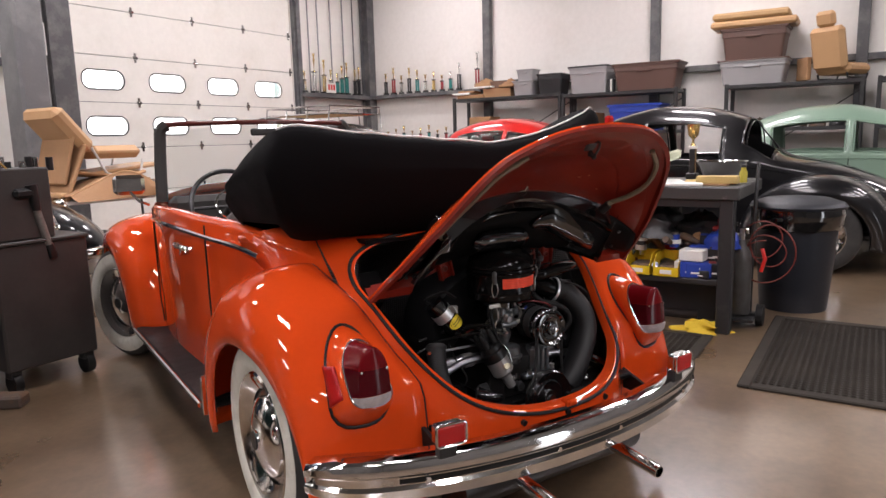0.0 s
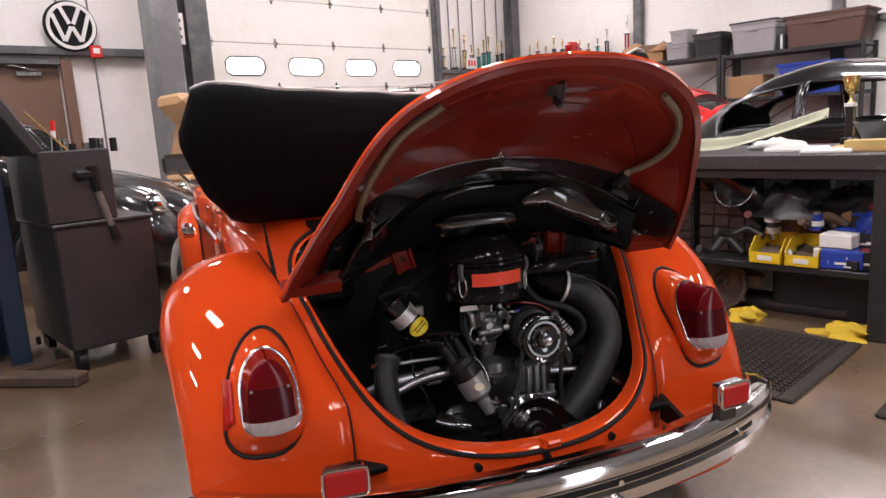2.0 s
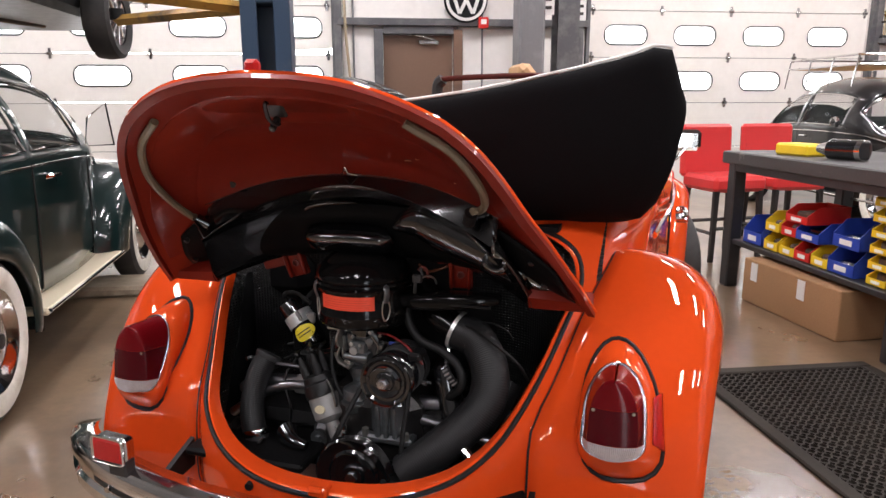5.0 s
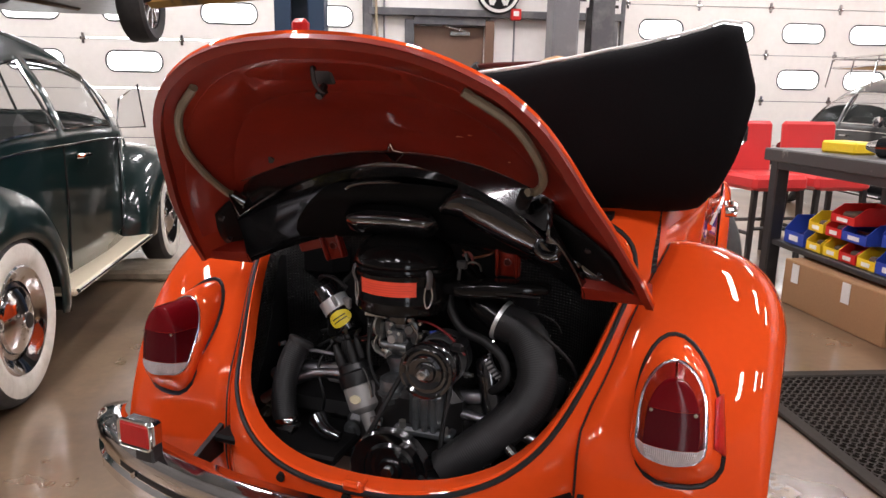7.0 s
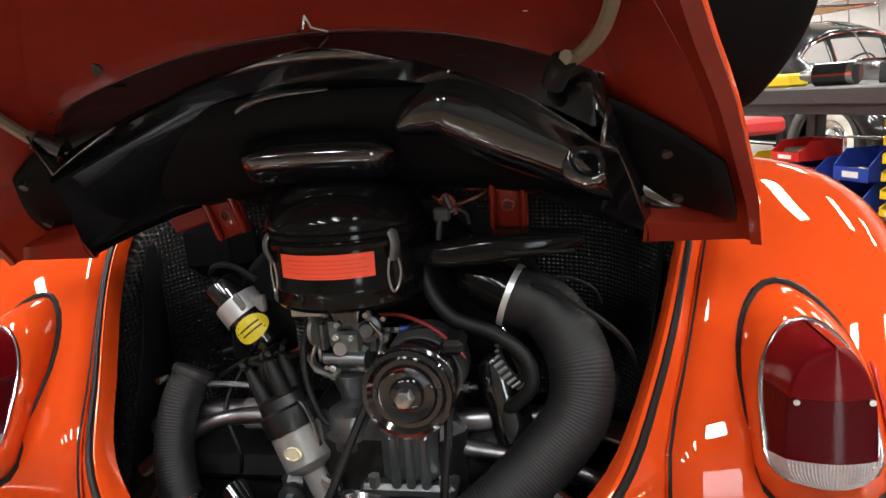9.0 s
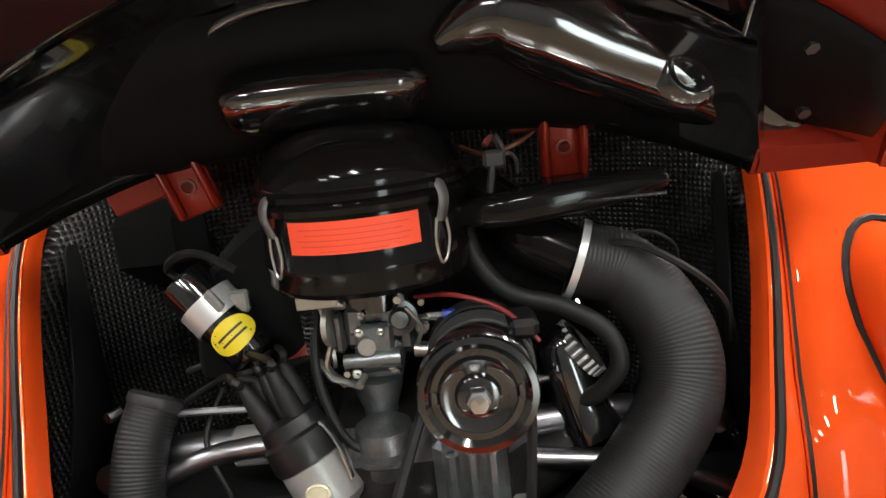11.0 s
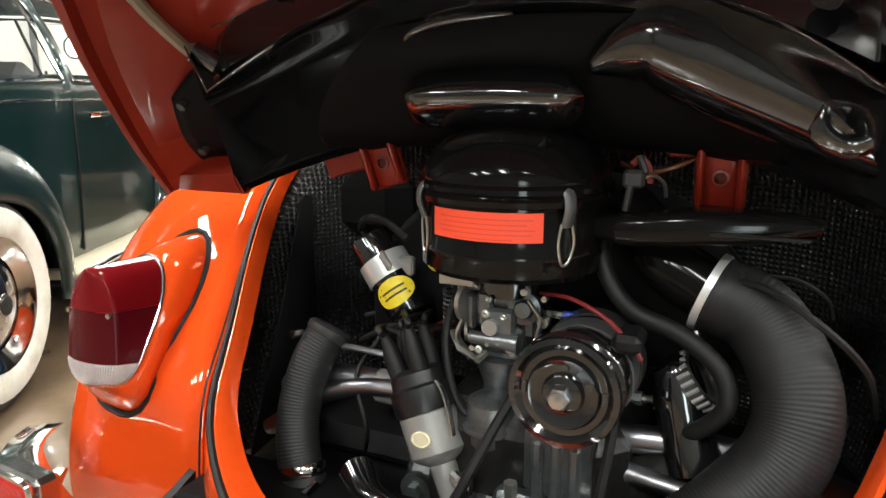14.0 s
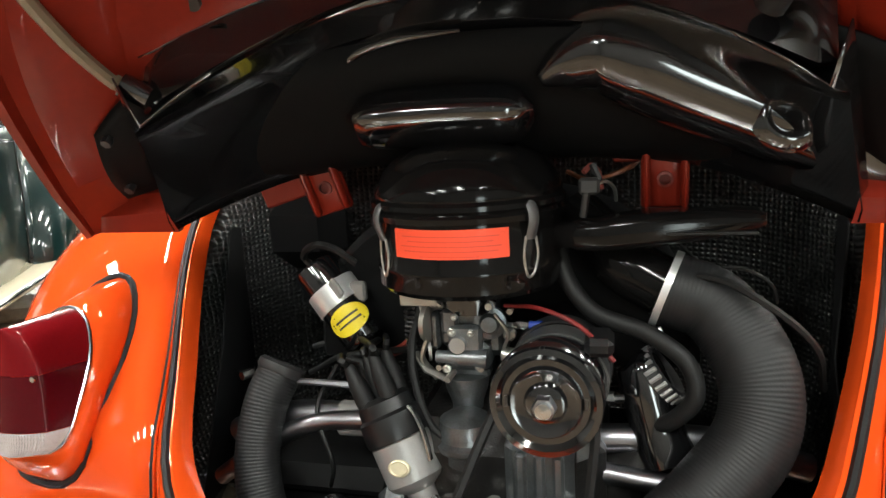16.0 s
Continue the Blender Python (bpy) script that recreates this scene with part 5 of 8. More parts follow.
    zone(-0.0575, 0.026, LENS_DARK, "brake_lens", "dark red lens")
    zone(0.0265, 0.09495, LENS_RED, "upper_lens", "red lens")
    for a in (-0.62, 0.62):
        p = lens(a, 0.022)
        part("screw", G().rod(p + Vector((0, 0.004, 0)), p - Vector((0, 0.004, 0)), 0.0036, n=10), DARK_CHROME, lamp)
    rows = []
    for k in range(9):
        b = -0.055 + 0.085 * k / 8
        p, q = on_foot(0.0745, b * 1.25), on_rim(0.0615, b)
        rows.append([p + (q - p) * w + Vector((s * 0.010, 0, 0)) for w in (0.12, 0.35, 0.6, 0.85)])
    part("side_reflector", G().grid(rows), REFLECTOR, lamp, "red side reflector", solid=0.004)


for s in (-1, 1):
    tail_lamp(s)


def rear_bumper():
    path = []
    for i in range(-30, 31):
        x = 0.735 * i / 30
        path.append((x, -0.630 + 0.30 * x * x + 0.30 * x ** 6 + 0.035 * max(0.0, (abs(x) - 0.62) / 0.115) ** 2))
    b = part("rear_bumper", bumper_blade(path, 0.381, -1, 0.118), CHROME, CAR, "chrome rear bumper with a recessed band", smooth=40, solid=0.003)
    band = [(x, y - 0.0255) for x, y in path]
    part("rubber_band", G().grid([[(x, y + 0.004, 0.371), (x, y, 0.373), (x, y, 0.387), (x, y + 0.004, 0.389)] for x, y in band[2:-2]]), RUBBER, b)
    for s in (-1, 1):
        m = Matrix.Translation((s * 0.449, -0.596, 0.499)) @ Matrix.Rotation(radians(5 * s), 4, "Z")
        r = part("reflector", G().box((0, -0.02, 0), (0.078, 0.012, 0.050), 0.004, m), REFLECTOR, b, "red rectangular reflector")
        ring = [m @ Vector((x, -0.022, z)) for x, z in rounded_rect(0.084, 0.056, 0.010, 3)]
        part("reflector_rim", G().tube(ring, 0.0036, 6, closed=True), CHROME, r)
        part("reflector_back", G().box((0, 0.0, 0), (0.080, 0.03, 0.052), 0.006, m), DARK_CHROME, r)
        part("bracket", G().box((0, 0.01, -0.045), (0.05, 0.03, 0.05), 0.004, m), DARK_STEEL, r)
        yb = tail_y(0.405, 0.45)
        arm = [(yb + 0.03, 0.448), (yb - 0.010, 0.440), (-0.535, 0.390), (-0.585, 0.370), (-0.585, 0.356), (yb + 0.03, 0.372)]
        g = G().grid([[(s * (0.405 + d), y, z) for y, z in arm] for d in (-0.006, 0.006)], close_v=True)
        g.f += [tuple(range(6)), tuple(range(11, 5, -1))]
        part("bumper_arm", g, RUBBER, b, "black bumper arm in its rubber slot", smooth=30)
        part("arm_grommet", G().tube([(s * 0.392, yb - 0.010, 0.465), (s * 0.418, yb + 0.006, 0.465), (s * 0.424, yb + 0.004, 0.45), (s * 0.42, yb - 0.004, 0.40), (s * 0.39, yb - 0.02, 0.40), (s * 0.386, yb - 0.016, 0.45)], 0.006, 8, closed=True, smooth=3), RUBBER, b)
        for k in (0.12, 0.5):
            x = s * k
            y = min(path, key=lambda p: abs(p[0] - x))[1]
            part("bolt", G().rod((x, y - 0.02, 0.379), (x, y - 0.030, 0.379), 0.007, n=12), CHROME, b)
    for s in (-1, 1):
        g = G().lathe([(0.019, 0.0), (0.019, 0.21), (0.016, 0.21), (0.016, 0.05), (0.0, 0.05)], Matrix.Translation((s * 0.185, -0.535, 0.278)) @ Matrix.Rotation(radians(96), 4, "X"), 20, cap=False)
        part("tail_pipe", g, CHROME, CAR)
    # apron below the bumper and the silencer behind it
    part("silencer", G().rod((-0.35, -0.46, 0.26), (0.35, -0.46, 0.26), 0.075, n=20), TIN_BLACK, CAR)


rear_bumper()

# sill catch and screws
g = G().box((0.006, tail_y(0, 0.45) + 0.004, 0.456), (0.042, 0.03, 0.022), 0.004).rod((-0.008, tail_y(0, 0.45) - 0.01, 0.462), (0.02, tail_y(0, 0.45) - 0.01, 0.462), 0.008, n=8)
part("sill_catch", g, ORANGE, CAR)
for x in (-0.16, -0.008, 0.165):
    part("screw", G().rod((x, tail_y(x, 0.425) + 0.004, 0.432), (x, tail_y(x, 0.425) - 0.008, 0.430), 0.009, n=10), RUBBER, CAR)

# ---- engine bay ----
BAND = material("bright_clamp_band", (0.80, 0.80, 0.79), 0.32, 0.7, var=0.06, scale=30, fine=0.04)
MESHBOARD = material("ribbed_black_board", (0.009, 0.009, 0.0088), 0.33, var=0.2, scale=8, fine=0.1)


def ribbed(mat, scale=150.0, strength=0.5):
    """A fine square relief, like perforated sound board."""
    nt = mat.node_tree
    n, ln = nt.nodes, nt.links.new
    tc = n.new("ShaderNodeTexCoord")
    # unrolled round the bay: the angle about its middle, and the height
    sep, com = n.new("ShaderNodeSeparateXYZ"), n.new("ShaderNodeCombineXYZ")
    ln(tc.outputs["Object"], sep.inputs[0])
    steps = []
    for op, value in (("ADD", 0.35), ("ARCTAN2", 0.0), ("MULTIPLY", 0.44)):
        q = n.new("ShaderNodeMath")
        q.operation = op
        q.inputs[1].default_value = value
        steps.append(q)
    ln(sep.outputs["Y"], steps[0].inputs[0])
    ln(steps[0].outputs[0], steps[1].inputs[0])
    ln(sep.outputs["X"], steps[1].inputs[1])
    ln(steps[1].outputs[0], steps[2].inputs[0])
    ln(steps[2].outputs[0], com.inputs["X"])
    ln(sep.outputs["Z"], com.inputs["Z"])
    hs = []
    for axis in ("X", "Z"):
        wv = n.new("ShaderNodeTexWave")
        wv.bands_direction = axis
        wv.inputs["Scale"].default_value = scale
        ln(com.outputs[0], wv.inputs["Vector"])
        hs.append(wv.outputs["Fac"])
    mu = n.new("ShaderNodeMath")
    mu.operation = "MULTIPLY"
    ln(hs[0], mu.inputs[0])
    ln(hs[1], mu.inputs[1])
    bp = n.new("ShaderNodeBump")
    bp.inputs["Strength"].default_value, bp.inputs["Distance"].default_value = strength, 0.004
    ln(mu.outputs[0], bp.inputs["Height"])
    ln(bp.outputs["Normal"], n["Principled BSDF"].inputs["Normal"])
    return mat


ribbed(MESHBOARD, 41.0, 0.9)


def bay():
    # closed box of dark sheet: sides, front, roof, and the tin under the engine
    rows = []
    for z in np.linspace(0.40, 0.96, 12):
        row = []
        for k in range(25):
            t = radians(180) * k / 24
            w = 0.50 - 0.06 * max(0, 0.55 - z) / 0.15
            x = -w * math.cos(t)
            row.append((x, max(0.02 + 0.10 * math.sin(t) - 0.46 * abs(math.cos(t)) ** 6, tail_y(min(abs(x), 0.45), z) + 0.05), z))
        rows.append(row)
    part("bay_lining", G().grid(rows), MESHBOARD, CAR, "black perforated board lining the engine bay", smooth=60)
    part("bay_roof", G().box((0, -0.0, 0.918), (0.80, 0.20, 0.012)), BAY_BLACK, CAR)
    part("bay_tin", G().box((0, -0.15, 0.405), (0.70, 0.46, 0.02), 0.004), BAY_BLACK, CAR)
    for s in (-1, 1):
        part("bay_side", G().add([(s * 0.40, -0.30, 0.40), (s * 0.44, -0.02, 0.40), (s * 0.46, 0.06, 0.92), (s * 0.44, -0.02, 0.84), (s * 0.425, -0.12, 0.75), (s * 0.39, -0.22, 0.62)], [(0, 1, 2, 3, 4, 5)]), BAY_BLACK, CAR, solid=0.003)


bay()
ENG = thing("engine", "black and silver air-cooled car engine in its bay", "engine", Matrix.Identity(4))


def along(c, axis):
    return Matrix.Translation(c) @ Vector(axis).normalized().to_track_quat("Z", "Y").to_matrix().to_4x4()


def engine():
    # fan shroud
    rows = []
    for k in range(25):
        t = radians(180) * k / 24
        x, z = 0.25 * math.cos(t), 0.60 + 0.22 * math.sin(t) ** 0.8
        rows.append([(x, -0.05, z), (x * 1.0, -0.06, z), (x, -0.19, z), (x * 0.95, -0.21, 0.60 + (z - 0.60) * 0.95), (x * 0.4, -0.215, 0.60 + (z - 0.6) * 0.4), (0, -0.215, 0.60)])
    part("fan_shroud", G().grid(rows), BAY_BLACK, ENG, smooth=50)
    part("crankcase", G().box((0.02, -0.22, 0.48), (0.24, 0.26, 0.18), 0.03).box((0.02, -0.31, 0.44), (0.15, 0.05, 0.13), 0.02), material("oily_casting", (0.022, 0.021, 0.021), 0.34, 0.5, var=0.3, scale=24, fine=0.15, bump=0.4, bump_scale=180, second=(0.02, 0.018, 0.016), mix_scale=14), ENG)
    for s in (-1, 1):
        part("cylinder_tin", G().box((s * 0.27, -0.15, 0.425), (0.28, 0.22, 0.05), 0.022), BAY_BLACK, ENG)
        part("rear_tin", G().box((s * 0.24, -0.40, 0.425), (0.30, 0.12, 0.02), 0.006), BAY_BLACK, ENG)
    # air cleaner
    c = Vector((-0.014, -0.268, 0.0))
    m = Matrix.Translation(c)
    ac = part("air_cleaner", G().lathe([(0.084, 0.722), (0.103, 0.724), (0.1075, 0.730), (0.1080, 0.746), (0.1092, 0.749), (0.1092, 0.753), (0.1075, 0.756), (0.1070, 0.803), (0.1130, 0.805), (0.1140, 0.811), (0.1105, 0.815), (0.1125, 0.818), (0.1120, 0.823), (0.1080, 0.827), (0.1085, 0.832), (0.104, 0.843), (0.096, 0.856), (0.084, 0.868), (0.066, 0.878), (0.040, 0.884), (0.0, 0.886)], m, 56, cap=False), SATIN_BLACK, ENG, "gloss black oil bath air cleaner", smooth=30)
    rows = []
    for z in (0.7690, 0.8000):
        rows.append([(c.x + 0.1077 * math.sin(t), c.y - 0.1077 * math.cos(t), z) for t in np.linspace(-0.61, 0.60, 17)])
    lab = part("warning_label", G().grid(rows), LABEL_RED, ac, "orange-red paper label with fine print")
    for i in range(5):
        z = 0.7925 - 0.0052 * i
        half = (0.50, 0.44, 0.52, 0.48, 0.30)[i]
        g = G().grid([[(c.x + 0.1080 * math.sin(t), c.y - 0.1080 * math.cos(t), zz) for t in np.linspace(-half, half, 13)] for zz in (z - 0.0005, z + 0.0005)])
        part("print_bar", g, bpy.data.materials.get("faded_ink") or material("faded_ink", (0.62, 0.05, 0.024), 0.6), lab)
    part("neck", G().lathe([(0.045, 0.69), (0.045, 0.72)], m, 20), GLOSS_BLACK, ac)
    for t in (-0.83, 0.83):
        p = Vector((c.x + 0.1120 * math.sin(t), c.y - 0.1120 * math.cos(t), 0))
        out = Vector((math.sin(t), -math.cos(t), 0))
        side = Vector((math.cos(t), math.sin(t), 0))
        path = [p - out * 0.012 + Vector((0, 0, 0.826)), p + Vector((0, 0, 0.820)), p + out * 0.004 + Vector((0, 0, 0.805)), p - out * 0.0025 + Vector((0, 0, 0.785))]
        clip = part("spring_clip", G().tube(path, 0.0070, 8, smooth=4, flat=0.4), material("grey_clip_steel", (0.13, 0.13, 0.13), 0.4, 0.5) if t < 0 else bpy.data.materials["grey_clip_steel"], ac)
        loop = [p - out * 0.0025 + side * 0.007 + Vector((0, 0, 0.786)), p - out * 0.003 + side * 0.010 + Vector((0, 0, 0.766)), p - out * 0.0035 + side * 0.004 + Vector((0, 0, 0.748)), p - out * 0.0035 - side * 0.004 + Vector((0, 0, 0.745)), p - out * 0.003 - side * 0.009 + Vector((0, 0, 0.766)), p - out * 0.0025 - side * 0.006 + Vector((0, 0, 0.788))]
        part("clip_wire", G().tube(loop, 0.0015, 6, smooth=4), ZINC, clip)
    # intake snorkel
    rows = []
    for i, (x, y, z, hw, hh) in enumerate([(0.085, -0.285, 0.779, 0.019, 0.014), (0.104, -0.292, 0.780, 0.020, 0.014), (0.112, -0.293, 0.780, 0.024, 0.017), (0.135, -0.296, 0.781, 0.026, 0.018), (0.18, -0.290, 0.785, 0.029, 0.020), (0.25, -0.280, 0.789, 0.027, 0.016), (0.295, -0.270, 0.791, 0.022, 0.010), (0.302, -0.268, 0.791, 0.018, 0.007)]):
        rows.append([(x, y + hw * math.copysign(abs(math.cos(t)) ** 0.6, math.cos(t)), z + hh * math.copysign(abs(math.sin(t)) ** 0.6, math.sin(t))) for t in np.linspace(0, 2 * math.pi, 21)[:-1]])
    g = G().grid(rows, close_v=True)
    g.f.append(tuple(len(g.v) - 20 + j for j in range(20)))
    sn = part("intake_snorkel", g, SATIN_BLACK, ac, smooth=45)
    part("seam_flange", G().box((0.205, -0.312, 0.783), (0.17, 0.006, 0.004), 0.001), TIN_BLACK, sn)
    part("flap_lever", G().tube([(0.118, -0.30, 0.80), (0.122, -0.305, 0.825), (0.135, -0.295, 0.84), (0.128, -0.29, 0.855)], 0.004, 6), DARK_STEEL, sn)
    part("flap_weight", G().box((0.125, -0.302, 0.833), (0.022, 0.012, 0.018), 0.003), DARK_STEEL, sn)
    part("thermostat_wire", G().tube([(0.128, -0.30, 0.83), (0.14, -0.285, 0.836), (0.15, -0.262, 0.826), (0.152, -0.25, 0.81)], 0.0022, 6, smooth=4), ZINC, sn)
    part("breather_tube", G().tube([(0.118, -0.275, 0.845), (0.126, -0.268, 0.852), (0.134, -0.262, 0.842), (0.136, -0.26, 0.825)], 0.0035, 6, smooth=4), RED_HOSE, ac)
    # carburettor
    cx, cy = -0.02, -0.268
    carb = part("carburettor", G().box((cx, cy, 0.672), (0.062, 0.066, 0.05), 0.008).box((cx + 0.006, cy - 0.012, 0.640), (0.05, 0.06, 0.035), 0.006).box((cx, cy, 0.700), (0.078, 0.07, 0.012), 0.003).box((cx - 0.002, cy, 0.614), (0.058, 0.045, 0.012), 0.003), ALU, ENG, "cast aluminium carburettor")
    part("float_bowl", G().box((cx + 0.028, cy + 0.004, 0.655), (0.042, 0.058, 0.042), 0.010), ALU, carb)
    part("side_flange", G().box((cx - 0.034, cy - 0.018, 0.668), (0.012, 0.034, 0.044), 0.004), ALU, carb)
    part("barrel", G().rod((cx - 0.004, cy - 0.042, 0.640), (cx + 0.030, cy - 0.044, 0.640), 0.011, n=14), ALU, carb)
    part("bridge", G().box((cx - 0.014, cy - 0.036, 0.682), (0.020, 0.014, 0.030), 0.004), ALU, carb)
    part("idle_solenoid", G().rod((cx + 0.044, cy - 0.024, 0.640), (cx + 0.076, cy - 0.030, 0.637), 0.0085, n=14), ZINC, carb)
    part("vacuum_stub", G().rod((cx - 0.012, cy - 0.040, 0.622), (cx - 0.016, cy - 0.058, 0.618), 0.004, n=8), ZINC, carb)
    part("accelerator_cam", G().lathe([(0.0, 0.0), (0.017, 0.0), (0.017, 0.004), (0.0, 0.004)], along((cx - 0.046, cy - 0.010, 0.640), (-1, -0.3, 0)), 18, cap=False), ZINC, carb)
    part("pump_lever", G().tube([(cx + 0.040, cy - 0.046, 0.694), (cx + 0.054, cy - 0.044, 0.672), (cx + 0.048, cy - 0.040, 0.652)], 0.004, 6, smooth=3, flat=0.5), ZINC, carb)
    part("throat", G().rod((cx, cy, 0.69), (cx, cy, 0.72), 0.038, n=20), ALU, carb)
    part("jet_screw", G().rod((-0.023, cy - 0.04, 0.658), (-0.023, cy - 0.055, 0.658), 0.0095, n=14), ALU_BRIGHT, carb)
    tri = [(0.0, 0.020), (0.022, -0.014), (-0.022, -0.014)]
    cover = part("pump_cover", G().lathe([(0.0, 0.010), (0.009, 0.009), (0.012, 0.002), (0.019, 0.0), (0.019, -0.012)], along((cx + 0.032, cy - 0.036, 0.680), (0.1, -1, 0.05)), 18, cap=False), ALU, carb)
    for tx, tz in tri:
        p = Vector((cx + 0.032 + tx, cy - 0.036, 0.680 + tz))
        part("cover_ear", G().rod(p + Vector((0, 0.012, 0)), p, 0.007, n=12), ALU, cover)
        part("cover_screw", G().rod(p, p + Vector((0, -0.004, 0)), 0.004, n=10), ZINC, cover)
    part("float_chamber", G().box((cx + 0.004, cy - 0.040, 0.654), (0.040, 0.012, 0.050), 0.004), ALU, carb)
    part("idle_body", G().rod((cx - 0.030, cy - 0.044, 0.641), (cx + 0.010, cy - 0.046, 0.641), 0.0075, n=14), ALU, carb)
    for px, pz, pr in ((-0.010, 0.672, 0.005), (0.012, 0.671, 0.004), (-0.018, 0.628, 0.005), (0.020, 0.634, 0.0055), (-0.006, 0.690, 0.004)):
        part("plug_screw", G().lathe([(pr, 0.0), (pr, 0.004), (pr * 0.6, 0.005), (0.0, 0.004)], along((cx + px, cy - 0.046, pz), (0, -1, 0)), 12, cap=False), ZINC, carb)
    part("lever_plate", G().box((cx - 0.050, cy - 0.040, 0.707), (0.044, 0.003, 0.014), 0.001, None), ZINC, carb)
    part("choke_disc", G().lathe([(0.0, -0.003), (0.024, -0.003), (0.024, 0.003), (0.0, 0.003)], along((cx - 0.040, cy - 0.028, 0.678), (1, -0.25, 0)), 20, cap=False), ZINC, carb)
    for dx, dz in ((0.018, 0.695), (0.056, 0.695), (0.058, 0.668), (0.016, 0.668), (-0.045, 0.69), (-0.03, 0.625), (0.02, 0.625)):
        part("carb_screw", G().rod((cx + dx, cy - 0.03, dz), (cx + dx, cy - 0.040, dz), 0.0036, n=8), ZINC, carb)
    part("choke_lever", G().tube([(cx - 0.066, cy - 0.03, 0.706), (cx - 0.04, cy - 0.036, 0.712), (cx - 0.025, cy - 0.034, 0.700)], 0.007, 6, flat=0.4), ZINC, carb)
    part("return_spring", G().tube([(cx - 0.064 + 0.006 * math.cos(k * 1.2), cy - 0.032 + 0.006 * math.sin(k * 1.2), 0.695 - 0.0011 * k) for k in range(46)], 0.0016, 5), DARK_STEEL, carb)
    part("throttle_lever", G().tube([(cx - 0.05, cy - 0.03, 0.70), (cx - 0.042, cy - 0.036, 0.665), (cx - 0.05, cy - 0.036, 0.635), (cx - 0.035, cy - 0.03, 0.61)], 0.006, 6, smooth=4, flat=0.5), ZINC, carb)
    part("linkage", G().tube([(cx - 0.06, cy - 0.03, 0.64), (cx - 0.045, cy - 0.04, 0.622), (cx - 0.02, cy - 0.04, 0.612)], 0.005, 6, flat=0.5), ZINC, carb)
    part("fuel_pipe", G().tube([(0.016, cy - 0.02, 0.672), (0.045, cy - 0.025, 0.676), (0.058, cy - 0.03, 0.677)], 0.006, 8), DARK_CHROME, carb)
    part("fuel_joint", G().rod((0.056, cy - 0.03, 0.677), (0.074, cy - 0.03, 0.678), 0.0045, n=8), BIN_BLUE, carb)
    # manifold
    part("manifold_riser", G().lathe([(0.030, 0.0), (0.022, 0.012), (0.019, 0.03), (0.019, 0.055), (0.026, 0.075), (0.028, 0.09)], Matrix.Translation((-0.022, -0.285, 0.522)), 18), ALU, ENG)
    part("intake_manifold", G().tube([(-0.36, -0.25, 0.50), (-0.25, -0.28, 0.545), (-0.1, -0.29, 0.545), (0.1, -0.29, 0.54), (0.25, -0.28, 0.54), (0.36, -0.25, 0.50)], 0.017, 12, smooth=5), STEEL, ENG)
    part("heat_riser", G().tube([(-0.37, -0.29, 0.45), (-0.28, -0.30, 0.515), (-0.20, -0.305, 0.548), (-0.10, -0.31, 0.555), (-0.05, -0.30, 0.54), (0.12, -0.31, 0.512), (0.26, -0.33, 0.50), (0.36, -0.33, 0.45)], 0.012, 12, smooth=5), STEEL, ENG)
    part("vacuum_pipe", G().tube([(-0.30, -0.27, 0.585), (-0.2, -0.29, 0.592), (-0.10, -0.29, 0.588)], 0.0045, 8, smooth=4), STEEL, ENG)
    part("manifold_clamp", G().rod((-0.185, -0.29, 0.547), (-0.15, -0.29, 0.547), 0.022, n=16), ALU_BRIGHT, ENG)
    # coil
    ax = Vector((-0.62, 0.15, 0.77)).normalized()
    base = Vector((-0.160, -0.236, 0.628))
    coil = part("ignition_coil", G().lathe([(0.0, -0.02), (0.017, -0.02), (0.019, 0.0), (0.030, 0.004), (0.0325, 0.008), (0.0325, 0.122), (0.0310, 0.126), (0.0285, 0.1275), (0.0, 0.1275)], along(base, ax), 24, cap=False), GLOSS_BLACK, ENG, "black ignition coil with a silver clamp and yellow label")
    part("coil_clamp", G().lathe([(0.0326, 0.062), (0.0345, 0.062), (0.0345, 0.092), (0.0326, 0.092)], along(base, ax), 24, cap=False), BAND, coil)
    k = base + ax * 0.085
    part("clamp_lug", G().box((0.036, -0.01, 0.078), (0.024, 0.006, 0.026), 0.002, along(base, ax) @ Matrix.Rotation(radians(60), 4, "Z")).box(k + Vector((0.04, -0.012, 0.004)), (0.022, 0.012, 0.026), 0.003), ALU_BRIGHT, coil)
    am = along(base, ax)
    view = am.inverted().to_3x3() @ Vector((0.15, -0.95, 0.25))
    a0 = math.atan2(view.y, view.x)
    oval = []
    for q in range(24):
        t = 2 * math.pi * q / 24
        da, dz = 0.78 * math.cos(t), 0.017 * math.sin(t)
        oval.append(am @ Vector((0.0328 * math.cos(a0 + da), 0.0328 * math.sin(a0 + da), 0.038 + dz)))
    rows = [[am @ Vector((0.0329 * math.cos(a0 + 0.95 * r * math.cos(2 * math.pi * q / 24)), 0.0329 * math.sin(a0 + 0.95 * r * math.cos(2 * math.pi * q / 24)), 0.038 + 0.019 * r * math.sin(2 * math.pi * q / 24))) for q in range(24)] for r in (0.02, 0.3, 0.65, 1.0)]
    lab = part("coil_label", G().grid(rows, close_v=True), LABEL_YELLOW, coil, "oval yellow label")
    for dz in (-0.004, 0.004):
        g = G().grid([[am @ Vector((0.0332 * math.cos(a0 + u), 0.0332 * math.sin(a0 + u), 0.038 + dz + e)) for u in np.linspace(-0.55, 0.55, 9)] for e in (-0.0014, 0.0014)])
        part("print_bar", g, INK, lab)
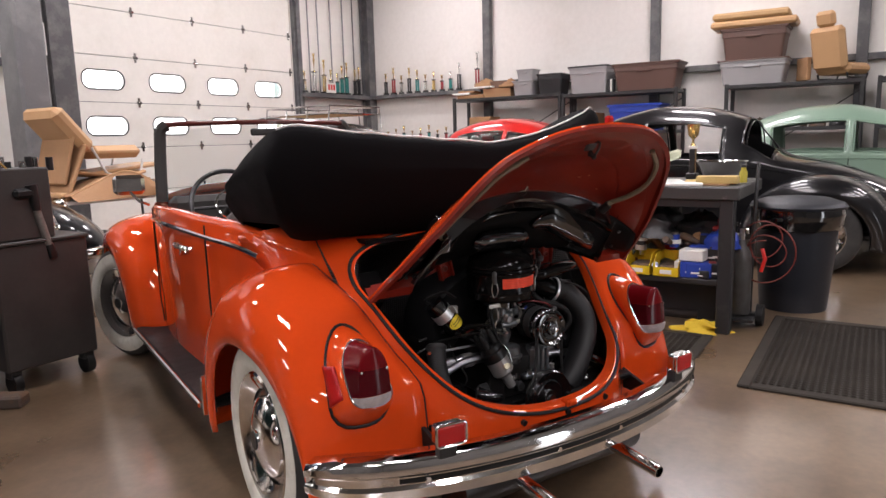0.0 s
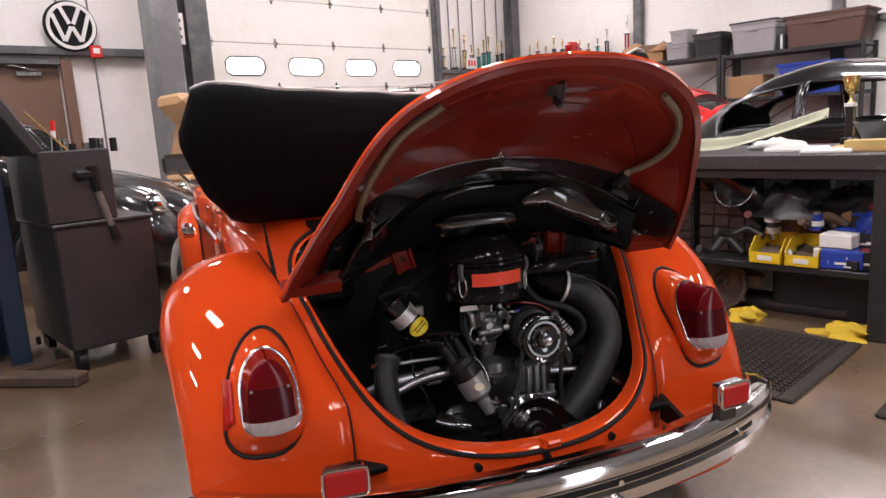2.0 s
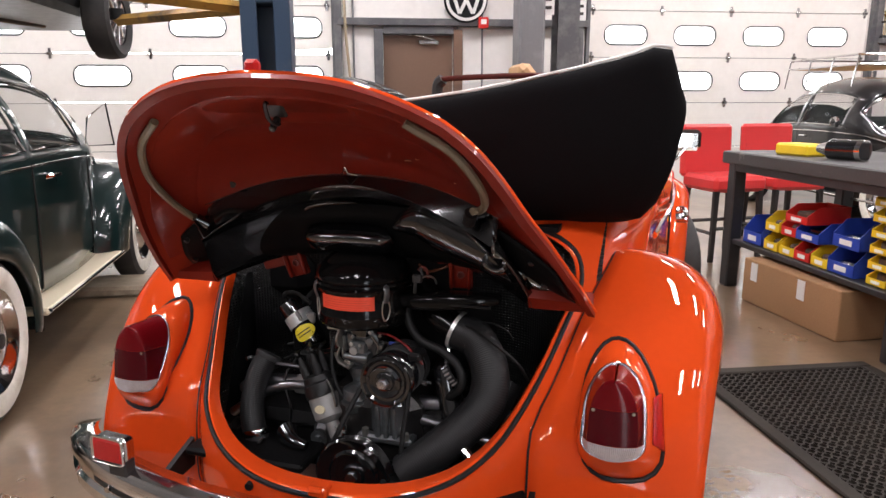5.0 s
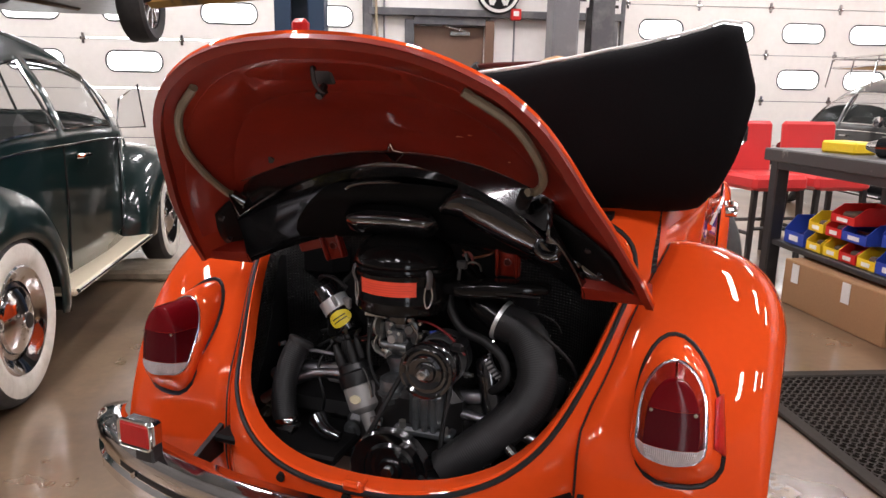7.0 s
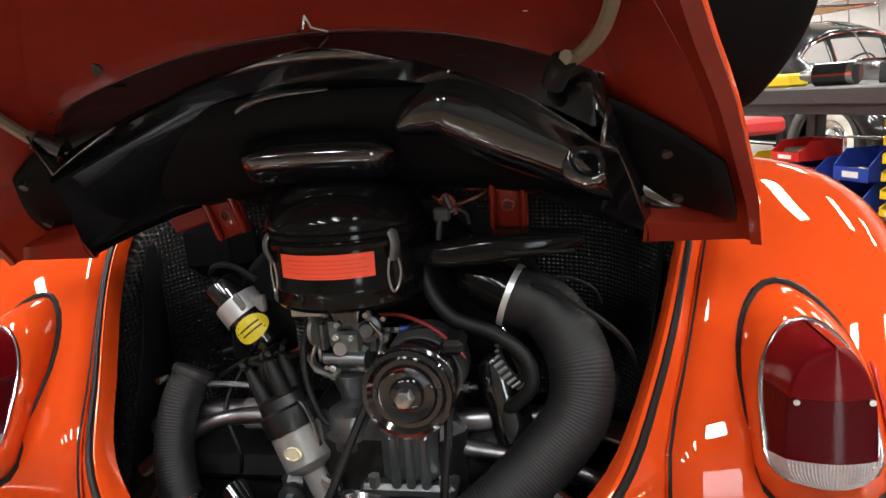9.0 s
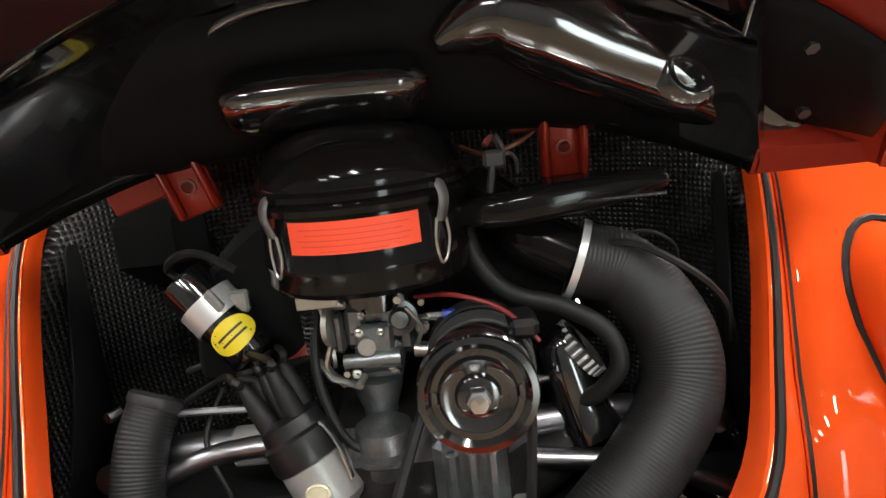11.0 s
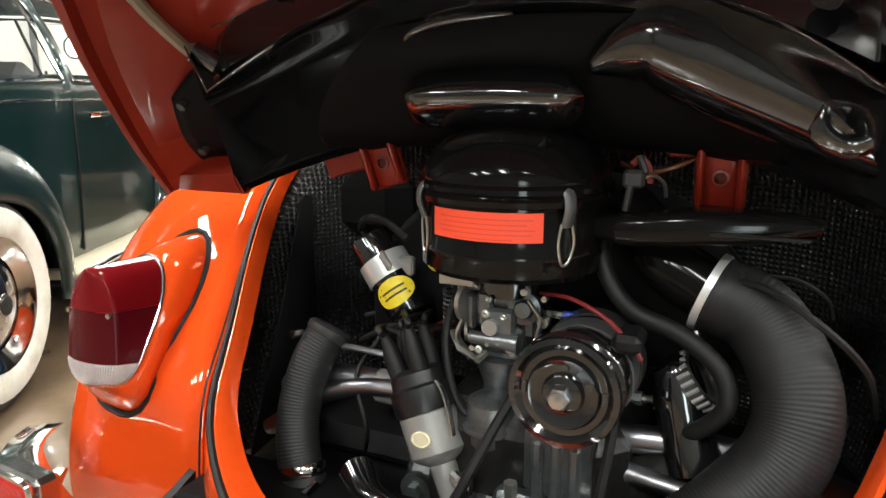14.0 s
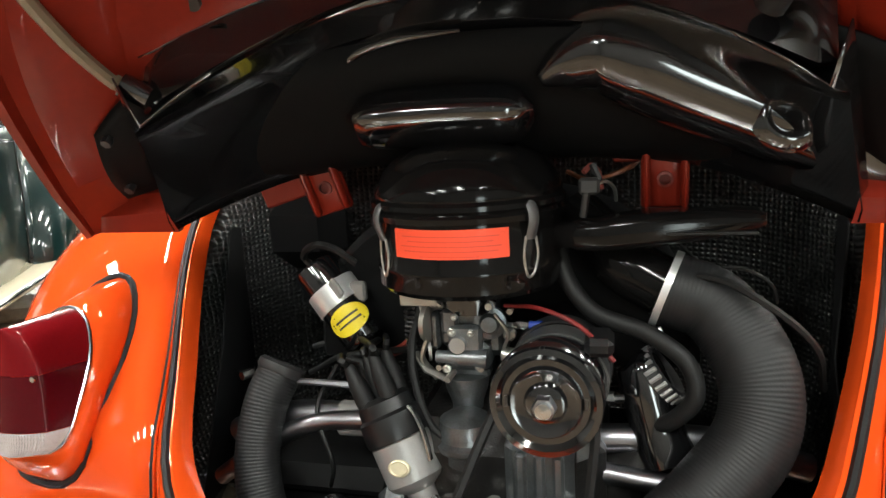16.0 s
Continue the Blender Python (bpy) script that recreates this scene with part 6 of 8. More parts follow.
    part("coil_wire", G().tube([base - ax * 0.02, base - ax * 0.05 + Vector((0.01, -0.02, 0)), Vector((-0.125, -0.30, 0.585)), Vector((-0.118, -0.32, 0.57))], 0.007, 8, smooth=4), RUBBER, coil)
    part("red_wire_cap", G().tube([base - ax * 0.012 + Vector((0.015, -0.012, 0)), base + Vector((0.045, -0.015, -0.002)), base + Vector((0.06, -0.01, 0.01))], 0.006, 6, smooth=3), material("brown_red_wire", (0.22, 0.03, 0.02), 0.5), coil)
    part("loop_wire", G().tube([(-0.225, -0.21, 0.71), (-0.26, -0.205, 0.735), (-0.225, -0.245, 0.76), (-0.20, -0.24, 0.755), (-0.17, -0.24, 0.735)], 0.005, 6, smooth=5), RUBBER, ENG)
    # distributor
    ax = Vector((-0.42, 0.22, 0.88)).normalized()
    base = Vector((-0.070, -0.352, 0.503))
    dist = part("distributor", G().lathe([(0.014, -0.05), (0.017, -0.008), (0.030, 0.0), (0.0345, 0.006), (0.0355, 0.052), (0.033, 0.055)], along(base, ax), 28), ALU_BRIGHT, ENG, "silver distributor with a black cap")
    cap = part("distributor_cap", G().lathe([(0.0375, 0.054), (0.039, 0.060), (0.038, 0.082), (0.034, 0.086), (0.033, 0.100), (0.026, 0.106), (0.0, 0.106)], along(base, ax), 28, cap=False), TIN_BLACK, dist)
    part("vacuum_can", G().lathe([(0.0, -0.01), (0.02, -0.01), (0.022, 0.0), (0.018, 0.012), (0.0, 0.014)], along(base + Vector((0.045, 0.03, 0.02)), (1, 0.2, 0.1)), 18, cap=False), DARK_CHROME, dist)
    side = Vector((0.86, -0.42, 0.50)).normalized()
    side = (side - side.dot(ax) * ax).normalized()
    part("cap_clip", G().tube([base + ax * 0.020 + side * 0.036, base + ax * 0.050 + side * 0.042, base + ax * 0.072 + side * 0.041, base + ax * 0.084 + side * 0.036], 0.006, 6, smooth=3, flat=0.4), DARK_CHROME, dist)
    face = Vector((0.18, -0.95, -0.2))
    face = (face - face.dot(ax) * ax).normalized()
    part("clip_badge", G().lathe([(0.0095, -0.002), (0.0095, 0.002), (0.0080, 0.003), (0.0068, 0.0018), (0.0, 0.0018)], along(base + ax * 0.026 + face * 0.0352, face) @ Matrix.Diagonal((1.35, 1, 1, 1)), 20, cap=False), material("pale_yellow_badge", (0.66, 0.60, 0.42), 0.35, 0.4), dist)
    part("clamp_foot", G().tube([base - ax * 0.012, base + Vector((0.03, -0.015, -0.02)), base + Vector((0.045, -0.015, -0.02))], 0.008, 8).rod(base + Vector((0.04, -0.015, -0.03)), base + Vector((0.04, -0.015, -0.005)), 0.007, n=6), DARK_CHROME, dist)
    q0 = ax.cross(Vector((0, 1, 0))).normalized()
    q1 = ax.cross(q0).normalized()
    for i, (a, tx, ty, tz) in enumerate([(45, -0.28, -0.18, 0.56), (135, -0.27, -0.18, 0.60), (225, -0.20, -0.17, 0.60), (315, 0.16, -0.17, 0.60), (None, -0.155, -0.262, 0.630)]):
        d = Vector((0, 0, 0)) if a is None else q0 * math.cos(radians(a)) * 0.021 + q1 * math.sin(radians(a)) * 0.021
        p = base + ax * 0.098 + d
        boot = part("plug_boot", G().lathe([(0.0105, 0.0), (0.0115, 0.012), (0.0105, 0.03), (0.0075, 0.048), (0.0055, 0.056)], along(p, ax + d * 3), 14), RUBBER, cap)
        q = p + (ax + d * 3).normalized() * 0.054
        end = Vector((tx, ty, tz))
        part("plug_lead", G().tube([q, q + ax * 0.012 + d * 0.3, (q + end) / 2 + Vector((0, 0.04, 0.004)), end], 0.0042, 8, smooth=5), RUBBER, boot)
    part("support_casting", G().box((-0.09, -0.30, 0.44), (0.10, 0.03, 0.045), 0.012).rod((-0.118, -0.29, 0.431), (-0.118, -0.325, 0.431), 0.021, n=18).rod((-0.118, -0.32, 0.431), (-0.118, -0.335, 0.431), 0.010, n=6).box((-0.02, -0.33, 0.452), (0.06, 0.05, 0.04), 0.012).rod((-0.02, -0.35, 0.452), (-0.02, -0.375, 0.452), 0.014, n=12), ALU, ENG)
    part("fuel_pump", G().lathe([(0.028, 0.0), (0.034, 0.01), (0.034, 0.02), (0.038, 0.024), (0.038, 0.03), (0.032, 0.034), (0.030, 0.055), (0.02, 0.062), (0.0, 0.064)], Matrix.Translation((-0.018, -0.320, 0.515)), 20, cap=False), ALU, ENG)
    # dynamo and its pulley
    dyn = part("dynamo", G().lathe([(0.046, 0.0), (0.052, 0.01), (0.052, 0.19), (0.046, 0.20)], along((0.090, -0.358, 0.630), (0.03, 1, 0.0)), 30), GLOSS_BLACK, ENG, "black dynamo with a belt pulley")
    part("dynamo_strap", G().lathe([(0.0535, 0.05), (0.056, 0.05), (0.056, 0.075), (0.0535, 0.075)], along((0.090, -0.358, 0.630), (0.03, 1, 0.0)), 30, cap=False), DARK_STEEL, dyn)
    part("end_band", G().lathe([(0.0525, 0.012), (0.0545, 0.012), (0.0545, 0.042), (0.0525, 0.042)], along((0.090, -0.358, 0.630), (0.03, 1, 0.0)), 30, cap=False), material("grey_band", (0.10, 0.10, 0.10), 0.4, 0.5), dyn)
    part("brush_cover", G().box((0.135, -0.335, 0.672), (0.03, 0.05, 0.02), 0.006), TIN_BLACK, dyn)
    part("red_lead", G().tube([(0.03, -0.30, 0.70), (0.07, -0.325, 0.705), (0.115, -0.345, 0.692), (0.15, -0.345, 0.655)], 0.0026, 8, smooth=5), material("dark_red_wire", (0.16, 0.012, 0.012), 0.4), dyn)
    pm = along((0.084, -0.371, 0.627), (0.0, -1, 0.06))
    pul = part("dynamo_pulley", G().lathe([(0.0, -0.006), (0.03, -0.006), (0.056, 0.0), (0.058, 0.004), (0.056, 0.007), (0.044, 0.012), (0.0435, 0.016), (0.055, 0.023), (0.0575, 0.026), (0.056, 0.030), (0.050, 0.031), (0.044, 0.026), (0.038, 0.026), (0.035, 0.031), (0.030, 0.029), (0.022, 0.028), (0.019, 0.034), (0.012, 0.036), (0.0, 0.036)], pm, 48, cap=False), GLOSS_BLACK, dyn, "gloss black belt pulley")
    for a in (0, 180):
        part("pulley_slot", G().box((0.040 * math.cos(radians(a)), 0.040 * math.sin(radians(a)), 0.0275), (0.004, 0.012, 0.004), 0.001, pm), INK, pul)
    nut = part("pulley_nut", G().lathe([(0.0125, 0.034), (0.0125, 0.045), (0.0110, 0.047), (0.008, 0.047)], pm, 6), STEEL, pul)
    part("stud", G().lathe([(0.008, 0.044), (0.008, 0.053), (0.0, 0.054)], pm, 12, cap=False), DARK_CHROME, nut)
    part("pedestal", G().box((0.070, -0.335, 0.525), (0.075, 0.06, 0.085), 0.01).box((0.052, -0.368, 0.520), (0.012, 0.012, 0.075), 0.003).box((0.072, -0.368, 0.520), (0.012, 0.012, 0.075), 0.003).box((0.092, -0.368, 0.520), (0.012, 0.012, 0.075), 0.003).box((0.065, -0.335, 0.475), (0.13, 0.07, 0.02), 0.006), ALU, ENG, "cast dynamo pedestal")
    for dx in (-0.045, 0.05):
        part("nut", G().rod((0.066 + dx, -0.365, 0.482), (0.066 + dx, -0.365, 0.498), 0.008, n=6), ZINC, ENG)
    # crank pulley and belt
    cm = along((0.028, -0.435, 0.428), (0, -1, 0.05))
    crank = part("crank_pulley", G().lathe([(0.0, -0.012), (0.07, -0.01), (0.084, -0.004), (0.086, 0.0), (0.074, 0.008), (0.084, 0.016), (0.086, 0.020), (0.082, 0.024), (0.074, 0.02), (0.058, 0.014), (0.052, 0.018), (0.040, 0.012), (0.026, 0.012), (0.022, 0.022), (0.0, 0.024)], cm, 48, cap=False), GLOSS_BLACK, ENG, "gloss black crankshaft pulley")
    part("crank_bolt", G().lathe([(0.013, 0.02), (0.013, 0.032), (0.0, 0.034)], cm, 6, cap=False), DARK_CHROME, crank)
    part("fan_belt", G().tube([(0.038, -0.385, 0.627), (0.084, -0.385, 0.673), (0.130, -0.385, 0.630), (0.124, -0.400, 0.52), (0.108, -0.420, 0.42), (0.03, -0.444, 0.352), (-0.046, -0.440, 0.43), (-0.01, -0.432, 0.52)], 0.0055, 6, closed=True, smooth=6), RUBBER, ENG)
    # oil filler
    fm = along((0.180, -0.272, 0.598), (0.785, -0.05, 0.618))
    fil = part("oil_filler", G().tube([(0.168, -0.272, 0.634), (0.174, -0.274, 0.628), (0.183, -0.278, 0.600), (0.194, -0.284, 0.560), (0.204, -0.290, 0.532), (0.208, -0.292, 0.522)], [0.006, 0.024, 0.029, 0.029, 0.033, 0.034], 22, smooth=3), GLOSS_BLACK, ENG, "black oil filler neck with a knurled cap", smooth=50)
    part("filler_collar", G().lathe([(0.028, -0.01), (0.030, 0.010), (0.0315, 0.014), (0.0315, 0.018)], fm, 24), GLOSS_BLACK, fil)
    cap = part("filler_cap", G().lathe([(0.0315, 0.018), (0.0335, 0.019), (0.0335, 0.031), (0.029, 0.035), (0.024, 0.033), (0.020, 0.029), (0.0, 0.029)], fm, 28, cap=False), DARK_STEEL, fil)
    for q in range(22):
        t = 2 * math.pi * q / 22
        part("knurl", G().rod((0.0332 * math.cos(t), 0.0332 * math.sin(t), 0.019), (0.0332 * math.cos(t), 0.0332 * math.sin(t), 0.033), 0.0026, n=6, m=fm), ALU_BRIGHT, cap)
    part("filler_nut", G().rod((0.135, -0.315, 0.600), (0.160, -0.318, 0.603), 0.0045, n=8).rod((0.142, -0.316, 0.601), (0.150, -0.317, 0.602), 0.0075, n=6), DARK_CHROME, fil)
    part("filler_casting", G().tube([(0.20, -0.282, 0.53), (0.15, -0.28, 0.49), (0.08, -0.27, 0.46)], [0.028, 0.036, 0.05], 14, smooth=4), bpy.data.materials["oily_casting"], ENG)
    # hoses
    R = [(0.135, -0.225, 0.745), (0.204, -0.268, 0.714), (0.256, -0.277, 0.694), (0.292, -0.312, 0.638), (0.288, -0.340, 0.580), (0.243, -0.368, 0.525), (0.185, -0.395, 0.475), (0.13, -0.41, 0.43)]

    def corrugated(pts, r, step, name, label, parent, deep=0.0003):
        path = [Vector(p) for p in spline(pts, 60)]
        run = [0.0]
        for p, q in zip(path, path[1:]):
            run.append(run[-1] + (q - p).length)
        n = int(run[-1] / (step / 4))
        keep = [Vector([np.interp(run[-1] * k / n, run, [p[c] for p in path]) for c in range(3)]) for k in range(n + 1)]
        rr = [r + deep * (0, 1, 0, -1)[i % 4] for i in range(len(keep))]
        return part(name, G().tube(keep, rr, 26), HOSE, parent, label, smooth=80)

    corrugated(R[1:], 0.041, 0.0044, "heater_hose", "thick grey-black corrugated warm air hose", ENG)
    part("hose_stub", G().tube([(0.10, -0.20, 0.79), (0.135, -0.225, 0.762), (0.160, -0.252, 0.738), (0.204, -0.267, 0.714)], 0.034, 18, smooth=4), SATIN_BLACK, ENG)
    hc = along((0.202, -0.2675, 0.7148), (1, -0.17, -0.37))
    clamp = part("hose_clamp", G().lathe([(0.0405, 0.0), (0.0440, 0.0), (0.0440, 0.008), (0.0405, 0.008)], hc, 32, cap=False), BAND, ENG, "bright steel hose clamp")
    part("clamp_screw", G().rod((0.196, -0.300, 0.678), (0.200, -0.306, 0.668), 0.004, n=8), DARK_CHROME, clamp)
    corrugated([(0.315, -0.25, 0.60), (0.30, -0.275, 0.56), (0.26, -0.30, 0.50), (0.22, -0.31, 0.44), (0.20, -0.31, 0.40)], 0.036, 0.0044, "heater_hose", "second dark corrugated hose lower in the bay", ENG)
    L = [(-0.260, -0.262, 0.625), (-0.271, -0.278, 0.604), (-0.284, -0.302, 0.565), (-0.288, -0.328, 0.51), (-0.276, -0.350, 0.46), (-0.253, -0.365, 0.415)]
    corrugated(L[1:], 0.0285, 0.0044, "heater_hose", "grey-black corrugated warm air hose", ENG)
    part("hose_collar", G().lathe([(0.029, -0.004), (0.0315, 0.0), (0.0315, 0.008), (0.027, 0.012), (0.0, 0.012)], along((-0.272, -0.279, 0.601), (0.28, 0.42, 0.75)), 22, cap=False), DARK_STEEL, ENG)
    part("collar_screw", G().rod((-0.306, -0.29, 0.602), (-0.313, -0.305, 0.602), 0.006, n=6), DARK_CHROME, ENG)
    part("lower_clamp", G().lathe([(0.029, -0.004), (0.031, 0.0), (0.031, 0.008), (0.029, 0.012)], along((-0.264, -0.358, 0.438), (-0.25, 0.2, 0.8)), 22, cap=False).rod((-0.233, -0.375, 0.438), (-0.233, -0.40, 0.435), 0.006, n=6), CHROME, ENG)
    part("breather_hose", G().tube([(0.088, -0.27, 0.765), (0.100, -0.285, 0.725), (0.130, -0.298, 0.692), (0.180, -0.305, 0.675), (0.222, -0.318, 0.648), (0.232, -0.325, 0.612), (0.212, -0.315, 0.580), (0.192, -0.30, 0.565)], 0.0098, 14, smooth=8), RUBBER, ENG)
    part("vacuum_hose", G().tube([(-0.075, -0.29, 0.70), (-0.08, -0.315, 0.64), (-0.066, -0.33, 0.585), (-0.045, -0.335, 0.555), (-0.01, -0.335, 0.55)], 0.005, 8, smooth=6), RUBBER, ENG)
    part("pipe_elbow", G().tube([(0.26, -0.40, 0.50), (0.295, -0.42, 0.475), (0.30, -0.44, 0.44), (0.285, -0.45, 0.41)], 0.011, 10, smooth=5), CHROME, ENG)
    part("stub_pipe", G().tube([(-0.18, -0.36, 0.46), (-0.15, -0.385, 0.452), (-0.115, -0.39, 0.445)], [0.024, 0.018, 0.012], 14, smooth=4), GLOSS_BLACK, ENG)
    part("oil_pipe", G().tube([(0.20, -0.38, 0.43), (0.22, -0.41, 0.44), (0.22, -0.42, 0.40)], 0.018, 12, smooth=4), GLOSS_BLACK, ENG)
    part("wire", G().tube([(-0.205, -0.25, 0.60), (-0.215, -0.30, 0.56), (-0.19, -0.32, 0.50), (-0.21, -0.29, 0.45)], 0.003, 6, smooth=6), RUBBER, ENG)
    part("choke_cable", G().tube([(0.095, -0.20, 0.84), (0.12, -0.225, 0.832), (0.15, -0.23, 0.838), (0.175, -0.215, 0.85), (0.178, -0.19, 0.868)], 0.003, 6, smooth=5), material("copper_wire_cover", (0.12, 0.035, 0.012), 0.4, 0.3), ENG, "thin brown cable behind the air cleaner")
    part("thin_wire", G().tube([(0.215, -0.25, 0.765), (0.245, -0.27, 0.74), (0.285, -0.265, 0.735), (0.315, -0.25, 0.715), (0.325, -0.235, 0.69)], 0.0022, 6, smooth=6), RUBBER, ENG)
    part("wiring_loom", G().tube([(0.16, -0.24, 0.70), (0.24, -0.30, 0.735), (0.30, -0.32, 0.71), (0.35, -0.30, 0.66), (0.37, -0.26, 0.60)], 0.004, 6, smooth=6), RUBBER, ENG)
    part("cable_guide", G().box((-0.36, 0.0, 0.74), (0.16, 0.08, 0.13), 0.035), BAY_BLACK, ENG)


engine()

# ---- workshop things ----


def toolbox():
    t = thing("tool_cabinet", "dark grey steel rolling tool cabinet with its lid open", "tool cabinet", room(-9.33, -4.85, 0, 0))
    part("lower_body", G().box((0, 0, 0.44), (0.47, 0.70, 0.64), 0.01), TOOLBOX, t)
    part("lower_lip", G().box((0, 0, 0.765), (0.49, 0.72, 0.02), 0.006), TOOLBOX, t)
    part("upper_chest", G().box((-0.085, 0.0, 0.955), (0.33, 0.68, 0.36), 0.008), TOOLBOX, t)
    lid_m = Matrix.Translation((-0.24, 0, 1.13)) @ Matrix.Rotation(radians(-30), 4, "Y")
    part("lid", G().box((-0.0, 0, 0.15), (0.06, 0.66, 0.30), 0.008, lid_m), TOOLBOX, t)
    part("stay", G().rod((-0.10, -0.30, 1.13), (-0.27, -0.30, 1.33), 0.005, n=6), LIFT_YELLOW, t)
    for i, (x, y) in enumerate([(-0.19, -0.30), (0.19, -0.30), (-0.19, 0.30), (0.19, 0.30)]):
        c = part("caster", G().rod((x - 0.02, y, 0.055), (x + 0.02, y, 0.055), 0.055, n=18), RUBBER, t)
        part("fork", G().box((x, y, 0.10), (0.06, 0.06, 0.04), 0.006), DARK_STEEL, c)
    for k in range(4):
        part("drawer", G().box((0.238, 0, 0.24 + 0.14 * k), (0.012, 0.64, 0.12), 0.004), TOOLBOX, t)
    # things on top and on the end
    m0 = room(-9.33, -4.85, 0, 0)
    rng = random.Random(2)
    for k in range(7):
        x, y = -0.14 + 0.045 * k, -0.26 + 0.03 * (k % 3)
        h = 0.05 + 0.03 * rng.random()
        single("socket", G().lathe([(0.018, 0), (0.018, h), (0.012, h), (0.012, h - 0.02)], m0 @ Matrix.Translation((x, y, 1.115)), 14), DARK_CHROME if k % 2 else TIN_BLACK, "steel socket standing on the tool cabinet", "socket", group="sockets on the cabinet")
    s = thing("marker", "white and red marker pen on the tool cabinet", "marker", m0 @ Matrix.Translation((-0.14, -0.2, 1.115)))
    part("barrel", G().rod((0, 0, 0), (0.01, 0, 0.12), 0.011, n=10), PIPING, s)
    part("cap", G().rod((0.01, 0, 0.12), (0.013, 0, 0.17), 0.012, n=10), BIN_RED, s)
    dm = m0 @ Matrix.Translation((-0.04, -0.335, 0.98))
    d = thing("air_tool", "black air tool with a braided grip hung on the cabinet", "tool", dm)
    part("body", G().box((-0.02, -0.01, 0.03), (0.10, 0.05, 0.05), 0.015).rod((0.02, -0.01, 0.07), (0.035, -0.01, -0.06), 0.028, 0.022), TIN_BLACK, d)
    part("grip", G().rod((0.035, -0.01, -0.06), (0.075, -0.01, -0.24), 0.019, n=14), material("braided_steel", (0.2, 0.18, 0.16), 0.5, 0.6, var=0.4, scale=60, fine=0.2, bump=0.8, bump_scale=240), d)
    part("nozzle", G().rod((0.075, -0.01, -0.24), (0.09, -0.01, -0.31), 0.021, 0.024), TIN_BLACK, d)


toolbox()


def lift():
    t = thing("lift_post", "dark blue two-post car lift column bolted to the floor", "car lift", room(-9.82, -4.66))
    part("column_web", G().box((0, 0.14, 1.9), (0.30, 0.03, 3.8), 0.006), BLUE_STEEL, t)
    for x in (-1, 1):
        part("column_side", G().box((x * 0.135, 0, 1.9), (0.03, 0.25, 3.8), 0.006), BLUE_STEEL, t)
        part("column_lip", G().box((x * 0.10, -0.138, 1.9), (0.10, 0.025, 3.8), 0.006), BLUE_STEEL, t)
    part("base_plate", G().box((0, 0, 0.012), (0.62, 0.5, 0.024), 0.004), RUST, t)
    for x, y in ((-0.26, -0.2), (0.26, -0.2), (-0.26, 0.2), (0.26, 0.2)):
        part("anchor_bolt", G().rod((x, y, 0.02), (x, y, 0.07), 0.014, n=6), DARK_STEEL, t)
    part("carriage", G().box((0.0, 0.0, 2.02), (0.22, 0.20, 0.40), 0.01), BLUE_STEEL, t)
    for (x1, y1) in ((-1.15, 0.75), (-1.05, -0.85)):
        arm = part("lift_arm", G().tube([(-0.12, 0.0, 1.80), (x1, y1, 1.80)], 0.038, 4), LIFT_YELLOW, t)
        part("pad", G().rod((x1, y1, 1.80), (x1, y1, 1.88), 0.05, n=16), RUBBER, arm)
    single("floor_ramp", G().box((-11.25, -4.72, 0.035), (2.3, 0.36, 0.07), 0.02), material("dusty_steel_cover", (0.30, 0.25, 0.18), 0.5, 0.1, var=0.2, scale=3, second=(0.16, 0.12, 0.08), mix_scale=4), "dusty steel cable cover across the floor", "cable cover", ROOM)
    s = single("steel_bar", G().box((0, 0, 0.03), (0.10, 0.55, 0.06), 0.01), RUST, "rusty lift arm stop lying on the floor", "steel bar", room(-9.75, -5.15, 0, 38))


lift()


def raised_car():
    t = thing("raised_car", "dark car raised on the lift seen from below", "car", room(-11.95, -4.5, 1.84, 0))
    part("underbody", G().box((0, 0, 0.10), (1.35, 3.9, 0.18), 0.05), TIN_BLACK, t)
    part("body", G().box((0, 0, 0.50), (1.6, 4.1, 0.62), 0.16), TIN_BLACK, t)
    part("exhaust", G().tube([(-0.3, -1.9, 0.02), (-0.2, 0, 0.0), (0.1, 1.5, 0.02)], 0.03, 10, smooth=4), RUST, t)
    for x in (-0.70, 0.78):
        for y in (-1.25, 1.0):
            m = Matrix.Translation((x, y, 0.02)) @ Matrix.Rotation(radians(90 if x > 0 else -90), 4, "Y")
            w = part("wheel", G().lathe([(0.0, 0.06), (0.05, 0.075), (0.07, 0.05), (0.17, 0.03), (0.2, 0.07), (0.205, 0.06)], m, 24, cap=False), DARK_CHROME, t)
            part("tyre", G().lathe([(0.2, -0.08), (0.27, -0.1), (0.3, -0.08), (0.31, 0), (0.3, 0.08), (0.27, 0.1), (0.2, 0.08)], m, 30, cap=False), TYRE, w)
            for k in range(8):
                a = radians(45 * k)
                part("spoke", G().rod((0.05 * math.cos(a), 0.05 * math.sin(a), 0.07), (0.2 * math.cos(a), 0.2 * math.sin(a), 0.06), 0.012, n=6, m=m), DARK_CHROME, w)


raised_car()


# ---- workbench ----
BZ = 0.90


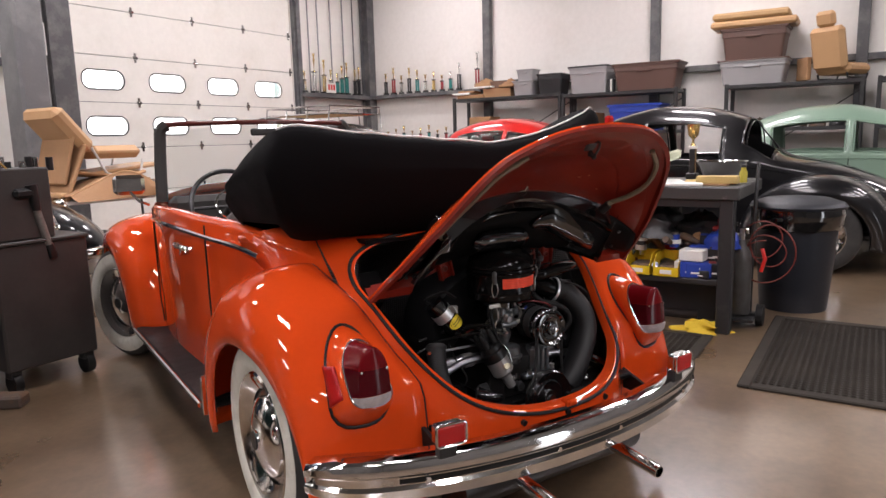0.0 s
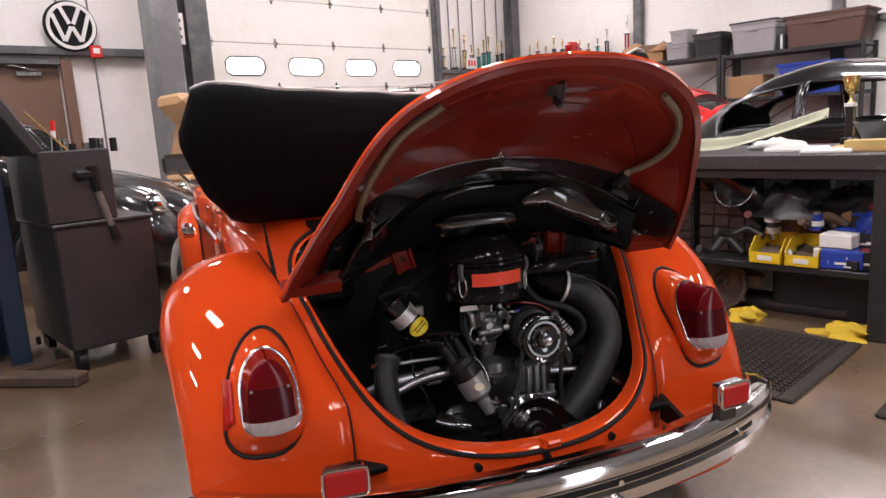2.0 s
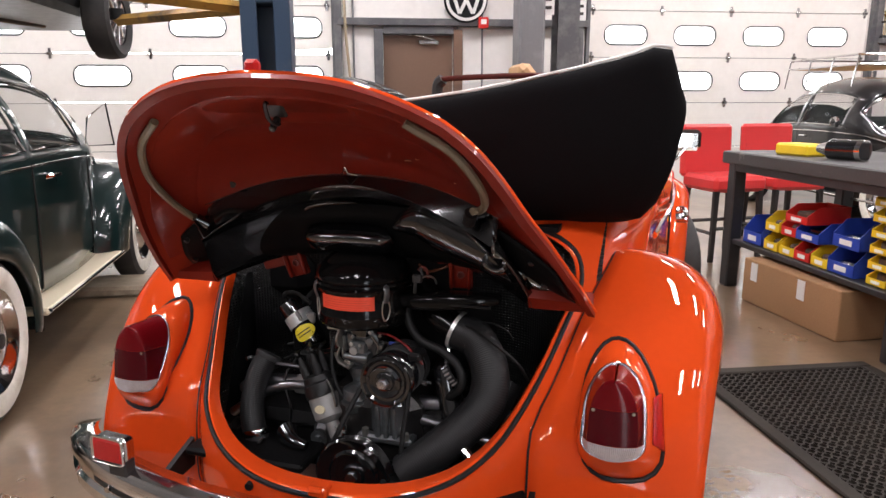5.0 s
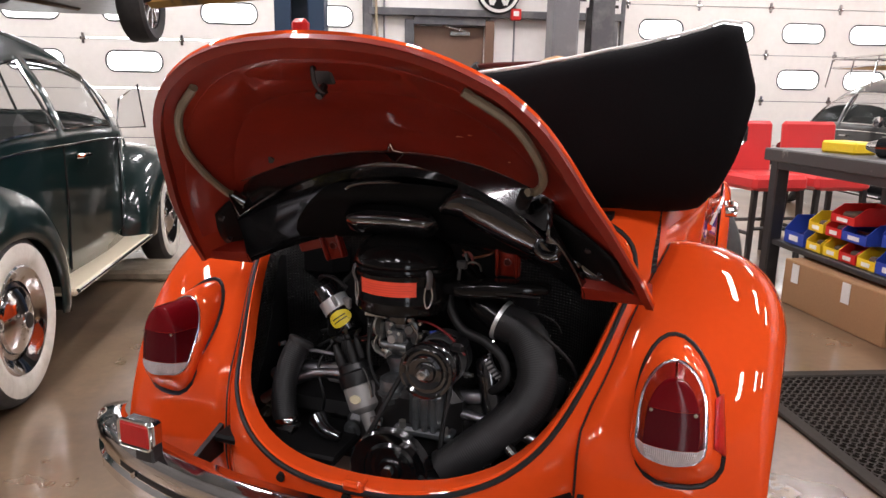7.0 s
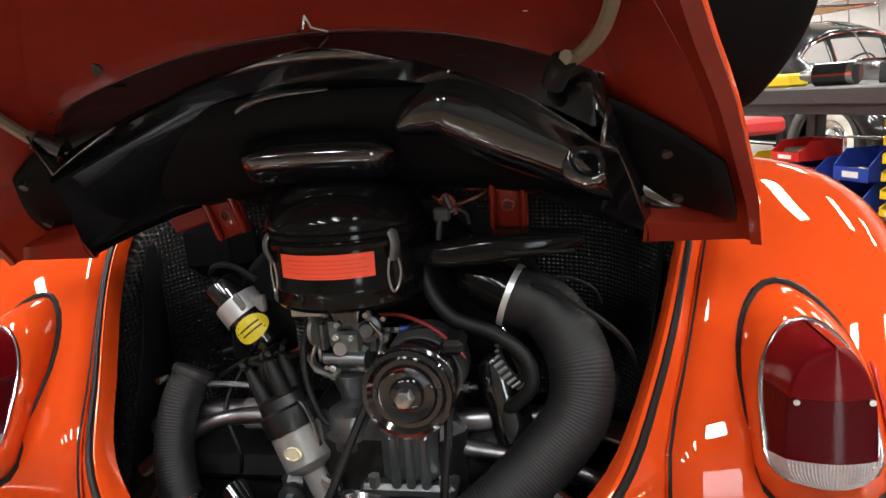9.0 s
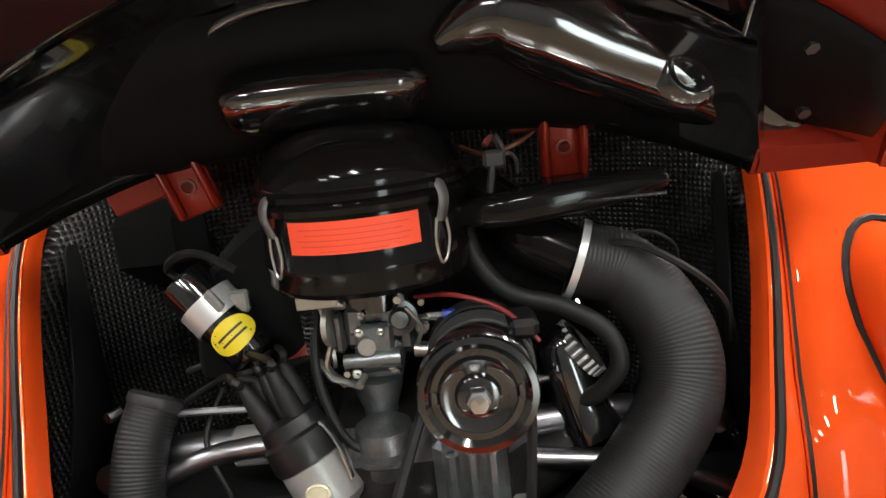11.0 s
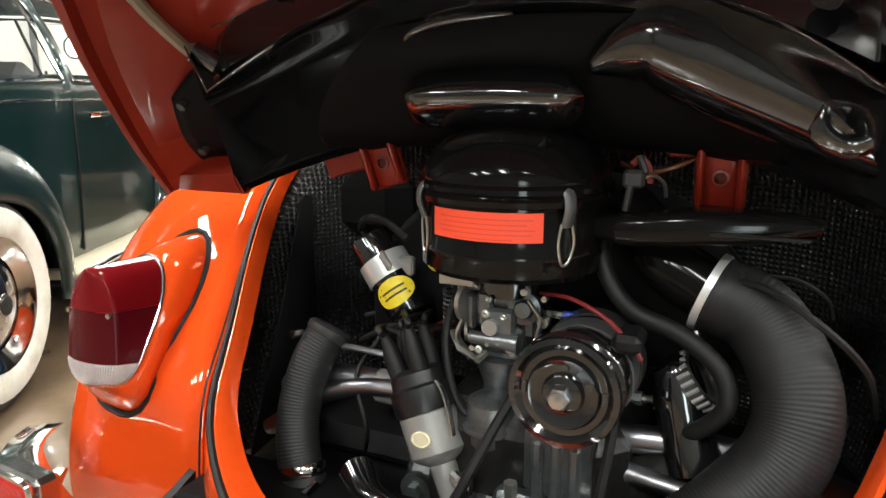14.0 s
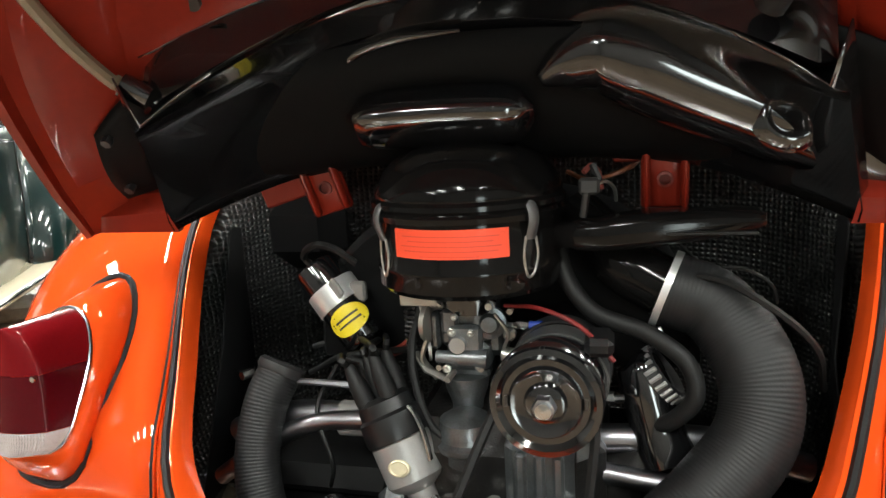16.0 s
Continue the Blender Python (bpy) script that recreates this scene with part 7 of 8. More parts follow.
def workbench():
    t = thing("workbench", "long dark steel workbench with a worn top and lower shelf", "workbench", ROOM)
    part("benchtop", G().box((-6.40, -6.55, BZ - 0.04), (0.92, 3.14, 0.08), 0.008), BENCH_TOP, t)
    part("lower_shelf", G().box((-6.40, -6.55, 0.31), (0.84, 3.0, 0.035), 0.005), DARK_STEEL, t)
    for b in (-5.08, -6.56, -8.05):
        for a in (-6.80, -6.02):
            b = b if a < -6.5 or b > -8 else -7.55
            part("leg", G().box((a, b, 0.43), (0.085, 0.085, 0.86), 0.008), DARK_STEEL, t)
    for a in (-6.83,):
        part("apron", G().box((a, -6.55, 0.80), (0.02, 3.0, 0.05), 0.004), DARK_STEEL, t)
    part("back_rail", G().rod((-6.0, -8.0, 0.58), (-6.0, -5.1, 0.58), 0.008, n=8), DARK_CHROME, t)


workbench()


def stack_bin(a, b, z, mat, label, turn=90, w=0.14, d=0.24, h=0.115):
    """An open-fronted stacking bin; its mouth faces local -y."""
    m = room(a, b, z, turn - 180)
    t = thing("storage_bin", label, "storage bin", m, group="bins under the bench")
    th = 0.005
    g = G().box((0, 0, th / 2), (w, d, th)).box((0, d / 2 - th / 2, h / 2), (w, th, h))
    for s in (-1, 1):
        x = s * (w / 2 - th / 2)
        vs = [(x - th / 2, -d / 2, 0), (x - th / 2, d / 2, 0), (x - th / 2, d / 2, h), (x - th / 2, -d / 2 + 0.07, h), (x - th / 2, -d / 2, h * 0.5)]
        vs += [(x + th / 2, y, z2) for _, y, z2 in vs]
        g.add(vs, [(0, 1, 2, 3, 4), (9, 8, 7, 6, 5)] + [(i, (i + 1) % 5, 5 + (i + 1) % 5, 5 + i) for i in range(5)])
    g.box((0, -d / 2 + th / 2, h * 0.22), (w, th, h * 0.44))
    part("body", g, mat, t, smooth=0)
    part("card_label", G().box((0, -d / 2 - 0.002, h * 0.22), (w * 0.45, 0.002, h * 0.2)), PAPER, t, smooth=0)
    part("filling", G().box((0, 0.01, 0.035), (w * 0.8, d * 0.7, 0.05), 0.012), RUST if mat is not BIN_BLUE else DARK_CHROME, t)


bins = [(-5.30, 0, BIN_BLUE, 0.20, 0.17), (-5.50, 0, BIN_YELLOW, 0.14, 0.115), (-5.50, 1, BIN_YELLOW, 0.14, 0.115), (-5.66, 0, BIN_YELLOW, 0.14, 0.115), (-5.66, 1, BIN_RED, 0.14, 0.115), (-5.80, 0, BIN_RED, 0.14, 0.115), (-5.83, 1, BIN_BLUE, 0.2, 0.115), (-5.95, 0, BIN_YELLOW, 0.14, 0.115), (-6.12, 0, BIN_BLUE, 0.2, 0.14), (-6.14, 1, BIN_BLUE, 0.2, 0.14), (-5.72, 2, BIN_RED, 0.2, 0.10)]
for b, lvl, mat, w, h in bins:
    word = "blue" if mat is BIN_BLUE else "yellow" if mat is BIN_YELLOW else "red"
    stack_bin(-6.66, b, 0.33 + (h + 0.002) * lvl, mat, f"{word} plastic stacking bin on the bench shelf", 90, w, 0.26, h)
for k in range(6):
    stack_bin(-6.68, -6.36, 0.33 + 0.078 * k, BIN_YELLOW, "small yellow stacking bin in a tower", 90, 0.13, 0.2, 0.076)
for b in (-7.52, -7.70):
    stack_bin(-6.70, b, 0.33, BIN_YELLOW, "yellow plastic stacking bin holding parts", 90, 0.16, 0.26, 0.13)


def drawer_cabinet(b, w, rows, cols, label, h=0.42):
    t = thing("drawer_cabinet", label, "drawer cabinet", room(-6.55, b, 0.33, -90))
    part("case", G().box((0, 0.02, h / 2), (w, 0.16, h), 0.004), DARK_STEEL, t)
    for i in range(rows):
        for j in range(cols):
            x, z = -w / 2 + w * (j + 0.5) / cols, h * (i + 0.5) / rows
            part("drawer", G().box((x, -0.065, z), (w / cols * 0.9, 0.02, h / rows * 0.82), 0.003), material("smoky_plastic_drawer", (0.05, 0.042, 0.037), 0.35, var=0.2) if "smoky_plastic_drawer" not in bpy.data.materials else bpy.data.materials["smoky_plastic_drawer"], t)


drawer_cabinet(-6.82, 0.40, 8, 2, "dark plastic parts cabinet with wide drawers")
drawer_cabinet(-7.24, 0.36, 6, 4, "dark plastic parts cabinet with many small drawers")


def box_thing(name, a, b, z, size, mat, label, turn=0.0, cat="box", bev=0.006, bars=0):
    t = thing(name, label, cat, room(a, b, z, turn))
    part("body", G().box((0, 0, size[2] / 2), size, bev), mat, t)
    for k in range(bars):
        part("print_bar", G().box((-size[0] / 2 - 0.001, 0, size[2] * (0.35 + 0.25 * k)), (0.003, size[1] * (0.6 - 0.2 * k), size[2] * 0.12)), INK if mat is PAPER else PAPER, t, smooth=0)
    return t


cb = box_thing("cardboard_box", -6.70, -5.82, 0, (0.36, 0.82, 0.27), CARDBOARD, "large brown cardboard box under the bench shelf", 3)
for y in (-0.12, 0.30):
    part("label_tape", G().box((-0.183, y, 0.2), (0.003, 0.06, 0.11)), PAPER, cb, smooth=0)
rng = random.Random(11)
mats = [PAPER, BIN_BLUE, BIN_RED, CARDBOARD, BIN_BLACK, DARK_STEEL, BIN_YELLOW, TROPHY_RED]
for k in range(26):
    mat = mats[k % len(mats)]
    lvl = k % 3
    sz = (0.10 + 0.08 * rng.random(), 0.07 + 0.08 * rng.random(), 0.05 + 0.05 * rng.random())
    box_thing("parts_box", -6.72 + 0.20 * (k % 3) * 0.5, -7.80 - 0.24 * ((k * 0.37) % 1), 0.33 + 0.088 * lvl, sz, mat, "small parts box among clutter on the bench shelf", rng.uniform(-25, 25), bars=1)
white = box_thing("parts_carton", -6.74, -7.86, 0.33, (0.14, 0.17, 0.10), BIN_BLUE, "blue and white printed parts carton on the shelf", 8, bars=2)
box_thing("parts_carton", -6.74, -7.85, 0.432, (0.13, 0.15, 0.07), PAPER, "white parts carton stacked on a blue one", -4)


def lump(name, a, b, z, size, mat, label, cat, seed=0, n=14, rough=0.35):
    """A crumpled soft heap."""
    rr = random.Random(seed)
    off = Vector((rr.random() * 9, rr.random() * 9, 0))
    rows = []
    for i in range(n + 1):
        v = i / n
        row = []
        for j in range(20):
            t = 2 * math.pi * j / 20
            r = math.cos(v * math.pi / 2)
            k = 1 + rough * noise.noise(Vector((math.cos(t) * 1.6, math.sin(t) * 1.6, v * 3)) + off)
            row.append((size[0] / 2 * r * k * math.cos(t), size[1] / 2 * r * k * math.sin(t), size[2] * math.sin(v * math.pi / 2) * (1 + rough * 0.7 * noise.noise(Vector((t, v * 4, 3)) + off))))
        rows.append(row)
    g = G().grid(rows, close_v=True)
    g.f.append(tuple(range(20))[::-1])
    return single(name, g, mat, label, cat, room(a, b, z), smooth=70)


for i, (a, b, sx, sy) in enumerate([(-6.86, -6.80, 0.12, 0.34), (-6.80, -7.92, 0.16, 0.30), (-6.78, -7.42, 0.2, 0.16)]):
    lump("rag", a, b, 0.0, (sx, sy, 0.06), RAG, "crumpled yellow cleaning rag on the floor", "rag", i + 3, rough=0.9)
lump("blue_bag", -6.62, -8.0, 0.50, (0.2, 0.22, 0.12), BIN_BLUE, "crumpled blue plastic bag among boxes", "bag", 31)
lump("dark_cloth", -6.66, -7.58, 0.56, (0.26, 0.3, 0.16), BIN_BLACK, "black crumpled cloth over the parts bins", "cloth", 33, rough=0.7)
lump("dark_cloth", -6.50, -7.82, 0.56, (0.26, 0.34, 0.14), DARK_STEEL, "dark greasy cloth on a heap of parts", "cloth", 35, rough=0.8)
lump("red_cloth", -6.55, -7.98, 0.60, (0.12, 0.14, 0.07), TROPHY_RED, "dull red cloth on a heap of parts", "cloth", 37, rough=0.8)
lump("bin_bag", -6.5, -7.6, 0.62, (0.3, 0.3, 0.12), BIN_BLACK, "dark crumpled bag on boxes", "bag", 9)


def gearbox():
    t = thing("gearbox_casing", "rusty gearbox bell housing lying under the bench", "gearbox", room(-6.62, -7.20, 0.155, 0))
    m = Matrix.Rotation(radians(-90), 4, "Y") @ Matrix.Rotation(radians(10), 4, "X")
    part("bell", G().lathe([(0.155, 0.06), (0.15, 0.075), (0.135, 0.07), (0.12, 0.0), (0.05, -0.03), (0.03, 0.0), (0.0, 0.0)], m, 32, cap=False), RUST, t, solid=0.006)
    part("case", G().rod((0.02, 0, 0), (0.42, 0, 0), 0.10, 0.07, n=18), RUST, t)
    part("shaft", G().rod((-0.06, 0, 0), (0.0, 0, 0), 0.014), DARK_STEEL, t)
    part("mount", G().box((0.02, -0.17, 0.02), (0.06, 0.14, 0.10), 0.02), RUST, t)
    for k in range(6):
        a = radians(60 * k)
        part("lug", G().rod(m @ Vector((0.152 * math.cos(a), 0.152 * math.sin(a), 0.05)), m @ Vector((0.152 * math.cos(a), 0.152 * math.sin(a), 0.085)), 0.016, n=8), RUST, t)


gearbox()
for b0, b1, a, z in ((-6.7, -7.95, -6.45, 0.05), (-6.75, -7.85, -6.55, 0.04)):
    single("steel_pipe", G().rod((a, b0, z), (a, b1, z), 0.035, n=14), DARK_STEEL, "dark steel pipe lying under the bench", "pipe", ROOM)
g = G().tube([(-6.5, -7.45, 0.36), (-6.62, -7.38, 0.60), (-6.6, -7.15, 0.74), (-6.5, -6.95, 0.72)], [0.05, 0.11, 0.12, 0.04], 16, smooth=5, flat=0.5)
single("spare_fender", g, BLACK_PAINT, "glossy black spare body panel on the bench shelf", "car panel", ROOM)
g = G().lathe([(0.0, 0.0), (0.06, 0.01), (0.10, 0.05), (0.11, 0.09), (0.105, 0.09)], room(-6.62, -7.30, 0.68) @ Matrix.Rotation(radians(-70), 4, "Y"), 24, cap=False)
single("headlamp_bowl", g, DARK_CHROME, "chrome headlamp bowl on the bench shelf", "headlamp")


# bench top clutter
MANILA = material("manila_card", (0.50, 0.36, 0.13), 0.7, var=0.1, scale=8)
def trophy(a, b, z, h, col, fig, label, turn=0, cup=False, group="trophies on the wall shelf"):
    t = thing("trophy", label, "trophy", room(a, b, z, turn), group=group)
    w = 0.05 + 0.06 * h
    part("base", G().box((0, 0, 0.02), (w * 1.2, w, 0.04), 0.004), TROPHY_BLACK if col is not TROPHY_BLACK else BLACK_WOOD, t)
    ch = h * 0.45
    if h > 0.38:
        for s in (-1, 1):
            part("column", G().rod((s * w * 0.3, 0, 0.04), (s * w * 0.3, 0, 0.04 + ch), 0.016, n=10), col, t)
    else:
        part("column", G().box((0, 0, 0.04 + ch / 2), (w * 0.66, w * 0.55, ch), 0.004), col, t)
        for sx in (-1, 1):
            part("stripe", G().box((sx * w * 0.2, -w * 0.28, 0.04 + ch / 2), (w * 0.12, 0.004, ch * 0.96)), fig, t, smooth=0)
    part("plinth", G().box((0, 0, 0.05 + ch), (w * 0.9, w * 0.7, 0.02), 0.003), PAPER if cup else TROPHY_BLACK, t)
    z0 = 0.06 + ch
    fh = h - z0
    if cup:
        g = G().lathe([(0.02, 0), (0.008, fh * 0.15), (0.008, fh * 0.3), (0.035, fh * 0.5), (0.042, fh * 0.85), (0.045, fh)], Matrix.Translation((0, 0, z0)), 18, cap=False)
        part("cup", g, fig, t)
        for s in (-1, 1):
            part("cup_handle", G().tube([(s * 0.036, 0, z0 + fh * 0.5), (s * 0.07, 0, z0 + fh * 0.6), (s * 0.07, 0, z0 + fh * 0.85), (s * 0.043, 0, z0 + fh * 0.9)], 0.004, 6, smooth=4), fig, t)
    else:
        g = G().lathe([(0.016, 0), (0.006, fh * 0.1), (0.010, fh * 0.35), (0.020, fh * 0.6), (0.012, fh * 0.72), (0.014, fh * 0.85), (0.0, fh)], Matrix.Translation((0, 0, z0)), 12, cap=False)
        g.tube([(-0.03, 0, z0 + fh * 0.95), (0, 0, z0 + fh * 0.62), (0.03, 0, z0 + fh * 0.95)], 0.006, 6)
        part("topper", g, fig, t)


trophy(-6.08, -7.68, BZ, 0.38, TROPHY_BLACK, GOLD, "small black and gold trophy cup on the bench", cup=True, group="")
lay = [(0.42, TROPHY_BLACK, GOLD), (0.52, TROPHY_RED, GOLD), (0.36, SILVER, GOLD), (0.5, TROPHY_BLACK, GOLD), (0.44, TROPHY_GREEN, GOLD), (0.34, SILVER, GOLD), (0.38, GOLD, GOLD), (0.3, TROPHY_RED, GOLD), (0.36, TROPHY_GREEN, SILVER), (0.5, TROPHY_BLACK, SILVER)]
for k, (h, c, f) in enumerate(lay):
    b = -0.55 - 0.185 * k
    trophy(-0.11, b, 2.1, h, c, f, ("tall" if h > 0.45 else "small") + " gold-topped trophy on the wall rail", 90)
trophy(-0.11, -2.60, 2.1, 0.66, TROPHY_RED, SILVER, "tall red and silver trophy on the wall rail", 90)
for k, (a, h, c) in enumerate([(-1.92, 0.38, SILVER), (-1.66, 0.72, SILVER), (-1.40, 0.62, GOLD), (-1.22, 0.45, SILVER), (-1.04, 0.40, TROPHY_GREEN), (-0.90, 0.55, TROPHY_GREEN), (-0.76, 0.62, TROPHY_GREEN), (-0.52, 0.50, TROPHY_BLACK), (-0.40, 0.56, TROPHY_BLACK)]):
    trophy(a, -0.11, 2.1, h, c, GOLD, ("tall" if h > 0.5 else "small") + " trophy on the rail beside the garage door", 0)
for k in range(8):
    trophy(-0.3, -0.7 - 0.19 * k, 1.14, 0.26 + 0.05 * (k % 3), [TROPHY_BLACK, TROPHY_RED, TROPHY_GREEN][k % 3], GOLD, "small trophy on the low shelf in the corner", 90, group="trophies on the low shelf")
wall_box("shelf_low", -0.5, -0.02, -2.3, -0.45, 1.10, 1.14, BROWN_DOOR, "brown low shelf board along the corner wall")
s = thing("exit_sign", "small white sign with red lettering on the rail", "sign", room(-1.36, -0.23, 2.11))
part("panel", G().box((0, 0, 0.09), (0.26, 0.02, 0.18), 0.004), PIPING, s, smooth=0)
for k in range(3):
    part("bar", G().box((-0.07 + 0.07 * k, -0.013, 0.10), (0.04, 0.006, 0.10)), BIN_RED, s, smooth=0)

TRIM_GREEN = material("pale_green_trim", (0.50, 0.53, 0.38), 0.5, var=0.08, scale=8)
# two L-section trim strips, each a flange, a web and two raised beads
for da, db, lift in ((0.02, 0.0, 0.0), (-0.24, -0.08, 0.0)):
    pts = spline([(-6.50 + da, -6.62 + db, BZ + 0.012), (-6.46 + da, -7.10 + db, BZ + 0.02), (-6.42 + da, -7.28 + db, BZ + 0.05), (-6.30 + da, -7.62 + db, BZ + 0.16)], 6)
    st = thing("trim_strip", "pale green painted trim strip lying on the bench", "trim strip", ROOM, group="trim strips on the bench")
    rows = [[(p[0] + dx, p[1], p[2] + dz) for dx, dz in ((-0.055, 0.0), (-0.035, 0.004), (-0.03, 0.014), (-0.015, 0.014), (-0.01, 0.004), (0.03, 0.004), (0.035, 0.05), (0.045, 0.052))] for p in pts]
    part("flange", G().grid(rows), TRIM_GREEN, st, smooth=30, solid=0.004)
    part("bead", G().tube([(p[0] + 0.012, p[1], p[2] + 0.009) for p in pts], 0.006, 6), DARK_STEEL, st)
box_thing("tray", -6.62, -5.45, BZ, (0.16, 0.26, 0.07), BIN_YELLOW, "yellow plastic parts tray on the bench", 8, "tray", 0.012)
box_thing("tray", -6.5, -6.45, BZ, (0.14, 0.16, 0.06), BIN_YELLOW, "yellow plastic parts tray on the bench", 0, "tray", 0.012)
box_thing("cloth", -6.55, -7.85, BZ, (0.22, 0.22, 0.02), MANILA, "folded buff cloth on the bench", 12, "cloth", 0.01)
box_thing("carton", -6.5, -6.62, BZ, (0.10, 0.12, 0.10), PAPER, "small white carton on the bench", 5)
box_thing("carton", -6.45, -6.80, BZ, (0.12, 0.14, 0.08), BIN_BLACK, "small black carton on the bench", -6)
box_thing("battery_case", -6.35, -6.1, BZ, (0.2, 0.34, 0.10), BIN_BLACK, "black tool case on the bench", 4)
box_thing("paper_stack", -6.5, -7.55, BZ, (0.3, 0.32, 0.012), PAPER, "loose white papers on the bench", 20, "paper", 0.002)
box_thing("paper_stack", -6.62, -7.95, BZ, (0.24, 0.2, 0.010), CARDBOARD, "sheet of cardboard on the bench", -10, "paper", 0.002)
box_thing("wood_board", -6.35, -6.55, BZ + 0.012, (0.30, 0.42, 0.012), MANILA, "manila folder lying on the bench", 4, "folder", 0.004)
st = thing("starter_motor", "black and chrome electric motor on the bench", "motor", room(-6.62, -5.82, BZ + 0.056, 20) @ Matrix.Scale(0.75, 4))
part("housing", G().rod((0, -0.14, 0), (0, 0.10, 0), 0.075, n=24), GLOSS_BLACK, st)
part("nose", G().rod((0, 0.10, 0), (0, 0.2, 0), 0.06, 0.03, n=20), DARK_CHROME, st)
part("end_ring", G().rod((0, -0.16, 0), (0, -0.12, 0), 0.077, n=24), CHROME, st)
bowl = thing("bowl", "steel mixing bowl of parts on the bench", "bowl", room(-6.22, -7.90, BZ))
part("shell", G().lathe([(0.07, 0.0), (0.12, 0.04), (0.165, 0.125), (0.172, 0.13), (0.16, 0.124), (0.114, 0.045), (0.0, 0.01)], None, 32, cap=False), CHROME, bowl)
jar = thing("jar", "small glass jar with yellow liquid on the bench", "jar", room(-6.42, -8.07, BZ) @ Matrix.Scale(0.8, 4))
part("body", G().lathe([(0.03, 0), (0.032, 0.08), (0.02, 0.10), (0.02, 0.12)], None, 16), material("olive_oil_glass", (0.42, 0.36, 0.05), 0.15, var=0.1, coat=0.6), jar)
part("cap", G().rod((0, 0, 0.12), (0, 0, 0.14), 0.022, n=14), BIN_BLACK, jar)


# ---- bar stools ----
def stool(a, b, turn):
    t = thing("bar_stool", "red vinyl bar stool with dark wooden legs", "stool", room(a, b, 0, turn), group="red bar stools")
    part("seat", G().box((0, 0, 0.60), (0.46, 0.46, 0.12), 0.03), RED_VINYL, t)
    part("backrest", G().box((0, 0.21, 0.85), (0.46, 0.07, 0.42), 0.025, Matrix.Rotation(radians(-4), 4, "X")), RED_VINYL, t)
    for x in (-0.19, 0.19):
        for y in (-0.19, 0.19):
            part("leg", G().rod((x * 1.1, y * 1.1, 0), (x, y, 0.55), 0.022, 0.026, n=4), BLACK_WOOD, t)
        part("stretcher", G().rod((x * 1.07, -0.2, 0.22), (x * 1.07, 0.2, 0.22), 0.014, n=4), BLACK_WOOD, t)
    for y in (-0.2, 0.2):
        part("stretcher", G().rod((-0.2, y, 0.26), (0.2, y, 0.26), 0.014, n=4), BLACK_WOOD, t)


stool(-6.40, -4.20, 6)
stool(-5.86, -4.15, 2)


# ---- rubber mats ----
def mat_thing(a0, a1, b0, b1):
    t = thing("rubber_mat", "black perforated rubber floor mat", "mat", ROOM, group="rubber mats")
    part("border", G().box(((a0 + a1) / 2, b0 + 0.03, 0.008), (a1 - a0, 0.06, 0.016), 0.006).box(((a0 + a1) / 2, b1 - 0.03, 0.008), (a1 - a0, 0.06, 0.016), 0.006).box((a0 + 0.03, (b0 + b1) / 2, 0.008), (0.06, b1 - b0 - 0.12, 0.016), 0.006).box((a1 - 0.03, (b0 + b1) / 2, 0.008), (0.06, b1 - b0 - 0.12, 0.016), 0.006), MAT_RUBBER, t)
    vs, fs = [], []
    step = 0.034
    na, nb = int((a1 - a0 - 0.12) / step), int((b1 - b0 - 0.12) / step)
    for i in range(na):
        for j in range(nb):
            ca, cb_ = a0 + 0.06 + step * (i + 0.5), b0 + 0.06 + step * (j + 0.5)
            o = len(vs)
            for r, z in ((0.5, 0.013), (0.36, 0.015), (0.36, 0.002)):
                for q in range(8):
                    an = math.pi * 2 * (q + 0.5) / 8
                    if r == 0.5:
                        k = 0.5 / max(abs(math.cos(an)), abs(math.sin(an)))
                        vs.append((ca + step * k * math.cos(an), cb_ + step * k * math.sin(an), z))
                    else:
                        vs.append((ca + step * r * math.cos(an), cb_ + step * r * math.sin(an), z))
            for ring in (0, 1):
                for q in range(8):
                    fs.append((o + ring * 8 + q, o + ring * 8 + (q + 1) % 8, o + ring * 8 + 8 + (q + 1) % 8, o + ring * 8 + 8 + q))
    me = bpy.data.meshes.new("grid")
    me.from_pydata(vs, [], fs)
    me.materials.append(MAT_RUBBER)
    ob = new("grid", me)
    ob.parent = t
    tagged(ob, kind="stuff")
    part("underside", G().box(((a0 + a1) / 2, (b0 + b1) / 2, 0.0015), (a1 - a0 - 0.1, b1 - b0 - 0.1, 0.002)), INK, t, smooth=0)


mat_thing(-7.80, -6.93, -8.02, -6.53)
mat_thing(-7.74, -6.27, -10.1, -8.28)


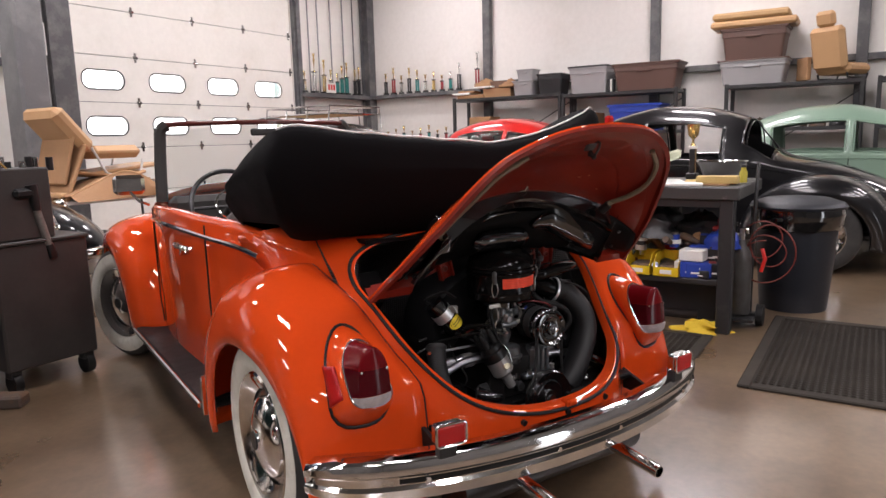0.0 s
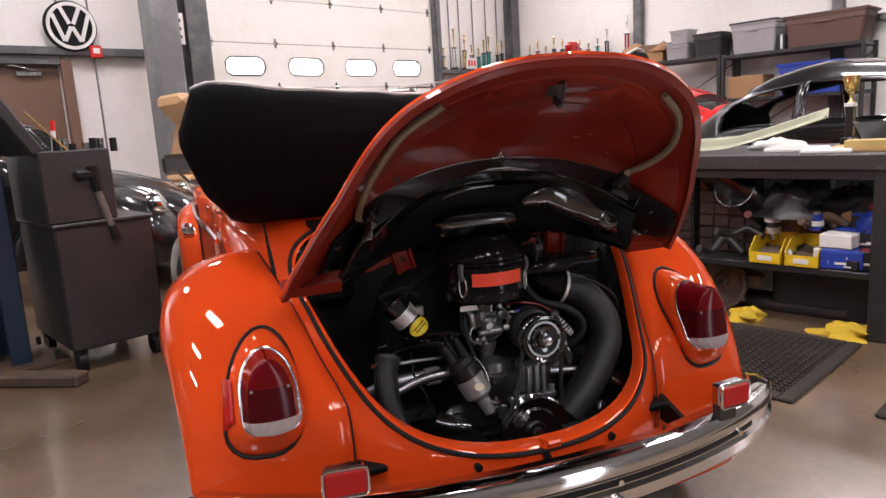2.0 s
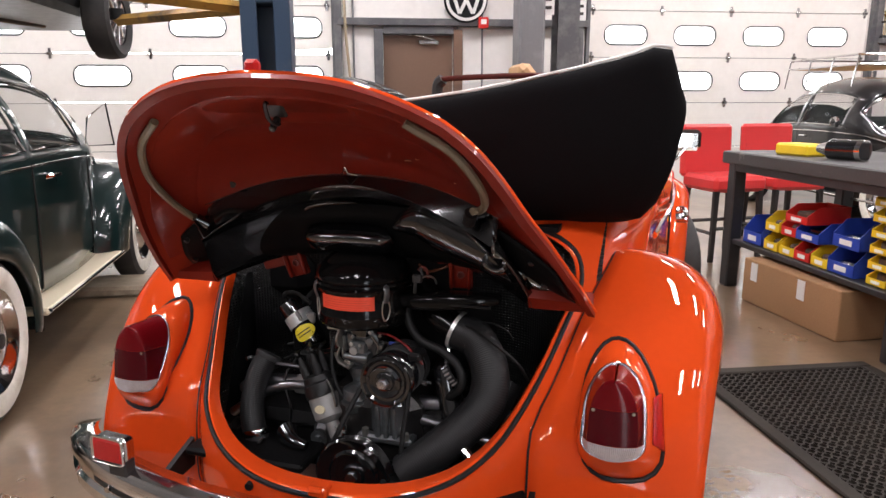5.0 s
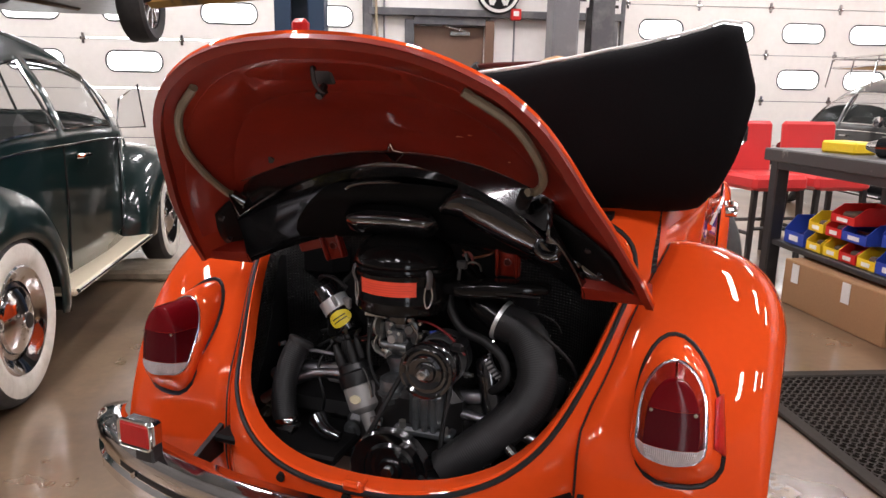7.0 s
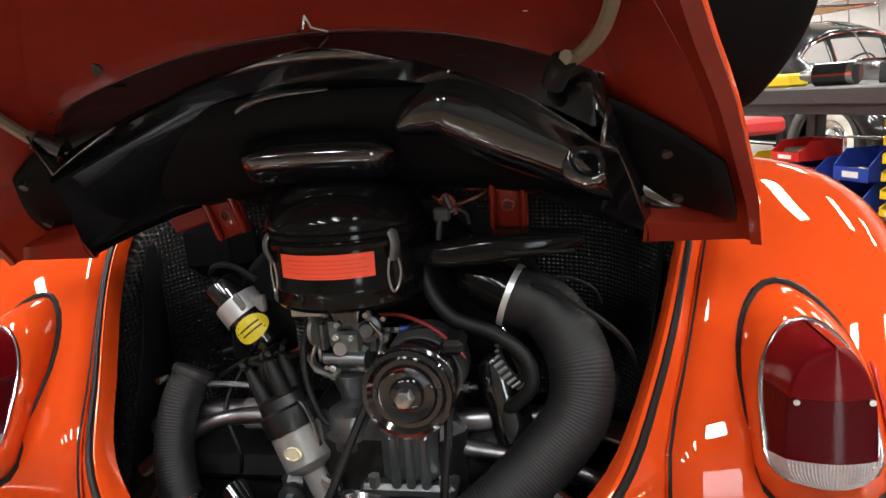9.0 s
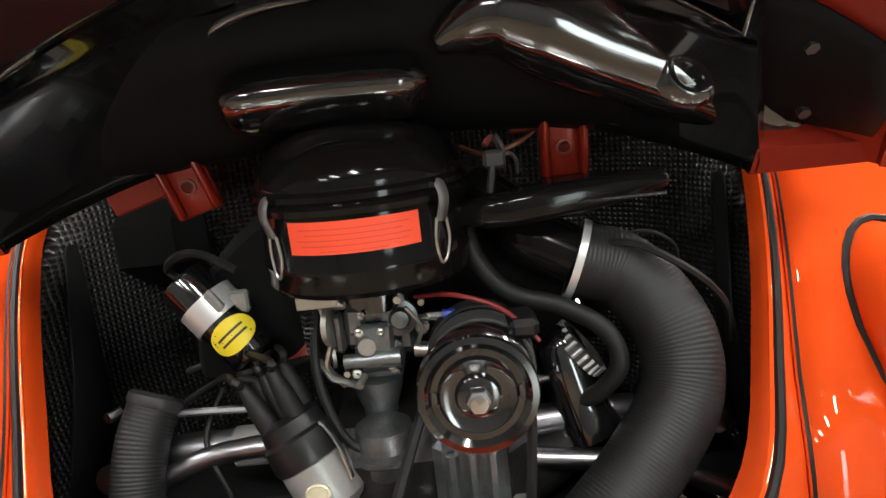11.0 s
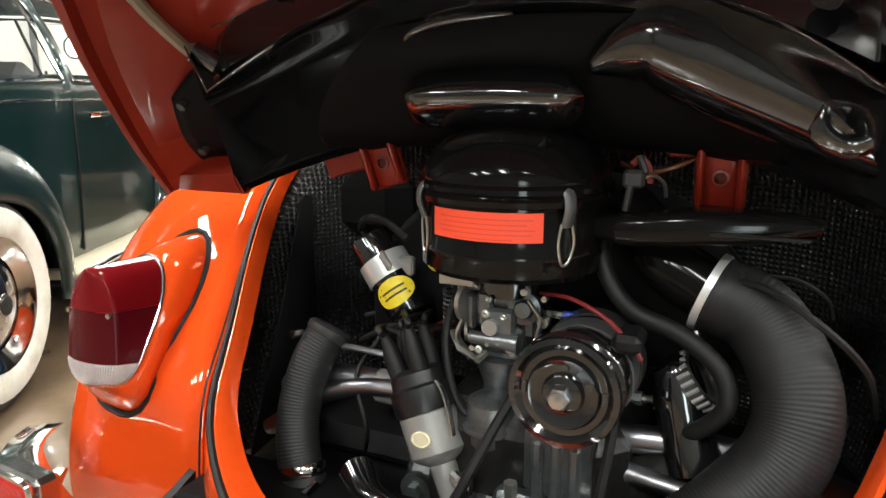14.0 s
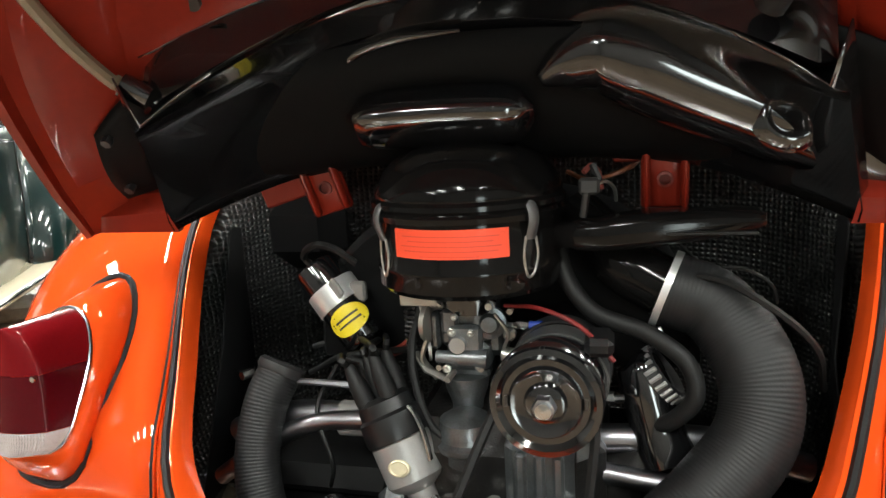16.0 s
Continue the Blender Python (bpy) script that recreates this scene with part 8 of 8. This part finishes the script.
# ---- bin, gas bottle ----
def trash_can():
    t = thing("trash_can", "large dark plastic trash can with a lid and liner", "trash can", room(-5.90, -8.345))
    part("body", G().lathe([(0.21, 0.0), (0.215, 0.02), (0.265, 0.66), (0.28, 0.67), (0.28, 0.70), (0.265, 0.70), (0.25, 0.6)], None, 36), TRASH, t)
    part("lid", G().lathe([(0.30, 0.70), (0.305, 0.715), (0.29, 0.735), (0.26, 0.745), (0.2, 0.765), (0.0, 0.785)], None, 36, cap=False), TRASH, t)
    rows = []
    for z, r in ((0.70, 0.287), (0.66, 0.292), (0.60, 0.286), (0.56, 0.272)):
        rows.append([(r * (1 + 0.03 * noise.noise(Vector((3 * math.cos(q), 3 * math.sin(q), z * 30)))) * math.cos(q), r * (1 + 0.03 * noise.noise(Vector((3 * math.cos(q), 3 * math.sin(q), z * 20)))) * math.sin(q), z + 0.02 * noise.noise(Vector((4 * math.cos(q), 4 * math.sin(q), z)))) for q in np.linspace(0, 2 * math.pi, 41)[:-1]])
    part("liner", G().grid(rows, close_v=True), GLOSS_BLACK, t, "black bin liner folded over the rim")


trash_can()


def gas_bottle():
    t = thing("gas_bottle", "grey welding gas bottle on a cart with red hose", "gas bottle", room(-6.57, -8.10))
    part("bottle", G().lathe([(0.062, 0.08), (0.066, 0.10), (0.066, 0.42), (0.055, 0.48), (0.026, 0.52), (0.022, 0.55)], None, 24), material("worn_grey_bottle_paint", (0.075, 0.072, 0.068), 0.45, 0.2, var=0.25, scale=9, second=(0.06, 0.05, 0.045), mix_scale=8), t)
    part("valve", G().rod((0, 0, 0.54), (0, 0, 0.62), 0.014, n=10).rod((-0.05, 0, 0.59), (0.04, 0, 0.59), 0.011, n=10), ZINC, t)
    g = part("gauge", G().rod((-0.04, -0.03, 0.62), (-0.04, -0.05, 0.62), 0.022, n=18), CHROME, t)
    part("cart_frame", G().tube([(0.1, -0.05, 0.05), (0.12, -0.05, 0.6), (0.2, -0.05, 0.98), (0.24, -0.05, 1.0)], 0.012, 8, smooth=4), DARK_STEEL, t)
    part("cart_plate", G().box((0, 0, 0.06), (0.24, 0.2, 0.02), 0.004), DARK_STEEL, t)
    for y in (-0.12, 0.12):
        part("cart_wheel", G().rod((0.04, y - 0.02, 0.07), (0.04, y + 0.02, 0.07), 0.07, n=20), RUBBER, t)
    pts = []
    for k in range(58):
        a = k * 0.36
        r = 0.105 + 0.035 * math.sin(k * 0.31) + 0.06 * (k > 38) * math.sin((k - 38) / 19 * math.pi)
        pts.append((0.02 + 0.012 * math.sin(k), -0.10 - 0.0005 * k + r * math.cos(a), 0.50 + 0.04 * math.sin(k * 0.21) + r * math.sin(a)))
    part("hose", G().tube(pts, 0.0048, 6, smooth=2), RED_HOSE, t)
    part("torch", G().tube([(0.0, -0.12, 0.5), (-0.02, -0.14, 0.44), (-0.02, -0.12, 0.36)], 0.012, 8), BIN_RED, t)


gas_bottle()


# ---- storage racks and totes ----
def rack(b0, b1, top, label):
    t = thing("storage_rack", label, "storage rack", ROOM)
    for z in (top - 0.02, top - 0.62, top - 1.25):
        part("shelf", G().box((-0.38, (b0 + b1) / 2, z), (0.56, abs(b1 - b0), 0.05), 0.004), DARK_STEEL, t)
    for a in (-0.63, -0.13):
        for b in (b0, b1):
            part("upright", G().box((a, b, (top + 0.02) / 2), (0.05, 0.05, top + 0.02), 0.004), DARK_STEEL, t)
    part("cross_brace", G().rod((-0.12, b0, top - 1.2), (-0.12, b1, top - 0.1), 0.008, n=6), DARK_STEEL, t)


rack(-2.42, -4.40, 1.90, "black steel storage rack full of boxes")
rack(-4.46, -6.22, 1.87, "black steel storage rack with plastic totes")
rack(-6.92, -8.56, 1.86, "black steel storage rack with car parts")
rack(-8.75, -10.6, 1.86, "black steel storage rack with small parts")


def tote(a, b, z, size, mat, label, lid_mat=None, turn=0.0):
    t = thing("tote", label, "storage tote", room(a, b, z, turn), group="plastic totes")
    w, d, h = size
    rows = []
    for zz, k in ((0, 0.88), (h * 0.3, 0.92), (h * 0.72, 0.97), (h * 0.73, 1.0), (h * 0.9, 1.0), (h * 0.91, 1.05), (h * 0.95, 1.05)):
        rows.append([(x * k, y * k, zz) for x, y in rounded_rect(w, d, 0.04, 3)])
    g = G().grid(rows, close_v=True)
    g.f.append(tuple(range(len(rows[0])))[::-1])
    part("body", g, mat, t, smooth=30)
    part("lid", G().box((0, 0, h * 0.975), (w * 1.07, d * 1.07, h * 0.07), 0.015), lid_mat or mat, t)
    part("handle", G().box((-w / 2 * 1.0, 0, h * 0.72), (0.03, d * 0.25, 0.03), 0.008), mat, t)


tote(-0.40, -3.72, 1.905, (0.40, 0.36, 0.24), BIN_GREY, "grey plastic tote on the rack")
tote(-0.40, -3.74, 2.15, (0.30, 0.30, 0.18), BIN_GREY, "small grey plastic tote stacked on another")
tote(-0.40, -4.20, 1.905, (0.40, 0.42, 0.32), BIN_BLACK, "black plastic tote on the rack")
tote(-0.40, -4.86, 1.875, (0.45, 0.62, 0.42), BIN_GREY, "grey plastic tote with a black lid", BIN_BLACK)
tote(-0.40, -5.76, 1.875, (0.50, 0.96, 0.40), BIN_BROWN, "large brown plastic tote on the rack")
tote(-0.40, -7.24, 1.865, (0.50, 0.86, 0.34), BIN_GREY, "long grey plastic tote on the rack", BIN_BROWN)
tote(-0.40, -7.24, 2.21, (0.48, 0.82, 0.42), BIN_BROWN, "brown plastic tote stacked on a grey one")
for k in range(2):
    g = G().box((0, 0, 0.05), (0.52, 1.1 - 0.12 * k, 0.10), 0.03)
    single("padded_board", g, WOOD if k else TAN, "tan padded panel stacked on the totes", "panel", room(-0.4, -7.22 + 0.04 * k, 2.64 + 0.11 * k, 2))
box_thing("open_carton", -0.42, -3.22, 1.905, (0.34, 0.50, 0.15), CARDBOARD, "low open cardboard carton on the rack", 6)
box_thing("carton", -0.42, -2.75, 1.905, (0.40, 0.55, 0.06), CARDBOARD, "flat cardboard carton on the rack", -4)
box_thing("carton", -0.42, -3.2, 2.06, (0.2, 0.3, 0.12), BROWN_DOOR, "brown parts carton in an open box", 20)
for k in range(3):
    box_thing("oil_bottle", -0.55, -5.19 - 0.035 * k, 1.875, (0.08, 0.03, 0.2), PAPER if k == 1 else BIN_BLACK, "small bottle between the totes", 0, "bottle", 0.01)
box_thing("carton", -0.4, -4.75, 1.275, (0.4, 0.5, 0.3), CARDBOARD, "cardboard carton on the middle rack shelf", 0)
box_thing("carton", -0.4, -2.9, 1.305, (0.4, 0.4, 0.28), CARDBOARD, "cardboard carton on the middle rack shelf", 0)
box_thing("carton", -0.4, -3.5, 1.305, (0.4, 0.5, 0.22), BIN_BLACK, "dark carton on the middle rack shelf", 0)
box_thing("carton", -0.4, -4.6, 0.645, (0.4, 0.6, 0.4), BIN_RED, "red carton on the lower rack shelf", 0)
tote(-0.40, -5.6, 1.275, (0.45, 0.8, 0.40), BIN_BLUE, "blue plastic tote on the middle shelf", BIN_BLUE)
for k in range(6):
    lump("car_part", -0.4, -7.1 - 0.24 * k, 1.265, (0.2, 0.2, 0.14), [DARK_CHROME, RUST, BIN_BLACK][k % 3], "small car part on the rack shelf", "car part", 20 + k)
    box_thing("parts_box", -0.4, -8.95 - 0.26 * k, 1.265, (0.3, 0.2, 0.16), mats[k % len(mats)], "small parts box on the rack shelf", 0)


def car_seat(a, b, z, turn, label, tilt=0.0, mat=TAN):
    t = thing("tan_bucket_chair", label, "car seat", room(a, b, z, turn) @ Matrix.Rotation(radians(tilt), 4, "X"))
    part("cushion", G().box((0, 0, 0.12), (0.48, 0.50, 0.14), 0.05), mat, t)
    part("backrest", G().box((0, 0.0, 0.28), (0.46, 0.13, 0.56), 0.05, Matrix.Translation((0, 0.25, 0.10)) @ Matrix.Rotation(radians(-14), 4, "X")), mat, t)
    part("headrest", G().box((0, 0.0, 0.66), (0.26, 0.09, 0.2), 0.04, Matrix.Translation((0, 0.25, 0.10)) @ Matrix.Rotation(radians(-14), 4, "X")), mat, t)
    for s in (-1, 1):
        part("frame_rail", G().tube([(s * 0.2, -0.22, 0.06), (s * 0.2, -0.2, 0.0), (s * 0.2, 0.2, 0.0), (s * 0.2, 0.22, 0.06)], 0.012, 8), DARK_STEEL, t)


car_seat(-0.42, -8.32, 1.88, 60, "tan vinyl car seat with headrest on the rack")
box_thing("tan_board", -0.42, -7.86, 1.88, (0.3, 0.06, 0.3), TAN_DARK, "dark tan seat panel leaning on the rack", 30)


# ---- parts table with tan upholstery ----
def parts_table():
    t = thing("folding_table", "white folding table carrying upholstery parts", "table", room(-7.05, -2.06))
    part("tabletop", G().box((0, 0, 0.716), (1.45, 0.72, 0.035), 0.008), PIPING, t)
    for x in (-0.62, 0.62):
        for y in (-0.28, 0.28):
            part("leg", G().rod((x, y, 0), (x * 0.97, y, 0.706), 0.014, n=8), DARK_STEEL, t)
    t = thing("tan_upholstery", "tan vinyl rear seat back leaning on parts", "seat back", room(-7.28, -2.06, 1.102, 0) @ Matrix.Scale(1.17, 4))
    part("backrest", G().box((0, 0, 0.20), (0.13, 0.50, 0.44), 0.045, Matrix.Translation((-0.02, 0, 0.10)) @ Matrix.Rotation(radians(-40), 4, "Y")), TAN, t)
    part("cushion", G().box((0.22, 0.0, 0.07), (0.46, 0.48, 0.11), 0.045), TAN, t)
    part("back_panel", G().box((-0.20, 0.0, 0.0), (0.03, 0.46, 0.50), 0.012, Matrix.Rotation(radians(16), 4, "Y")), TAN_DARK, t)
    for y in (-0.22, 0.22):
        part("frame", G().tube([(-0.06, y, 0.20), (0.04, y, 0.02), (0.10, y, -0.10), (0.20, y, -0.13), (0.40, y, -0.12), (0.45, y, 0.0)], 0.011, 8, smooth=3), PIPING, t)
    t = thing("door_cards", "tan upholstered door panels piled on the table", "door panel", room(-7.20, -2.12, 0.734, 0) @ Matrix.Scale(1.17, 4))
    for k, (x, ang, w, mm) in enumerate([(-0.26, 66, 0.55, TAN_DARK), (0.0, 12, 0.8, TAN), (0.1, -8, 0.7, TAN_DARK), (0.25, 5, 0.7, TAN)]):
        part("panel", G().box((0, 0, 0), (w, 0.45, 0.03), 0.012, Matrix.Translation((x, 0.02 * k, 0.07 + 0.055 * k + (0.13 if k == 0 else 0))) @ Matrix.Rotation(radians(-ang), 4, "Y")), mm, t)
    t = thing("seat_cover", "slack tan vinyl seat cover folded on the table", "seat cover", room(-7.16, -2.35, 0.734, 0) @ Matrix.Scale(1.17, 4))
    rows = []
    for i in range(15):
        x = -0.42 + 0.86 * i / 14
        h = 0.20 * (1 - abs(x / 0.46) ** 3) * (0.75 + 0.25 * math.sin(7 * x + 1)) + 0.02
        rows.append([(x, -0.20 + 0.03 * math.sin(5 * x), 0.0), (x, -0.17, h * 0.55), (x + 0.02, -0.10, h), (x - 0.02, 0.0, h * 0.86), (x, 0.10, h * 0.95), (x, 0.18, h * 0.4), (x, 0.20, 0.0)])
    part("cover", G().grid(rows), TAN_DARK, t, smooth=40)
    part("piping", G().tube([r[2] for r in rows], 0.008, 6), TAN, t)
    single("floor_mirror", G().box((0, 0, 0.1), (0.22, 0.04, 0.16), 0.015, Matrix.Rotation(radians(-10), 4, "X")), CHROME, "chrome trim piece on the table", "trim", room(-6.73, -2.41, 0.714, 10))
    single("white_bucket", G().lathe([(0.15, 0.0), (0.19, 0.3), (0.2, 0.31), (0.19, 0.32), (0.16, 0.1)], None, 24), PIPING, "white plastic bucket beside the table", "bucket", room(-6.50, -2.59, 0, 0))


parts_table()
single("air_hose", G().tube([(-9.42, -0.1, 3.4), (-9.40, -0.12, 2.2), (-9.36, -0.12, 1.6), (-9.34, -0.1, 1.2)], 0.018, 8, smooth=6), material("tan_air_hose", (0.36, 0.28, 0.18), 0.6), "tan air hose hanging on the wall", "hose", ROOM)


# ---- more clutter on the racks ----
for k, (b, w, h) in enumerate([(-2.55, 0.34, 0.035), (-2.62, 0.30, 0.03), (-3.0, 0.36, 0.03), (-3.45, 0.30, 0.04)]):
    box_thing("carton", -0.46 + 0.03 * (k % 2), b, 2.065 if k > 1 else 1.97 + 0.037 * k, (0.36, w, h), CARDBOARD if k % 2 else PAPER, "flattened carton lying on the rack pile", rng.uniform(-14, 14))
lump("paper_bag", -0.42, -2.95, 2.10, (0.3, 0.42, 0.12), CARDBOARD, "crumpled brown paper bag on the rack", "bag", 51, rough=0.6)
lump("paper_bag", -0.42, -3.42, 2.06, (0.26, 0.3, 0.14), TAN_DARK, "crumpled tan cloth bag on the rack", "bag", 53, rough=0.6)
lump("shop_towel", -6.42, -7.42, BZ, (0.22, 0.30, 0.06), PAPER, "crumpled white shop towel on the bench", "towel", 55, rough=0.6)
box_thing("paper_stack", -6.75, -7.78, BZ, (0.18, 0.22, 0.018), PAPER, "stack of white paper dishes on the bench", 10, "paper", 0.004)
box_thing("manual", -6.66, -7.96, BZ + 0.01, (0.12, 0.24, 0.045), MANILA, "buff yellow carton lying on the bench", 4, "book", 0.003)
lump("small_parts", -6.22, -7.90, BZ + 0.03, (0.15, 0.15, 0.09), DARK_CHROME, "loose plated small parts in a bowl", "car part", 57, rough=0.9)

box_thing("crate", -6.36, -7.74, 0.0, (0.42, 0.56, 0.28), TRASH, "dark navy plastic crate under the bench shelf", 2, "crate", 0.015)
box_thing("crate", -6.30, -7.10, 0.0, (0.36, 0.40, 0.24), BIN_BLACK, "black plastic crate under the bench shelf", -3, "crate", 0.015)
# small things heaped on the shelf end
SMALL = [DARK_STEEL, BIN_BLACK, RED_HOSE, DARK_CHROME, CARDBOARD, BIN_BLACK, STEEL, BIN_BLUE, RUST, DARK_STEEL]
for k in range(20):
    mat = SMALL[k % len(SMALL)]
    b, a = -7.46 - 0.52 * ((k * 0.618) % 1), -6.72 + 0.30 * ((k * 0.414) % 1)
    z = 0.333 + (0.0, 0.09, 0.17)[k % 3]
    if k % 2:
        h = 0.07 + 0.07 * rng.random()
        t = thing("tin_can", "small dark tin among clutter on the bench shelf", "can", room(a, b, z, 0))
        part("body", G().rod((0, 0, 0), (0, 0, h), 0.026 + 0.012 * rng.random(), n=16), mat, t)
        part("lid", G().rod((0, 0, h), (0, 0, h + 0.012), 0.022, n=14), ZINC, t)
        part("print_bar", G().lathe([(0.0395, h * 0.3), (0.0395, h * 0.6)], None, 16), PAPER if k % 4 == 1 else BIN_RED, t)
    else:
        pts = [(0, 0, 0.02), (0.05, 0.08, 0.05 + 0.05 * rng.random()), (0.02, 0.16, 0.03), (-0.04, 0.24, 0.06)]
        single("car_part", G().tube(pts, [0.018, 0.026, 0.014, 0.022], 10, smooth=4), mat, "greasy metal car part heaped on the bench shelf", "car part", room(a, b + 0.1, z, rng.uniform(-60, 60)))
